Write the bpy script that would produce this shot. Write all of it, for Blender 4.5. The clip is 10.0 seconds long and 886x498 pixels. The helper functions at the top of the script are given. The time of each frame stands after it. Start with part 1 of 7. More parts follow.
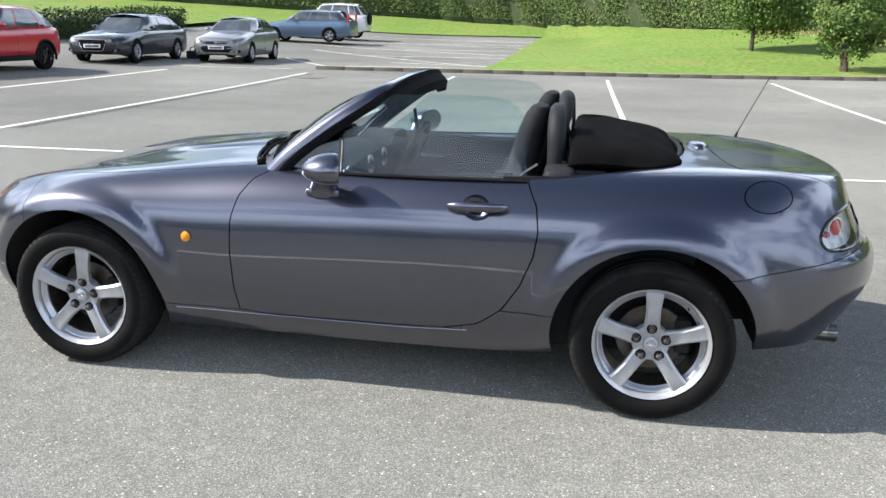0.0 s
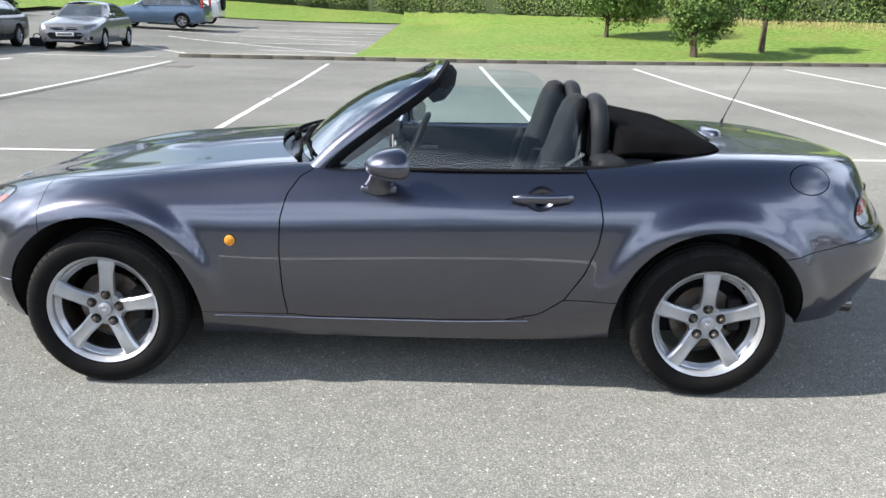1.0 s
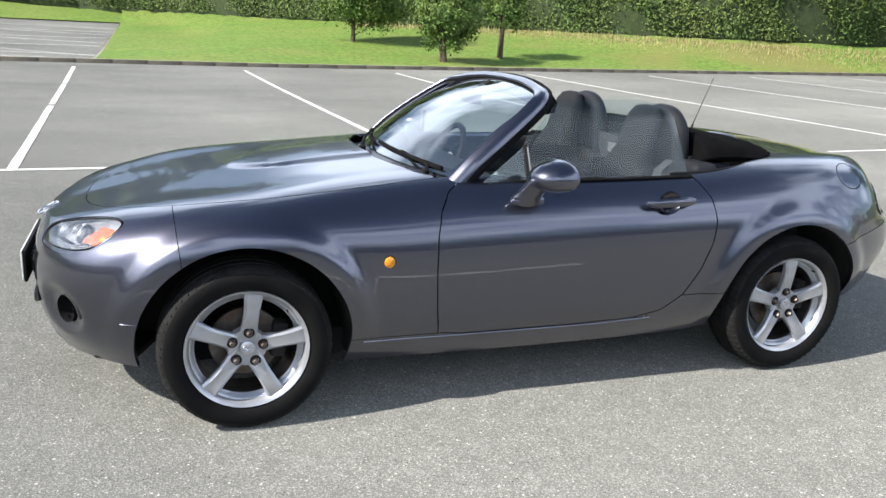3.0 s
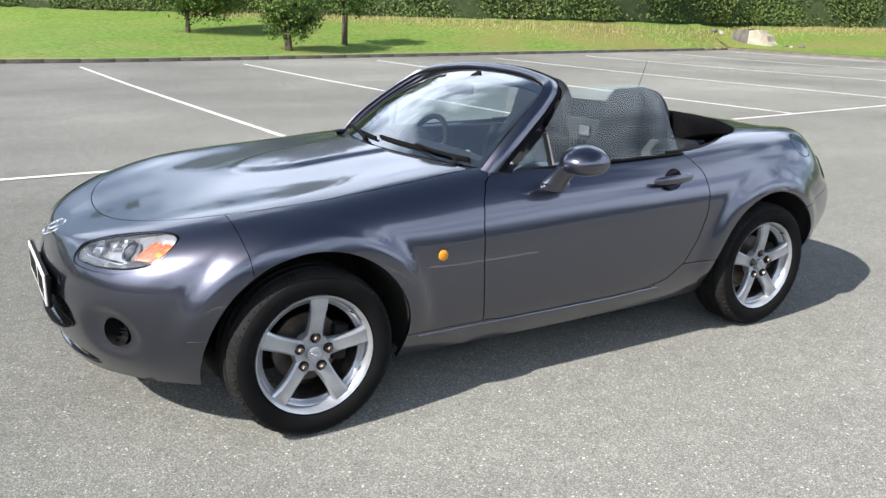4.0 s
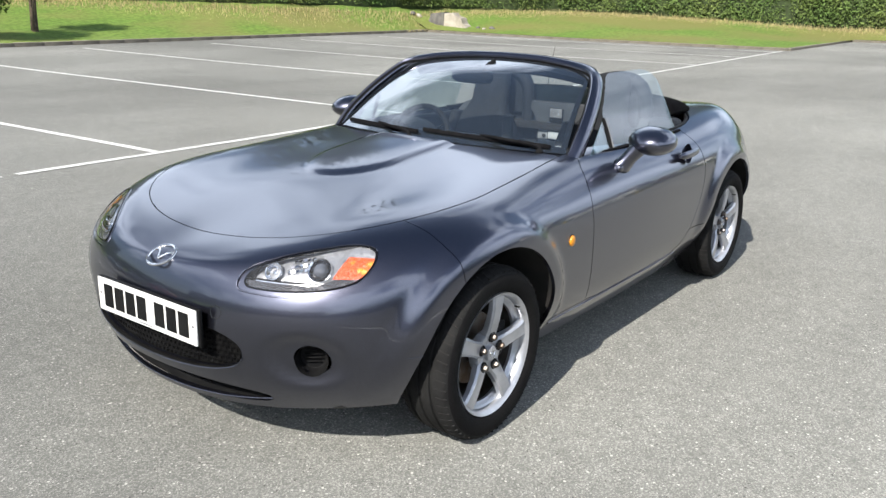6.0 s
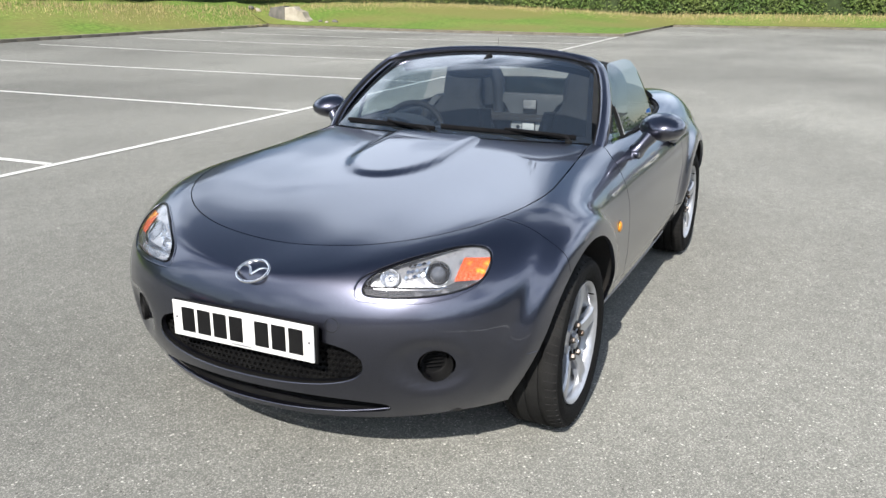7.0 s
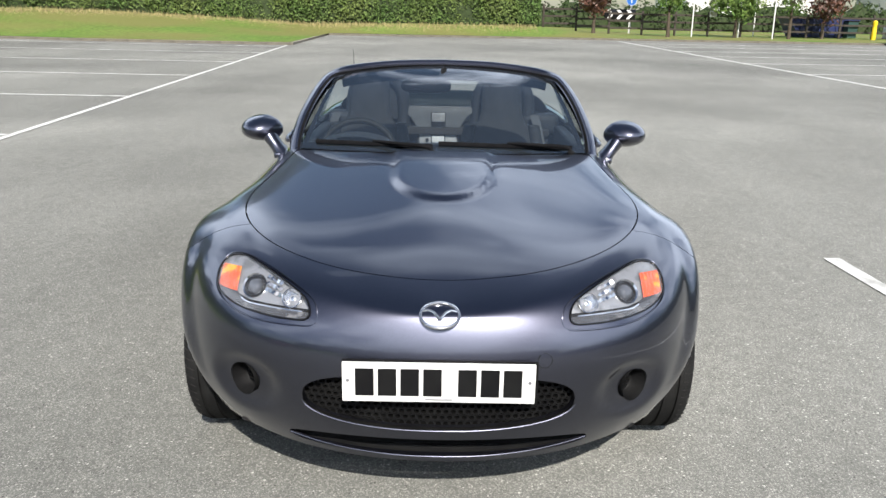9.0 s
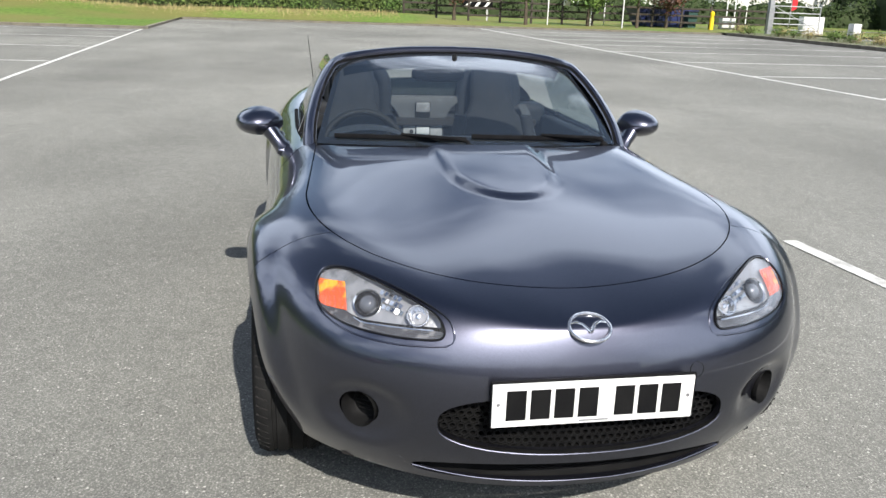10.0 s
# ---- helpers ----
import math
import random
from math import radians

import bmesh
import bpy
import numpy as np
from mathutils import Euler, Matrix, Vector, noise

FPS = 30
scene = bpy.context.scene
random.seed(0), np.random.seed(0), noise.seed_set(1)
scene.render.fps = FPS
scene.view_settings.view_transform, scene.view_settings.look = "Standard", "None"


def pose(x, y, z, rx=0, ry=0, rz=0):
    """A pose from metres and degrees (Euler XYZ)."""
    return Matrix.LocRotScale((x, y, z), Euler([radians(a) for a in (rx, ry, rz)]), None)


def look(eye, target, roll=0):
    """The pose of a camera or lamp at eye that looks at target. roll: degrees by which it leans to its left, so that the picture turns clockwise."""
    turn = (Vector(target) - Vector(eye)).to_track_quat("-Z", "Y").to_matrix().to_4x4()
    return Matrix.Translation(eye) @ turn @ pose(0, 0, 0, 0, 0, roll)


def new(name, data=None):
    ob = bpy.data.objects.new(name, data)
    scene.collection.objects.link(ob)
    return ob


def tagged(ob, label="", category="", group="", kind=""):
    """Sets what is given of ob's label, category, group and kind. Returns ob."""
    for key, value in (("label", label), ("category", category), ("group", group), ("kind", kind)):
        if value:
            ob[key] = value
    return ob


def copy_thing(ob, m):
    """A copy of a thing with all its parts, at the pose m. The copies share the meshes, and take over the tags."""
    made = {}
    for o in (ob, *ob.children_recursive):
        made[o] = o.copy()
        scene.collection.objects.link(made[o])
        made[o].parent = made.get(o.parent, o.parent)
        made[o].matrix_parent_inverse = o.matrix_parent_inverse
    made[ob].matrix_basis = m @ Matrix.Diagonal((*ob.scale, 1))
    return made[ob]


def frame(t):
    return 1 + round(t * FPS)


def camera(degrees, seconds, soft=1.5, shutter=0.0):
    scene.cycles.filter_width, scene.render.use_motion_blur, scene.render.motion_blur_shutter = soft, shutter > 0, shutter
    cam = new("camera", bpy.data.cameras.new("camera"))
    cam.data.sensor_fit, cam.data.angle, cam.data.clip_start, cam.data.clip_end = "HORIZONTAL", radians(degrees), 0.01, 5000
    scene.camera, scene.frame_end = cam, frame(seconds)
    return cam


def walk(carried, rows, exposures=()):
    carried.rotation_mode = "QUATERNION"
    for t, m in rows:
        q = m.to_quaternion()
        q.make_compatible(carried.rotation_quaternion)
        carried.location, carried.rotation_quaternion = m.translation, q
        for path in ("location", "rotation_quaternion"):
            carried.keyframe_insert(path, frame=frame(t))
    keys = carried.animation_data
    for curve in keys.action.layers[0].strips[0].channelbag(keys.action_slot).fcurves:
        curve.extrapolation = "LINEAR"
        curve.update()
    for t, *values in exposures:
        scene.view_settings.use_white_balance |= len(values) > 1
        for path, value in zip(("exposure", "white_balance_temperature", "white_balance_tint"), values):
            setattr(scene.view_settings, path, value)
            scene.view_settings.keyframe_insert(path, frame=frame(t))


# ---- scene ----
cam = camera(57.0, 10.0)
EXPO = 0.90
PATH = [
    (0, (2.101, -3.713, 1.42), (1.738, -1.818, 0.893), 1.0),
    (0.5, (1.712, -3.781, 1.422), (1.535, -1.865, 0.877), 0.9),
    (1, (1.317, -3.765, 1.425), (1.309, -1.842, 0.874), 1.3),
    (1.5, (0.899, -3.787, 1.419), (1.077, -1.873, 0.867), 1.4),
    (2, (0.523, -3.723, 1.424), (0.88, -1.83, 0.886), 1.9),
    (2.5, (0.101, -3.667, 1.423), (0.643, -1.816, 0.896), 2.2),
    (3, (-0.277, -3.527, 1.414), (0.38, -1.712, 0.892), 2.7),
    (3.2, (-0.431, -3.483, 1.424), (0.299, -1.698, 0.895), 2.6),
    (4.3, (-1.226, -3.137, 1.421), (-0.129, -1.555, 0.878), 1.2),
    (4.5, (-1.391, -3.05, 1.415), (-0.239, -1.508, 0.871), 1.4),
    (5, (-1.693, -2.813, 1.406), (-0.404, -1.386, 0.856), 1.8),
    (5.2, (-1.785, -2.685, 1.412), (-0.435, -1.316, 0.862), 2.0),
    (6.3, (-2.281, -1.99, 1.418), (-0.678, -0.938, 0.849), 0.9),
    (6.5, (-2.355, -1.852, 1.417), (-0.714, -0.863, 0.846), 0.7),
    (7, (-2.571, -1.494, 1.422), (-0.835, -0.685, 0.847), 0.3),
    (7.5, (-2.663, -1.094, 1.425), (-0.855, -0.458, 0.853), 0.1),
    (8, (-2.783, -0.687, 1.421), (-0.924, -0.235, 0.839), -0.0),
    (8.5, (-2.764, -0.338, 1.419), (-0.865, -0.087, 0.846), 0.7),
    (9, (-2.775, 0.013, 1.43), (-0.852, 0.01, 0.881), 1.0),
    (9.5, (-2.656, 0.344, 1.409), (-0.746, 0.16, 0.845), 1.4),
    (10, (-2.486, 0.73, 1.403), (-0.602, 0.377, 0.832), 1.9),
]
walk(cam, [(t, look(eye, target, roll)) for t, eye, target, roll in PATH], [(0, EXPO + 0.05), (2.5, EXPO - 0.06), (4.5, EXPO - 0.26), (6.5, EXPO - 0.34), (8.5, EXPO - 0.52), (9.1, EXPO - 0.44), (10, EXPO - 0.46)])

# ---- world and light ----
SUN_TO = Vector((1.03, 0.16, -0.886)).normalized()
world = bpy.data.worlds.new("sky")
scene.world = world
world.use_nodes = True
wn, wl = world.node_tree.nodes, world.node_tree.links
sky = wn.new("ShaderNodeTexSky")
sky.sky_type, sky.sun_disc = "NISHITA", False
sky.sun_elevation = math.asin(-SUN_TO.z)
sky.sun_rotation = math.atan2(-SUN_TO.x, -SUN_TO.y)
sky.air_density, sky.dust_density = 1.0, 1.0
wtc = wn.new("ShaderNodeTexCoord")
wmap = wn.new("ShaderNodeMapping")
wmap.inputs["Scale"].default_value = (1.0, 1.0, 1.6)
wmap.inputs["Location"].default_value = (-0.6, 1.7, -2.8)
wl.new(wtc.outputs["Generated"], wmap.inputs[0])
wno = wn.new("ShaderNodeTexNoise")
wno.inputs["Scale"].default_value, wno.inputs["Detail"].default_value = 2.4, 5.0
wl.new(wmap.outputs[0], wno.inputs["Vector"])
wra = wn.new("ShaderNodeMapRange")
wra.inputs["From Min"].default_value, wra.inputs["From Max"].default_value = 0.58, 0.75
wra.inputs["To Max"].default_value = 0.95
wsep = wn.new("ShaderNodeSeparateXYZ")
wl.new(wtc.outputs["Generated"], wsep.inputs[0])
wlow = wn.new("ShaderNodeMath")
wlow.operation, wlow.inputs[1].default_value, wlow.inputs[2].default_value = "MULTIPLY_ADD", -1.8, 0.20
wmid = wn.new("ShaderNodeMath")
wmid.operation, wmid.inputs[1].default_value = "SUBTRACT", 0.42
wl.new(wsep.outputs[2], wmid.inputs[0])
wsq = wn.new("ShaderNodeMath")
wsq.operation = "MULTIPLY"
wl.new(wmid.outputs[0], wsq.inputs[0])
wl.new(wmid.outputs[0], wsq.inputs[1])
wl.new(wsq.outputs[0], wlow.inputs[0])
wsum = wn.new("ShaderNodeMath")
wl.new(wno.outputs[0], wsum.inputs[0])
wl.new(wlow.outputs[0], wsum.inputs[1])
wl.new(wsum.outputs[0], wra.inputs[0])
wmx = wn.new("ShaderNodeMix")
wmx.data_type = "RGBA"
wmx.inputs[7].default_value = (15.0, 16.9, 20.2, 1)
wl.new(wra.outputs[0], wmx.inputs[0])
wl.new(sky.outputs[0], wmx.inputs[6])
wl.new(wmx.outputs[2], wn["Background"].inputs[0])
wn["Background"].inputs[1].default_value = 0.080
sun = new("sun", bpy.data.lights.new("sun", "SUN"))
sun.data.energy, sun.data.angle, sun.data.color = 5.3, radians(0.53), (1.0, 0.95, 0.88)
sun.matrix_world = look((0, 0, 30), Vector((0, 0, 30)) + SUN_TO)


# ---- materials ----
def mat(name, col, rough=0.5, metal=0.0, coat=0.0, col2=None, scale=6.0, lo=0.35, hi=0.65, grain=0.0, gscale=60.0,
        bump=0.0, bscale=150.0, trans=0.0, ior=1.45, rvar=0.0, emit=0.0, each=0.0, spec=0.5, coords="Object"):
    """A principled material: two scales of colour change (stains of col2, grain), bump, and change from piece to piece."""
    m = bpy.data.materials.new(name)
    m.use_nodes = True
    n, l = m.node_tree.nodes, m.node_tree.links
    b = n["Principled BSDF"]
    b.inputs["Roughness"].default_value, b.inputs["Metallic"].default_value = rough, metal
    b.inputs["Coat Weight"].default_value, b.inputs["Coat Roughness"].default_value, b.inputs["Coat IOR"].default_value = coat, 0.02, 1.52
    b.inputs["Transmission Weight"].default_value, b.inputs["IOR"].default_value = trans, ior
    b.inputs["Specular IOR Level"].default_value = spec
    tc = n.new("ShaderNodeTexCoord")
    last = None

    def noise_tex(s, detail=4.0):
        t = n.new("ShaderNodeTexNoise")
        t.inputs["Scale"].default_value, t.inputs["Detail"].default_value = s, detail
        l.new(tc.outputs[coords], t.inputs["Vector"])
        return t

    rgb = n.new("ShaderNodeRGB")
    rgb.outputs[0].default_value = (*col, 1)
    last = rgb.outputs[0]
    if col2:
        t = noise_tex(scale)
        r = n.new("ShaderNodeMapRange")
        r.inputs["From Min"].default_value, r.inputs["From Max"].default_value = lo, hi
        l.new(t.outputs[0], r.inputs[0])
        x = n.new("ShaderNodeMix")
        x.data_type = "RGBA"
        l.new(r.outputs[0], x.inputs[0])
        l.new(last, x.inputs[6])
        x.inputs[7].default_value = (*col2, 1)
        last = x.outputs[2]
        if rvar:
            r2 = n.new("ShaderNodeMapRange")
            r2.inputs["To Min"].default_value, r2.inputs["To Max"].default_value = rough - rvar, rough + rvar
            l.new(t.outputs[0], r2.inputs[0])
            l.new(r2.outputs[0], b.inputs["Roughness"])
    if grain or each:
        h = n.new("ShaderNodeHueSaturation")
        l.new(last, h.inputs["Color"])
        val = None
        if grain:
            t = noise_tex(gscale, 2.0)
            r = n.new("ShaderNodeMapRange")
            r.inputs["From Min"].default_value, r.inputs["From Max"].default_value = 0.25, 0.75
            r.inputs["To Min"].default_value, r.inputs["To Max"].default_value = 1 - grain, 1 + grain
            l.new(t.outputs[0], r.inputs[0])
            val = r.outputs[0]
        if each:
            g = n.new("ShaderNodeNewGeometry")
            r = n.new("ShaderNodeMapRange")
            r.inputs["To Min"].default_value, r.inputs["To Max"].default_value = 1 - each, 1 + each
            l.new(g.outputs["Random Per Island"], r.inputs[0])
            if val is None:
                val = r.outputs[0]
            else:
                mm = n.new("ShaderNodeMath")
                mm.operation = "MULTIPLY"
                l.new(val, mm.inputs[0])
                l.new(r.outputs[0], mm.inputs[1])
                val = mm.outputs[0]
        l.new(val, h.inputs["Value"])
        last = h.outputs[0]
    l.new(last, b.inputs["Base Color"])
    if emit:
        l.new(last, b.inputs["Emission Color"])
        b.inputs["Emission Strength"].default_value = emit
    if bump:
        t = noise_tex(bscale, 3.0)
        bp = n.new("ShaderNodeBump")
        bp.inputs["Strength"].default_value, bp.inputs["Distance"].default_value = bump, 0.01
        l.new(t.outputs[0], bp.inputs["Height"])
        l.new(bp.outputs[0], b.inputs["Normal"])
    return m


def paint_mat(name, col, flake=0.25, metal=0.55, rough=0.36, coat=1.6):
    """Metallic car paint: flakes under a clear coat."""
    m = mat(name, col, rough, metal, coat=1.0)
    n, l = m.node_tree.nodes, m.node_tree.links
    b = n["Principled BSDF"]
    b.inputs["Coat IOR"].default_value = coat
    v = n.new("ShaderNodeTexVoronoi")
    v.inputs["Scale"].default_value = 1400.0
    tc = n.new("ShaderNodeTexCoord")
    l.new(tc.outputs["Object"], v.inputs["Vector"])
    h = n.new("ShaderNodeHueSaturation")
    h.inputs["Color"].default_value = (*col, 1)
    r = n.new("ShaderNodeMapRange")
    r.inputs["To Min"].default_value, r.inputs["To Max"].default_value = 1 - flake, 1 + flake
    s = n.new("ShaderNodeSeparateColor")
    l.new(v.outputs["Color"], s.inputs[0])
    l.new(s.outputs[0], r.inputs[0])
    l.new(r.outputs[0], h.inputs["Value"])
    l.new(h.outputs[0], b.inputs["Base Color"])
    return m


def asphalt_mat(name, dark, light, chip=130.0, stain=0.75):
    """Worn asphalt: stone chips in a dark binder, patches, faint tracks and seams of dirt."""
    m = mat(name, dark, 0.9, spec=0.25)
    m.node_tree.nodes["Principled BSDF"].inputs["Diffuse Roughness"].default_value = 0.4
    n, l = m.node_tree.nodes, m.node_tree.links
    b = n["Principled BSDF"]
    tc = n.new("ShaderNodeTexCoord")
    v = n.new("ShaderNodeTexVoronoi")
    v.inputs["Scale"].default_value = chip
    l.new(tc.outputs["Object"], v.inputs["Vector"])
    s = n.new("ShaderNodeSeparateColor")
    l.new(v.outputs["Color"], s.inputs[0])
    pw = n.new("ShaderNodeMath")
    pw.operation, pw.inputs[1].default_value = "POWER", 1.6
    l.new(s.outputs[0], pw.inputs[0])
    edge = n.new("ShaderNodeMapRange")
    edge.inputs["From Min"].default_value, edge.inputs["From Max"].default_value = 0.3, 0.75
    edge.inputs["To Min"].default_value, edge.inputs["To Max"].default_value = 1.0, 0.25
    l.new(v.outputs["Distance"], edge.inputs[0])
    mu = n.new("ShaderNodeMath")
    mu.operation = "MULTIPLY"
    l.new(pw.outputs[0], mu.inputs[0])
    l.new(edge.outputs[0], mu.inputs[1])
    x = n.new("ShaderNodeMix")
    x.data_type = "RGBA"
    l.new(mu.outputs[0], x.inputs[0])
    x.inputs[6].default_value, x.inputs[7].default_value = (*dark, 1), (*light, 1)
    last = x.outputs[2]
    for vs_, lo_, hi_, near_, tint in ((62.0, 0.955, 0.965, 0.34, (0.58, 0.57, 0.52, 1)), (80.0, 0.05, 0.04, 0.36, (0.07, 0.068, 0.062, 1)), (105.0, 0.92, 0.935, 0.42, (0.50, 0.49, 0.455, 1))):
        v2 = n.new("ShaderNodeTexVoronoi")
        v2.inputs["Scale"].default_value = vs_
        l.new(tc.outputs["Object"], v2.inputs["Vector"])
        s2 = n.new("ShaderNodeSeparateColor")
        l.new(v2.outputs["Color"], s2.inputs[0])
        pick = n.new("ShaderNodeMapRange")
        pick.inputs["From Min"].default_value, pick.inputs["From Max"].default_value = lo_, hi_
        l.new(s2.outputs[1], pick.inputs[0])
        core = n.new("ShaderNodeMapRange")
        core.inputs["From Min"].default_value, core.inputs["From Max"].default_value = near_, near_ * 0.6
        l.new(v2.outputs["Distance"], core.inputs[0])
        both = n.new("ShaderNodeMath")
        both.operation = "MULTIPLY"
        l.new(pick.outputs[0], both.inputs[0])
        l.new(core.outputs[0], both.inputs[1])
        xs_ = n.new("ShaderNodeMix")
        xs_.data_type = "RGBA"
        l.new(both.outputs[0], xs_.inputs[0])
        l.new(last, xs_.inputs[6])
        xs_.inputs[7].default_value = tint
        last = xs_.outputs[2]
    for sc, stretch, f0, f1, t0 in ((0.16, (1, 1, 1), 0.35, 0.7, stain), (0.9, (0.5, 1.0, 1), 0.3, 0.72, 0.90), (11.0, (1, 1, 1), 0.3, 0.7, 0.9)):
        mp = n.new("ShaderNodeMapping")
        mp.inputs["Scale"].default_value = stretch
        l.new(tc.outputs["Object"], mp.inputs[0])
        t = n.new("ShaderNodeTexNoise")
        t.inputs["Scale"].default_value, t.inputs["Detail"].default_value = sc, 6.0
        l.new(mp.outputs[0], t.inputs["Vector"])
        r = n.new("ShaderNodeMapRange")
        r.inputs["From Min"].default_value, r.inputs["From Max"].default_value = f0, f1
        r.inputs["To Min"].default_value, r.inputs["To Max"].default_value = t0, 1.08
        l.new(t.outputs[0], r.inputs[0])
        h = n.new("ShaderNodeHueSaturation")
        l.new(last, h.inputs["Color"])
        l.new(r.outputs[0], h.inputs["Value"])
        last = h.outputs[0]
    l.new(last, b.inputs["Base Color"])
    bp = n.new("ShaderNodeBump")
    bp.inputs["Strength"].default_value, bp.inputs["Distance"].default_value = 0.55, 0.004
    l.new(mu.outputs[0], bp.inputs["Height"])
    l.new(bp.outputs[0], b.inputs["Normal"])
    return m


M_ASPHALT = asphalt_mat("asphalt", (0.155, 0.156, 0.143), (0.395, 0.392, 0.357), chip=200.0, stain=0.68)
M_LINE = mat("road_paint", (0.66, 0.655, 0.62), 0.7, col2=(0.34, 0.335, 0.315), scale=5, lo=0.52, hi=0.74, grain=0.12, gscale=90, bump=0.3)
# one concrete in two colours: shaded, dirty face and sunlit top are painted in
M_KERB_SHADED = mat("kerb_face_shaded", (0.165, 0.148, 0.118), 0.9, col2=(0.115, 0.102, 0.080), scale=3.1, grain=0.25, gscale=14, bump=0.4, bscale=60)
M_KERBTOP_LIT = mat("kerb_top_lit", (0.36, 0.335, 0.255), 0.9, col2=(0.25, 0.24, 0.17), scale=2.3, grain=0.22, gscale=14, bump=0.4, bscale=60)

def grass_mat(name):
    """Mown grass: mottled greens, and dry yellow growth that takes over along the bank to the east."""
    m = mat(name, (0.120, 0.196, 0.038), 0.85, col2=(0.165, 0.210, 0.052), scale=0.35, lo=0.40, hi=0.72, grain=0.38, gscale=6, bump=0.8, bscale=18, spec=0.2)
    n, l = m.node_tree.nodes, m.node_tree.links
    b = n["Principled BSDF"]
    was = b.inputs["Base Color"].links[0].from_socket
    tc = n.new("ShaderNodeTexCoord")
    sep = n.new("ShaderNodeSeparateXYZ")
    l.new(tc.outputs["Object"], sep.inputs[0])
    far = n.new("ShaderNodeMapRange")
    far.inputs["From Min"].default_value, far.inputs["From Max"].default_value = 2.0, 40.0
    far.inputs["To Min"].default_value, far.inputs["To Max"].default_value = -0.12, 0.10
    l.new(sep.outputs[0], far.inputs[0])
    t = n.new("ShaderNodeTexNoise")
    t.inputs["Scale"].default_value, t.inputs["Detail"].default_value = 0.22, 6.0
    l.new(tc.outputs["Object"], t.inputs["Vector"])
    add = n.new("ShaderNodeMath")
    l.new(t.outputs[0], add.inputs[0])
    l.new(far.outputs[0], add.inputs[1])
    r = n.new("ShaderNodeMapRange")
    r.inputs["From Min"].default_value, r.inputs["From Max"].default_value, r.inputs["To Max"].default_value = 0.46, 0.68, 0.8
    l.new(add.outputs[0], r.inputs[0])
    x = n.new("ShaderNodeMix")
    x.data_type = "RGBA"
    l.new(r.outputs[0], x.inputs[0])
    l.new(was, x.inputs[6])
    x.inputs[7].default_value = (0.190, 0.178, 0.062, 1)
    l.new(x.outputs[2], b.inputs["Base Color"])
    return m


M_GRASS = grass_mat("grass")
M_STRAW = mat("dry_grass", (0.30, 0.255, 0.115), 0.8, each=0.45)
M_LEAF = mat("hedge_leaf", (0.070, 0.122, 0.030), 0.65, spec=0.25, each=0.45, col2=(0.11, 0.145, 0.040), scale=0.5)
M_LEAF_B = mat("tree_leaf", (0.075, 0.138, 0.032), 0.65, spec=0.25, each=0.45, col2=(0.12, 0.17, 0.04), scale=0.9)
M_LEAF_R = mat("copper_leaf", (0.10, 0.045, 0.03), 0.5, each=0.5)
# darker green than the leaves, for the solid core beneath them
M_CORE = mat("hedge_inner", (0.040, 0.060, 0.019), 0.9, col2=(0.026, 0.038, 0.013), scale=4, bump=1.0, bscale=14)
M_BARK = mat("bark", (0.10, 0.075, 0.05), 0.9, col2=(0.05, 0.04, 0.03), scale=12, bump=0.8, bscale=40)
M_CONC = mat("old_concrete", (0.42, 0.38, 0.32), 0.9, col2=(0.28, 0.25, 0.20), scale=2.5, grain=0.15, gscale=25, bump=0.5, bscale=30)
M_CONC_D = mat("grey_concrete", (0.16, 0.15, 0.135), 0.9, col2=(0.09, 0.085, 0.08), scale=3, bump=0.5, bscale=30)
M_PAINT = paint_mat("grey_metallic_paint", (0.087, 0.090, 0.121), metal=1.0, rough=0.32, coat=1.66)
M_BLACK = mat("black_plastic", (0.006, 0.006, 0.0065), 0.55, spec=0.15, col2=(0.010, 0.010, 0.010), scale=14, bump=0.15, bscale=600)
M_GLOSSBLACK = mat("gloss_black", (0.006, 0.006, 0.007), 0.12)
M_VOID = mat("dark_underside", (0.008, 0.008, 0.008), 0.9, col2=(0.015, 0.013, 0.012), scale=9)
M_RUBBER = mat("tyre_rubber", (0.006, 0.006, 0.0065), 0.75, spec=0.10, col2=(0.010, 0.0098, 0.0095), scale=9, rvar=0.1, bump=0.2, bscale=300)
# lighter copy of the rubber; the sunlit grey of the tread is in its colour
M_TREAD = mat("lit_tread", (0.019, 0.019, 0.0185), 0.8, spec=0.15, col2=(0.012, 0.012, 0.012), scale=14, bump=0.25, bscale=200)
M_ALLOY = mat("silver_alloy", (0.46, 0.47, 0.50), 0.34, 0.55, coat=0.6, col2=(0.38, 0.39, 0.41), scale=20)
M_STEEL = mat("brake_steel", (0.16, 0.15, 0.14), 0.45, 0.8, col2=(0.09, 0.06, 0.04), scale=15)
M_EXH = mat("exhaust_chrome", (0.30, 0.29, 0.28), 0.25, 1.0, col2=(0.16, 0.15, 0.14), scale=20)
M_CHROME = mat("chrome", (0.78, 0.79, 0.80), 0.08, 1.0)
M_FABRIC = mat("black_seat_fabric", (0.011, 0.012, 0.014), 0.85, spec=0.25, col2=(0.016, 0.017, 0.019), scale=20, )
M_HOOD = mat("black_canvas", (0.0032, 0.0032, 0.0036), 0.95, spec=0.04, grain=0.3, gscale=400, bump=0.4, bscale=500, col2=(0.006, 0.006, 0.0065), scale=7)
M_TRIM = mat("dark_trim", (0.013, 0.015, 0.018), 0.6, spec=0.2, col2=(0.018, 0.020, 0.024), scale=10, bump=0.2, bscale=500)
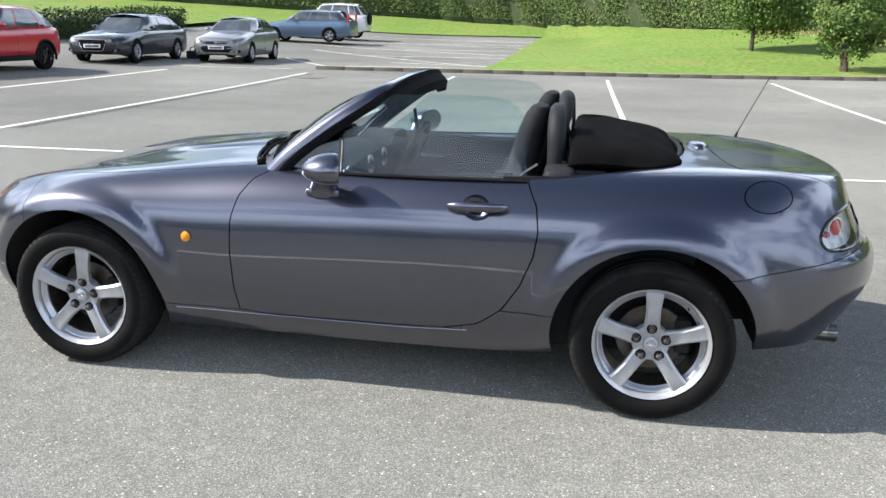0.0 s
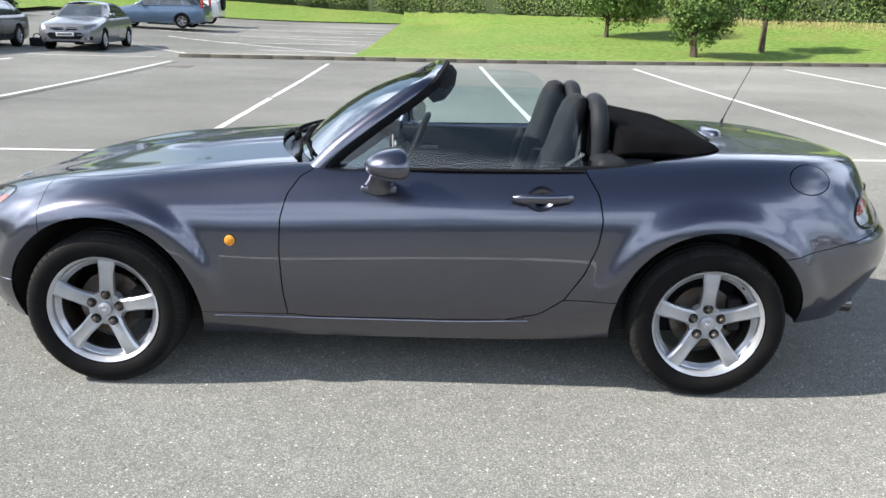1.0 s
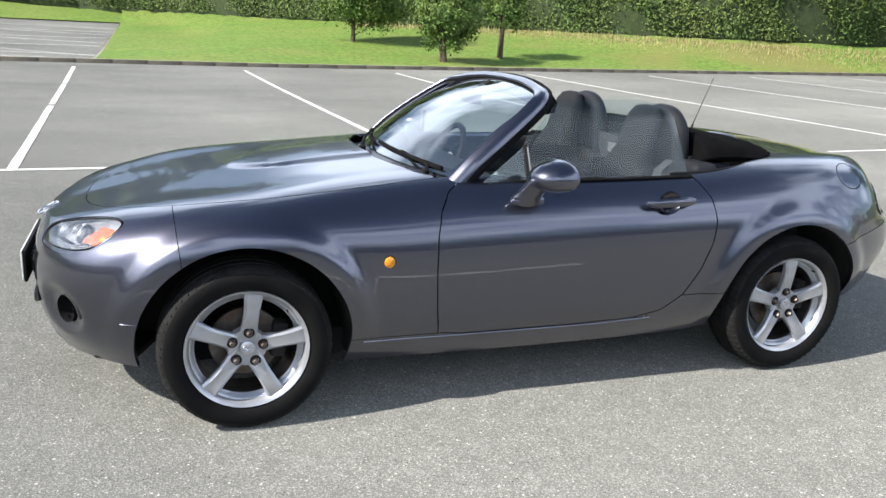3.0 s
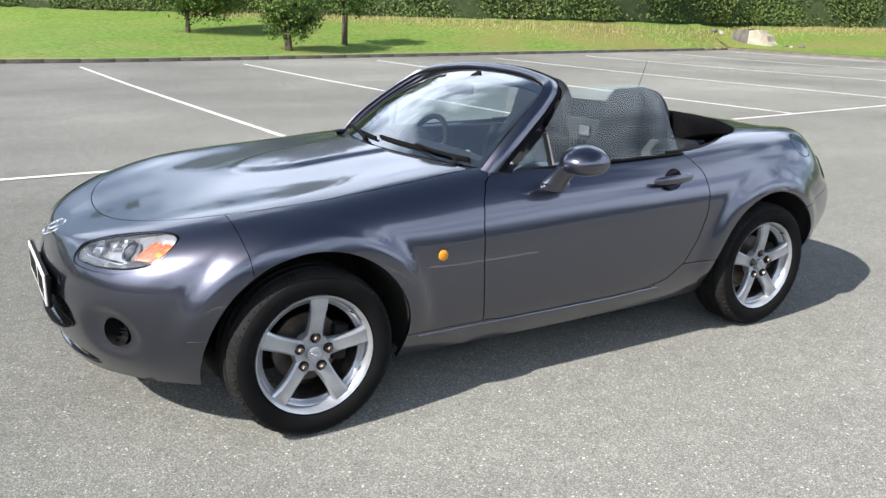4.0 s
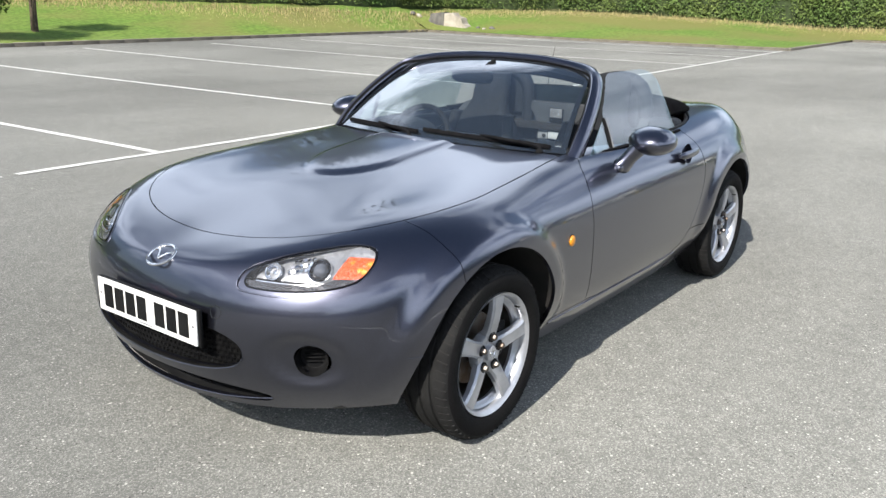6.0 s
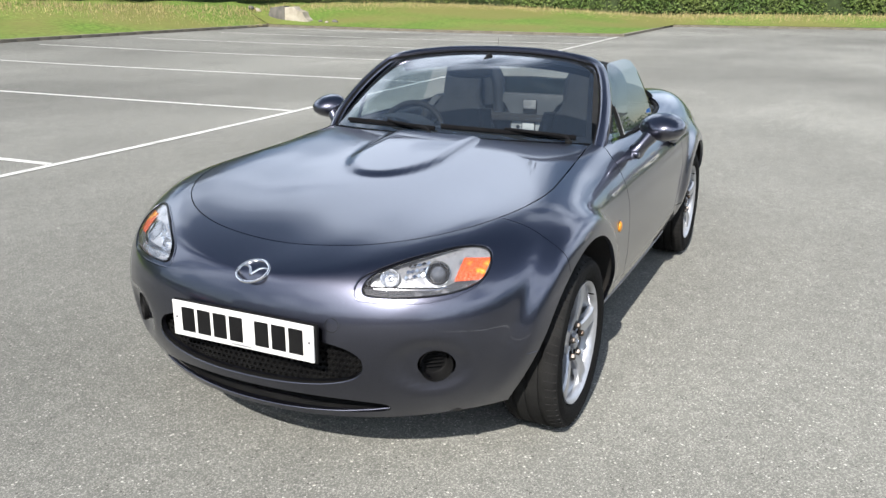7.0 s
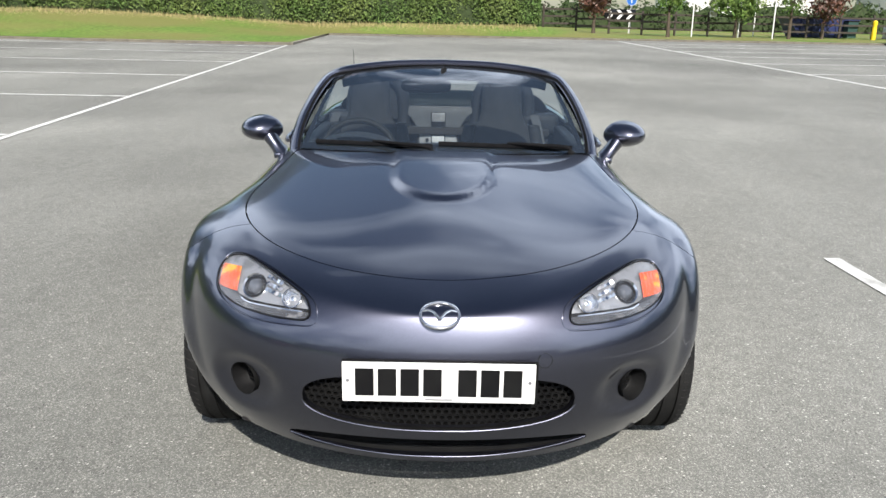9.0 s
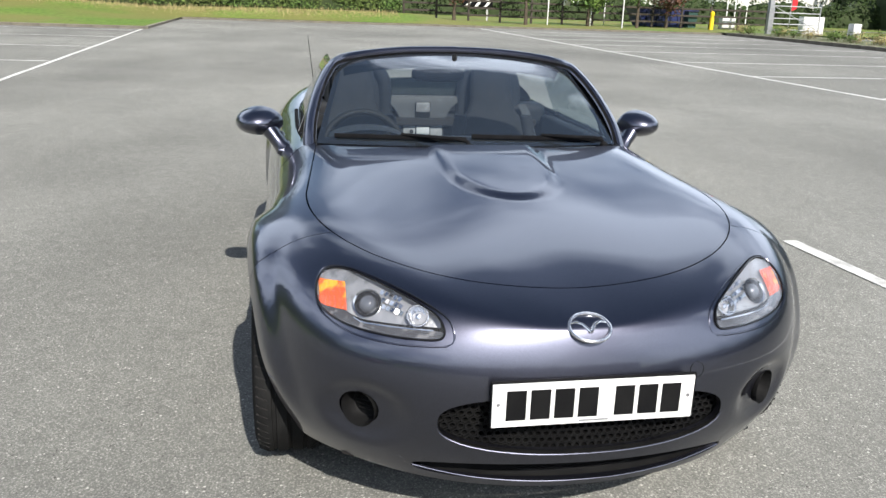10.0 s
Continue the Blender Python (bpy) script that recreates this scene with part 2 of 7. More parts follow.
M_SILVER = mat("silver_trim", (0.34, 0.35, 0.36), 0.4, 0.3, col2=(0.16, 0.16, 0.165), scale=12)
M_WHITE = mat("white_plate", (0.80, 0.80, 0.78), 0.35, col2=(0.7, 0.7, 0.68), scale=10)
M_AMBER = mat("amber_lens", (0.62, 0.085, 0.012), 0.22, coat=1.0, col2=(0.85, 0.36, 0.02), scale=22, lo=0.50, hi=0.60, bump=0.5, bscale=120)
M_AMBER_SIDE = mat("amber_side_lens", (0.60, 0.20, 0.010), 0.3, coat=0.5, col2=(0.75, 0.32, 0.02), scale=90)
M_RED = mat("red_lens", (0.5, 0.015, 0.02), 0.15, coat=1.0)
M_BADGE = mat("satin_chrome", (0.66, 0.67, 0.69), 0.16, 0.9)
M_MIRROR = mat("mirror_glass", (0.85, 0.87, 0.88), 0.01, 1.0)
M_TAILBACK = mat("tail_lamp_back", (0.80, 0.79, 0.80), 0.25, 0.2, coat=0.5, col2=(0.42, 0.40, 0.40), scale=30)
M_REFL = mat("lamp_reflector", (0.34, 0.35, 0.37), 0.30, 0.5, col2=(0.20, 0.21, 0.22), scale=26, lo=0.48, hi=0.62, bump=0.3, bscale=45)
M_LAMPTRIM = mat("smoked_lamp_trim", (0.045, 0.046, 0.050), 0.2, coat=1.0, col2=(0.15, 0.15, 0.155), scale=35, lo=0.55, hi=0.62)
M_BOWL = mat("bright_bowl", (0.85, 0.86, 0.87), 0.14, 1.0, col2=(0.6, 0.61, 0.63), scale=40)
M_PROJ = mat("projector_glass", (0.10, 0.11, 0.13), 0.06, coat=1.0, col2=(0.05, 0.055, 0.065), scale=30)


def glass_mat(name, tint, rough=0.0, opacity=0.10, body=(0.3, 0.4, 0.45), gloss=0.08, power=3.0):
    """Thin pane: clear, with raised gloss, a faint tint and a diffuse body that paints haze."""
    m = bpy.data.materials.new(name)
    m.use_nodes = True
    n, l = m.node_tree.nodes, m.node_tree.links
    n.remove(n["Principled BSDF"])
    out = n["Material Output"]
    tr = n.new("ShaderNodeBsdfTransparent")
    tr.inputs[0].default_value = (*tint, 1)
    gl = n.new("ShaderNodeBsdfGlossy")
    gl.inputs["Roughness"].default_value = rough
    df = n.new("ShaderNodeBsdfDiffuse")
    df.inputs[0].default_value = (*body, 1)
    a = n.new("ShaderNodeMixShader")
    a.inputs[0].default_value = opacity
    l.new(tr.outputs[0], a.inputs[1])
    l.new(df.outputs[0], a.inputs[2])
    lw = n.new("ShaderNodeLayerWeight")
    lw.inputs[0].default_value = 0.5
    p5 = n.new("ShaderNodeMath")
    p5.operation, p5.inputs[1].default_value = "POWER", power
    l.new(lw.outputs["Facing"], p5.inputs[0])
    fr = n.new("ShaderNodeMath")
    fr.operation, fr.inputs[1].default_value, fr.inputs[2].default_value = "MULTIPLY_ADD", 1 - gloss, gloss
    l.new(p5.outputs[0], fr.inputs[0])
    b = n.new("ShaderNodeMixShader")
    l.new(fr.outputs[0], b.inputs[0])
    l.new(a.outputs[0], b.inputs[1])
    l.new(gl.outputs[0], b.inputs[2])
    l.new(b.outputs[0], out.inputs[0])
    return m


# opacity and body lay a pale blue veil on the panes, painting reflected sky
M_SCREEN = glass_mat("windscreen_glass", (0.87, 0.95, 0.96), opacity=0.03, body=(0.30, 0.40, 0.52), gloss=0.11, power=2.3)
M_SIDEGLASS = glass_mat("door_glass", (0.80, 0.90, 0.91), opacity=0.008, body=(0.42, 0.56, 0.60), gloss=0.05)
M_LENS = glass_mat("clear_lens", (0.95, 0.95, 0.96), opacity=0.03, body=(0.7, 0.7, 0.72), gloss=0.05)
M_SCUTTLE = mat("glossy_scuttle", (0.018, 0.020, 0.026), 0.22, col2=(0.028, 0.03, 0.035), scale=9)


# ---- building helpers ----
def link(bm, name, material, parent=None, smooth=True, angle=40):
    me = bpy.data.meshes.new(name)
    bmesh.ops.recalc_face_normals(bm, faces=bm.faces[:])
    bm.to_mesh(me)
    bm.free()
    for mm in (material if isinstance(material, (list, tuple)) else [material]):
        me.materials.append(mm)
    if smooth:
        me.shade_smooth()
        me.set_sharp_from_angle(angle=radians(angle))
    ob = new(name, me)
    if parent:
        ob.parent = parent
    return ob


def part(name, bm, material, parent, label="", smooth=True, angle=40):
    ob = link(bm, name, material, parent, smooth, angle)
    if label:
        ob["label"] = label
    return ob


def raw(name, verts, faces, material, parent=None, smooth=False):
    me = bpy.data.meshes.new(name)
    me.from_pydata(verts, [], faces)
    me.materials.append(material)
    if smooth:
        me.shade_smooth()
    ob = new(name, me)
    if parent:
        ob.parent = parent
    return ob


def thing(name, label, category, group="", kind="", m=None):
    e = new(name)
    if m is not None:
        e.matrix_world = m
    return tagged(e, label, category, group, kind)


def box(size, at=(0, 0, 0), bev=0.0, seg=2, turn=None, bm=None):
    """A box with rounded edges, centred at a place, in a bmesh."""
    own = bmesh.new()
    bmesh.ops.create_cube(own, size=1.0, matrix=Matrix.Diagonal((*size, 1)))
    if bev:
        bmesh.ops.bevel(own, geom=own.edges[:], offset=bev, segments=seg, profile=0.6, affect="EDGES")
    m = Matrix.Translation(at) @ (turn.to_4x4() if turn else Matrix())
    bmesh.ops.transform(own, matrix=m, verts=own.verts[:])
    return merge(bm, own)


def merge(bm, own):
    if bm is None:
        return own
    me = bpy.data.meshes.new("t")
    own.to_mesh(me)
    own.free()
    bm.from_mesh(me)
    bpy.data.meshes.remove(me)
    return bm


def lathe(profile, seg=32, axis="y", at=(0, 0, 0), bm=None, closed=False, caps=True):
    """Turns a profile of (radius, height) pairs round an axis."""
    own = bmesh.new()
    rings = []
    for r, h in profile:
        ring = []
        for i in range(seg):
            a = 2 * math.pi * i / seg
            c, s = r * math.cos(a), r * math.sin(a)
            p = {"y": (c, h, s), "z": (c, s, h), "x": (h, c, s)}[axis]
            ring.append(own.verts.new(Vector(at) + Vector(p)))
        rings.append(ring)
    pairs = list(zip(rings, rings[1:])) + ([(rings[-1], rings[0])] if closed else [])
    for a, b in pairs:
        for i in range(seg):
            j = (i + 1) % seg
            own.faces.new((a[i], a[j], b[j], b[i]))
    if not closed and caps:
        for ring in (rings[0], rings[-1]):
            if (ring[0].co - ring[seg // 2].co).length > 1e-4:
                own.faces.new(ring)
    bmesh.ops.remove_doubles(own, verts=own.verts[:], dist=1e-5)
    return merge(bm, own)


def tube(points, radius, seg=8, bm=None, taper=1.0, flat=1.0, closed=False):
    """A round rod along a line of points."""
    own = bmesh.new()
    pts = [Vector(p) for p in points]
    rings = []
    n = len(pts)
    s = None
    for i, p in enumerate(pts):
        a = pts[(i - 1) % n] if (i or closed) else p
        b = pts[(i + 1) % n] if (i < n - 1 or closed) else p
        d = (b - a).normalized()
        if s is None:
            s = d.cross(Vector((0.013, 0.021, 1)) if abs(d.z) < 0.9 else Vector((1, 0.02, 0)))
        s = (s - d * s.dot(d)).normalized()
        t = s.cross(d)
        r = radius * (1 + (taper - 1) * i / max(1, n - 1))
        rings.append([own.verts.new(p + s * r * math.cos(2 * math.pi * k / seg) + t * r * flat * math.sin(2 * math.pi * k / seg)) for k in range(seg)])
    for a, b in zip(rings, rings[1:] + ([rings[0]] if closed else [])):
        for k in range(seg):
            j = (k + 1) % seg
            own.faces.new((a[k], a[j], b[j], b[k]))
    if not closed:
        own.faces.new(rings[0])
        own.faces.new(rings[-1])
    return merge(bm, own)


def plate(outline, thick, place, bm=None, bev=0.0):
    """A slab from a 2D outline; place maps (u, v, depth) to a point."""
    own = bmesh.new()
    lo = [own.verts.new(place(u, v, 0)) for u, v in outline]
    hi = [own.verts.new(place(u, v, thick)) for u, v in outline]
    n = len(lo)
    own.faces.new(lo)
    own.faces.new(hi)
    for i in range(n):
        j = (i + 1) % n
        own.faces.new((lo[i], lo[j], hi[j], hi[i]))
    if bev:
        es = [e for e in own.edges if len(e.link_faces) == 2 and any(len(f.verts) == n for f in e.link_faces) and n != 4 or (n == 4)]
        bmesh.ops.bevel(own, geom=es, offset=bev, segments=2, profile=0.6, affect="EDGES")
    return merge(bm, own)


def loft(sections, bm=None, caps=True, ring=True):
    """Skins a list of equally long rings of points."""
    own = bmesh.new()
    rows = [[own.verts.new(p) for p in s] for s in sections]
    n = len(rows[0])
    for a, b in zip(rows, rows[1:]):
        for i in range(n if ring else n - 1):
            j = (i + 1) % n
            own.faces.new((a[i], a[j], b[j], b[i]))
    if caps and ring:
        own.faces.new(rows[0])
        own.faces.new(rows[-1])
    return merge(bm, own)


def smooth_line(knots, n=8, closed=False):
    """Points on a smooth line through the knots, n to each span."""
    k = [Vector(p) for p in knots]
    out = []
    m = len(k)
    for i in range(m if closed else m - 1):
        p0 = k[(i - 1) % m] if (i or closed) else k[0] * 2 - k[1]
        p1, p2 = k[i], k[(i + 1) % m]
        p3 = k[(i + 2) % m] if (i + 2 < m or closed) else k[-1] * 2 - k[-2]
        for j in range(n):
            t = j / n
            out.append(0.5 * (2 * p1 + (p2 - p0) * t + (2 * p0 - 5 * p1 + 4 * p2 - p3) * t * t + (3 * p1 - p0 - 3 * p2 + p3) * t ** 3))
    if not closed:
        out.append(k[-1])
    return out


def oval(a, b, n=24, p=2.0, cx=0.0, cy=0.0):
    out = []
    for i in range(n):
        t = 2 * math.pi * i / n
        c, s = math.cos(t), math.sin(t)
        out.append((cx + a * math.copysign(abs(c) ** (2 / p), c), cy + b * math.copysign(abs(s) ** (2 / p), s)))
    return out


# ---- ground ----
def soft(t, w=1.5):
    return 0.5 * (t + math.sqrt(t * t + w * w))


def lot_z(x, y):
    """Height of the asphalt: flat round the car, rising gently away from it."""
    x, y = max(-60, min(70, x)), max(-60, min(60, y))
    z = 0.010 * (soft(x - 4) - 0.069) + 0.04 * soft(-x - 9.5) + 0.008 * soft(y - 14)
    if x < 1:
        z += 0.026 * soft(y - 26) * min(1.0, (1 - x) / 2)
    base = 0.04 * soft(-9.5) + 0.008 * soft(-14)
    k = max(0.0, min(1.0, (math.hypot(x - 1.2, y) - 3.0) / 3.0))
    return max(0.0, z - base) * k


def kerb_y(x):
    return 20.9 + 0.065 * (x + 6)


NE = (30.6, kerb_y(30.6))
CORNER = (29.6, 5.95)
FAR = (41.2, 6.2)
SOUTH = (40.2, -22.5)

steps = [-900, -400, -200, -120, -80, -60] + [i * 1.0 for i in range(-50, 61)] + [70, 85, 120, 200, 400, 900]
verts, faces = [], []
nx = len(steps)
for y in steps:
    for x in steps:
        verts.append((x, y, lot_z(x, y)))
for j in range(nx - 1):
    for i in range(nx - 1):
        a = j * nx + i
        faces.append((a, a + 1, a + nx + 1, a + nx))
tagged(raw("ground", verts, faces, M_ASPHALT, smooth=True), "worn grey asphalt car park with stone chips", "ground", kind="structure")


HEDGE = [(-60, 54), (-30, 54), (-8, 53.5), (-3, 51.5), (0.2, 48.0), (4, 43.0), (7.5, 38.8), (15.9, 32.0), (19.6, 28.9), (23.2, 26.3), (28, 25.4), (34.5, 25.0), (40, 21), (43, 15), (44, 8), (44.3, -5.5)]


def hedge_far(x, y):
    """Distance to the line of the hedge."""
    best = 1e9
    for (ax, ay), (bx, by) in zip(HEDGE, HEDGE[1:]):
        dx, dy = bx - ax, by - ay
        t = max(0, min(1, ((x - ax) * dx + (y - ay) * dy) / (dx * dx + dy * dy)))
        best = min(best, math.hypot(x - ax - t * dx, y - ay - t * dy))
    return best


def behind_kerb(x, y):
    """How far a place lies behind the kerb line; negative on the asphalt."""
    north = y - kerb_y(x)
    east1 = x - (CORNER[0] + (NE[0] - CORNER[0]) * (y - CORNER[1]) / (NE[1] - CORNER[1]))
    east2 = x - (FAR[0] + (SOUTH[0] - FAR[0]) * (y - FAR[1]) / (SOUTH[1] - FAR[1]))
    step = min(y - 6.05, east1)
    d = max(step, east2)
    if x > -1.7:
        n = min(north, x + 1.7)
        d = max(d, n)
    d = max(d, y - 47.5)
    return d


def hedge_z(x, y):
    return 1.5 + 0.1 * max(0.0, min(1.0, (6 - x) / 4)) if y > 20 else 1.5 - 0.5 * min(1, max(0, (20 - y) / 12))


def verge_z(x, y):
    d = max(0.0, behind_kerb(x, y))
    h = hedge_far(x, y)
    if x <= 34.5:
        beyond = y > np.interp(x, [q[0] for q in HEDGE[:12]], [q[1] for q in HEDGE[:12]])
    else:
        beyond = x > np.interp(y, [-5.5, 8, 15, 21, 25], [44.3, 44, 43, 40, 34.5]) or y > 25
    u = 1.0 if beyond and d > 0.5 and y > -4 else d / (d + h + 1e-6)
    fade = 1.0 if y > -6 else max(0.25, 1 - (-6 - y) / 6)
    return lot_z(x, y) + 0.10 + max(0, hedge_z(x, y) - lot_z(x, y) - 0.1) * u ** 1.35 * fade


def span(a, b, n):
    return [a + (b - a) * i / n for i in range(n + 1)]


# the north verge follows the kerb line, so its near edge is drawn along it
vs, fs = [], []
xs = span(-1.7, 30.76, 64)
ts = [(i / 40) ** 1.3 for i in range(41)]
for x in xs:
    y0 = kerb_y(x) + 0.12
    for t in ts:
        y = y0 + (75 - y0) * t
        z = verge_z(x, y)
        vs.append((x, y, z + 0.025 * noise.noise((x * 0.5, y * 0.5, 0)) * min(1, t * 6)))
n = len(ts)
for i in range(len(xs) - 1):
    for j in range(n - 1):
        a = i * n + j
        fs.append((a, a + n, a + n + 1, a + 1))
tagged(raw("verge_north", vs, fs, M_GRASS, smooth=True), "mown green grass verge rising to the hedge", "grass", kind="structure")
vs, fs = [], []
ys = span(CORNER[1] + 0.12, 75, 56)
for y in ys:
    x0 = 0.12 + CORNER[0] + (NE[0] - CORNER[0]) * min(1, (y - CORNER[1]) / (NE[1] - CORNER[1]))
    for t in ts:
        x = x0 + (110 - x0) * t
        vs.append((x, y, verge_z(x, y) + 0.002 + 0.025 * noise.noise((x * 0.5, y * 0.5, 3)) * min(1, t * 6)))
for i in range(len(ys) - 1):
    for j in range(n - 1):
        a = i * n + j
        fs.append((a, a + 1, a + n + 1, a + n))
tagged(raw("verge_east", vs, fs, M_GRASS, smooth=True), "mown grass bank with dry patches", "grass", kind="structure")
vs, fs = [], []
ys = span(-70, CORNER[1] + 0.12, 60)
for y in ys:
    x0 = 0.12 + (FAR[0] + (SOUTH[0] - FAR[0]) * (y - FAR[1]) / (SOUTH[1] - FAR[1]))
    for t in ts:
        x = x0 + (130 - x0) * t
        vs.append((x, y, verge_z(x, y) + 0.004))
for i in range(len(ys) - 1):
    for j in range(n - 1):
        a = i * n + j
        fs.append((a, a + 1, a + n + 1, a + n))
tagged(raw("verge_far", vs, fs, M_GRASS, smooth=True), "level strip of grass before a fence", "grass", kind="structure")
vs, fs = [], []
for y in span(47.5, 100, 12):
    for x in span(-120, -1.7, 40):
        z = lot_z(x, min(y, 47.5)) + 0.06 + 0.135 * (y - 47.5)
        k = max(0.0, 1 - (-1.7 - x) / 9.0) ** 2 * min(1.0, (y - 47.5) / 2.5)
        vs.append((x, y, z + (verge_z(-1.68, y) - z) * k if y < 60 else z))
for j in range(12):
    for i in range(40):
        a = j * 41 + i
        fs.append((a, a + 1, a + 42, a + 41))
tagged(raw("verge_back", vs, fs, M_GRASS, smooth=True), "grass strip under the far hedge", "grass", kind="structure")
# low green field under the far distance
raw_field = raw("field", [(-900, 100, 0.9), (900, 100, 0.9), (900, 900, 0.9), (-900, 900, 0.9), (130, -900, 0.6), (900, -900, 0.6), (900, 100, 0.6), (130, 100, 0.6)], [(0, 1, 2, 3), (4, 5, 6, 7)], M_GRASS)
tagged(raw_field, "open green field beyond the hedge", "field", kind="structure")


# ---- painted lines ----
def line(a, b, w=0.10, name="parking_line"):
    """A painted line from a to b laid on the asphalt, with slightly ragged edges."""
    a, b = Vector((*a, 0)), Vector((*b, 0))
    d = b - a
    n = max(2, int(d.length / 0.5))
    s = Vector((-d.y, d.x, 0)).normalized() * w / 2
    rng = random.Random(int(a.x * 91 + a.y * 37 + b.x * 13))
    vs, fs = [], []
    for i in range(n + 1):
        p = a + d * i / n
        for k in (-1, 1):
            q = p + s * k * (1 + rng.uniform(-0.08, 0.08))
            vs.append((q.x, q.y, lot_z(q.x, q.y) + 0.006))
    for i in range(n):
        fs.append((2 * i, 2 * i + 2, 2 * i + 3, 2 * i + 1))
    return tagged(raw(name, vs, fs, M_LINE), "worn white painted parking line on asphalt", "line", "parking lines", "structure")


def front_y(x):
    return 4.61 + 0.047 * (x + 1.53)


line((-5.95, front_y(-5.95)), (1.0, front_y(1.0)), 0.09)
line((1.13, front_y(1.13)), (29.3, front_y(29.3)), 0.09)
for i in range(-2, 7):
    nx_ = (-5.75, -1.50, 2.57, 6.62, 10.85, 15.1, 19.6, 24.1, 28.4)[i + 2]
    kx = (-6.38, -2.10, 2.15, 6.5, 11.0, 15.6, 20.0, 24.7, 29.0)[i + 2]
    top = 19.7 + 0.055 * (kx - 2) + (0.3 if i > 1 else 0)
    a, b = Vector((nx_, front_y(nx_) + (0.06 if i > -2 else 0.0))), Vector((kx, top))
    worn = (0.0, 0.376, 0.392, 0.404, 0.412, 0.655, 0.668, 1.0) if i == -1 else (0.0, 1.0)
    for t0, t1 in zip(worn[::2], worn[1::2]):
        line(a.lerp(b, t0), a.lerp(b, t1), 0.09 + 0.006 * max(0, i))
line((-10.05, 9.0), (-10.3, 18.3), 0.11)
line((-7.4, 20.8), (-10.8, 20.05), 0.1)
line((-6.3, 21.75), (-9.8, 26.2), 0.1)
line((10.3, -9.46), (39.4, -8.65), 0.12)
for x in (10.5, 14.6, 18.6, 22.8, 26.4, 29.9, 33.5, 36.8):
    line((x, -9.5 + 0.028 * (x - 10)), (x + 0.1, -21.0), 0.13)
line((2.16, -2.44), (-2.9, -2.62), 0.10)
for a, b in (((-1.9, 24.6), (-10.5, 31.3)), ((-1.9, 31.0), (-14.0, 35.4)), ((-1.9, 36.3), (-15.0, 40.0)), ((-1.9, 41.5), (-16.0, 44.5)),
             ((-1.9, 24.9), (-5.5, 25.6)), ((-1.9, 29.4), (-7.5, 29.0)), ((-1.9, 34.0), (-7.0, 33.6)), ((-1.9, 38.6), (-6.5, 38.4)), ((-3.2, 23.4), (-6.6, 22.8))):
    line(a, b, 0.1)


# ---- kerbs ----
def kerb(name, a, b, high=0.10, wide=0.125, stone=0.915):
    """A row of kerb stones from a to b, each a piece of its own."""
    t = thing(name, "weathered concrete kerb edging with gritty joints", "kerb", "kerbs", "structure")
    a, b = Vector(a), Vector(b)
    d = b - a
    k = max(1, round(d.length / stone))
    ang = math.atan2(d.y, d.x)
    bm = box((d.length / k - 0.006, wide, high + 0.15), (0, 0, 0), 0.015, 2)
    first = None
    rng = random.Random(k)
    for i in range(k):
        p = a + d * (i + 0.5) / k
        q = Matrix.Translation((p.x, p.y, lot_z(p.x, p.y) + high / 2 - 0.075 + rng.uniform(-0.004, 0.004))) @ Matrix.Rotation(ang + rng.uniform(-0.002, 0.002), 4, "Z")
        if first is None:
            bm.normal_update()
            # upward faces take the lit colour, the rest the shaded one
            for f in bm.faces:
                f.material_index = 1 if f.normal.z > 0.5 else 0
            first = part("kerb_stone", bm, [M_KERB_SHADED, M_KERBTOP_LIT], t)
            first.matrix_local = q
        else:
            o = new("kerb_stone", first.data)
            o.parent = t
            o.matrix_local = q
    return t


kerb("kerb_1", (-6.7, kerb_y(-6.7)), NE, 0.12)
kerb("kerb_2", NE, CORNER)
kerb("kerb_3", CORNER, FAR)
kerb("kerb_4", FAR, SOUTH)
kerb("kerb_5", (-1.75, kerb_y(-1.75) + 0.2), (-1.75, 47.4), 0.05)
kerb("kerb_6", (39.5, -22.3), (26.5, -22.2), 0.16)


# old tar joint and a drain cover beside the first bay line
M_TAR = asphalt_mat("dark_tar", (0.075, 0.075, 0.072), (0.24, 0.238, 0.225), chip=120.0, stain=0.6)
vs, fs = [], []
rng = random.Random(5)
for i in range(29):
    t = i / 28
    x, y = -5.62 - 0.50 * t, 6.0 + 13.0 * t
    w = 0.040 + 0.035 * noise.noise((0, y * 1.3, 2.0)) + rng.uniform(-0.012, 0.012)
    vs += [(x - w, y, lot_z(x, y) + 0.004), (x + w * 1.3, y, lot_z(x, y) + 0.004)]
    if i:
        fs.append((2 * i - 2, 2 * i - 1, 2 * i + 1, 2 * i))
tagged(raw("tar_joint", vs, fs, M_TAR), "ragged dark tar joint across the asphalt", "joint", kind="structure")
dc = thing("drain_cover", "square rusty iron drain cover set in asphalt", "drain cover", "", "structure", Matrix.Translation((-5.55, 17.3, lot_z(-5.55, 17.3) + 0.004)))
M_IRON = mat("rusty_iron", (0.17, 0.15, 0.135), 0.8, col2=(0.10, 0.08, 0.065), scale=8, bump=0.5, bscale=60)
part("cover_frame", merge(box((0.62, 0.06, 0.012), (0, -0.28, 0)), box((0.62, 0.06, 0.012), (0, 0.28, 0))), M_IRON, dc)
part("cover_plate", box((0.60, 0.48, 0.010), (0, 0, 0.0), 0.003, 1), M_IRON, dc)

vs, fs = [], []
for j, y in enumerate(span(14, 47.4, 24)):
    for i, x in enumerate(span(-21.6, -70, 24)):
        vs.append((x, y, lot_z(x, y) + 0.25 + 0.035 * (-21.6 - x) + 0.06 * noise.noise((x * 0.3, y * 0.3, 1))))
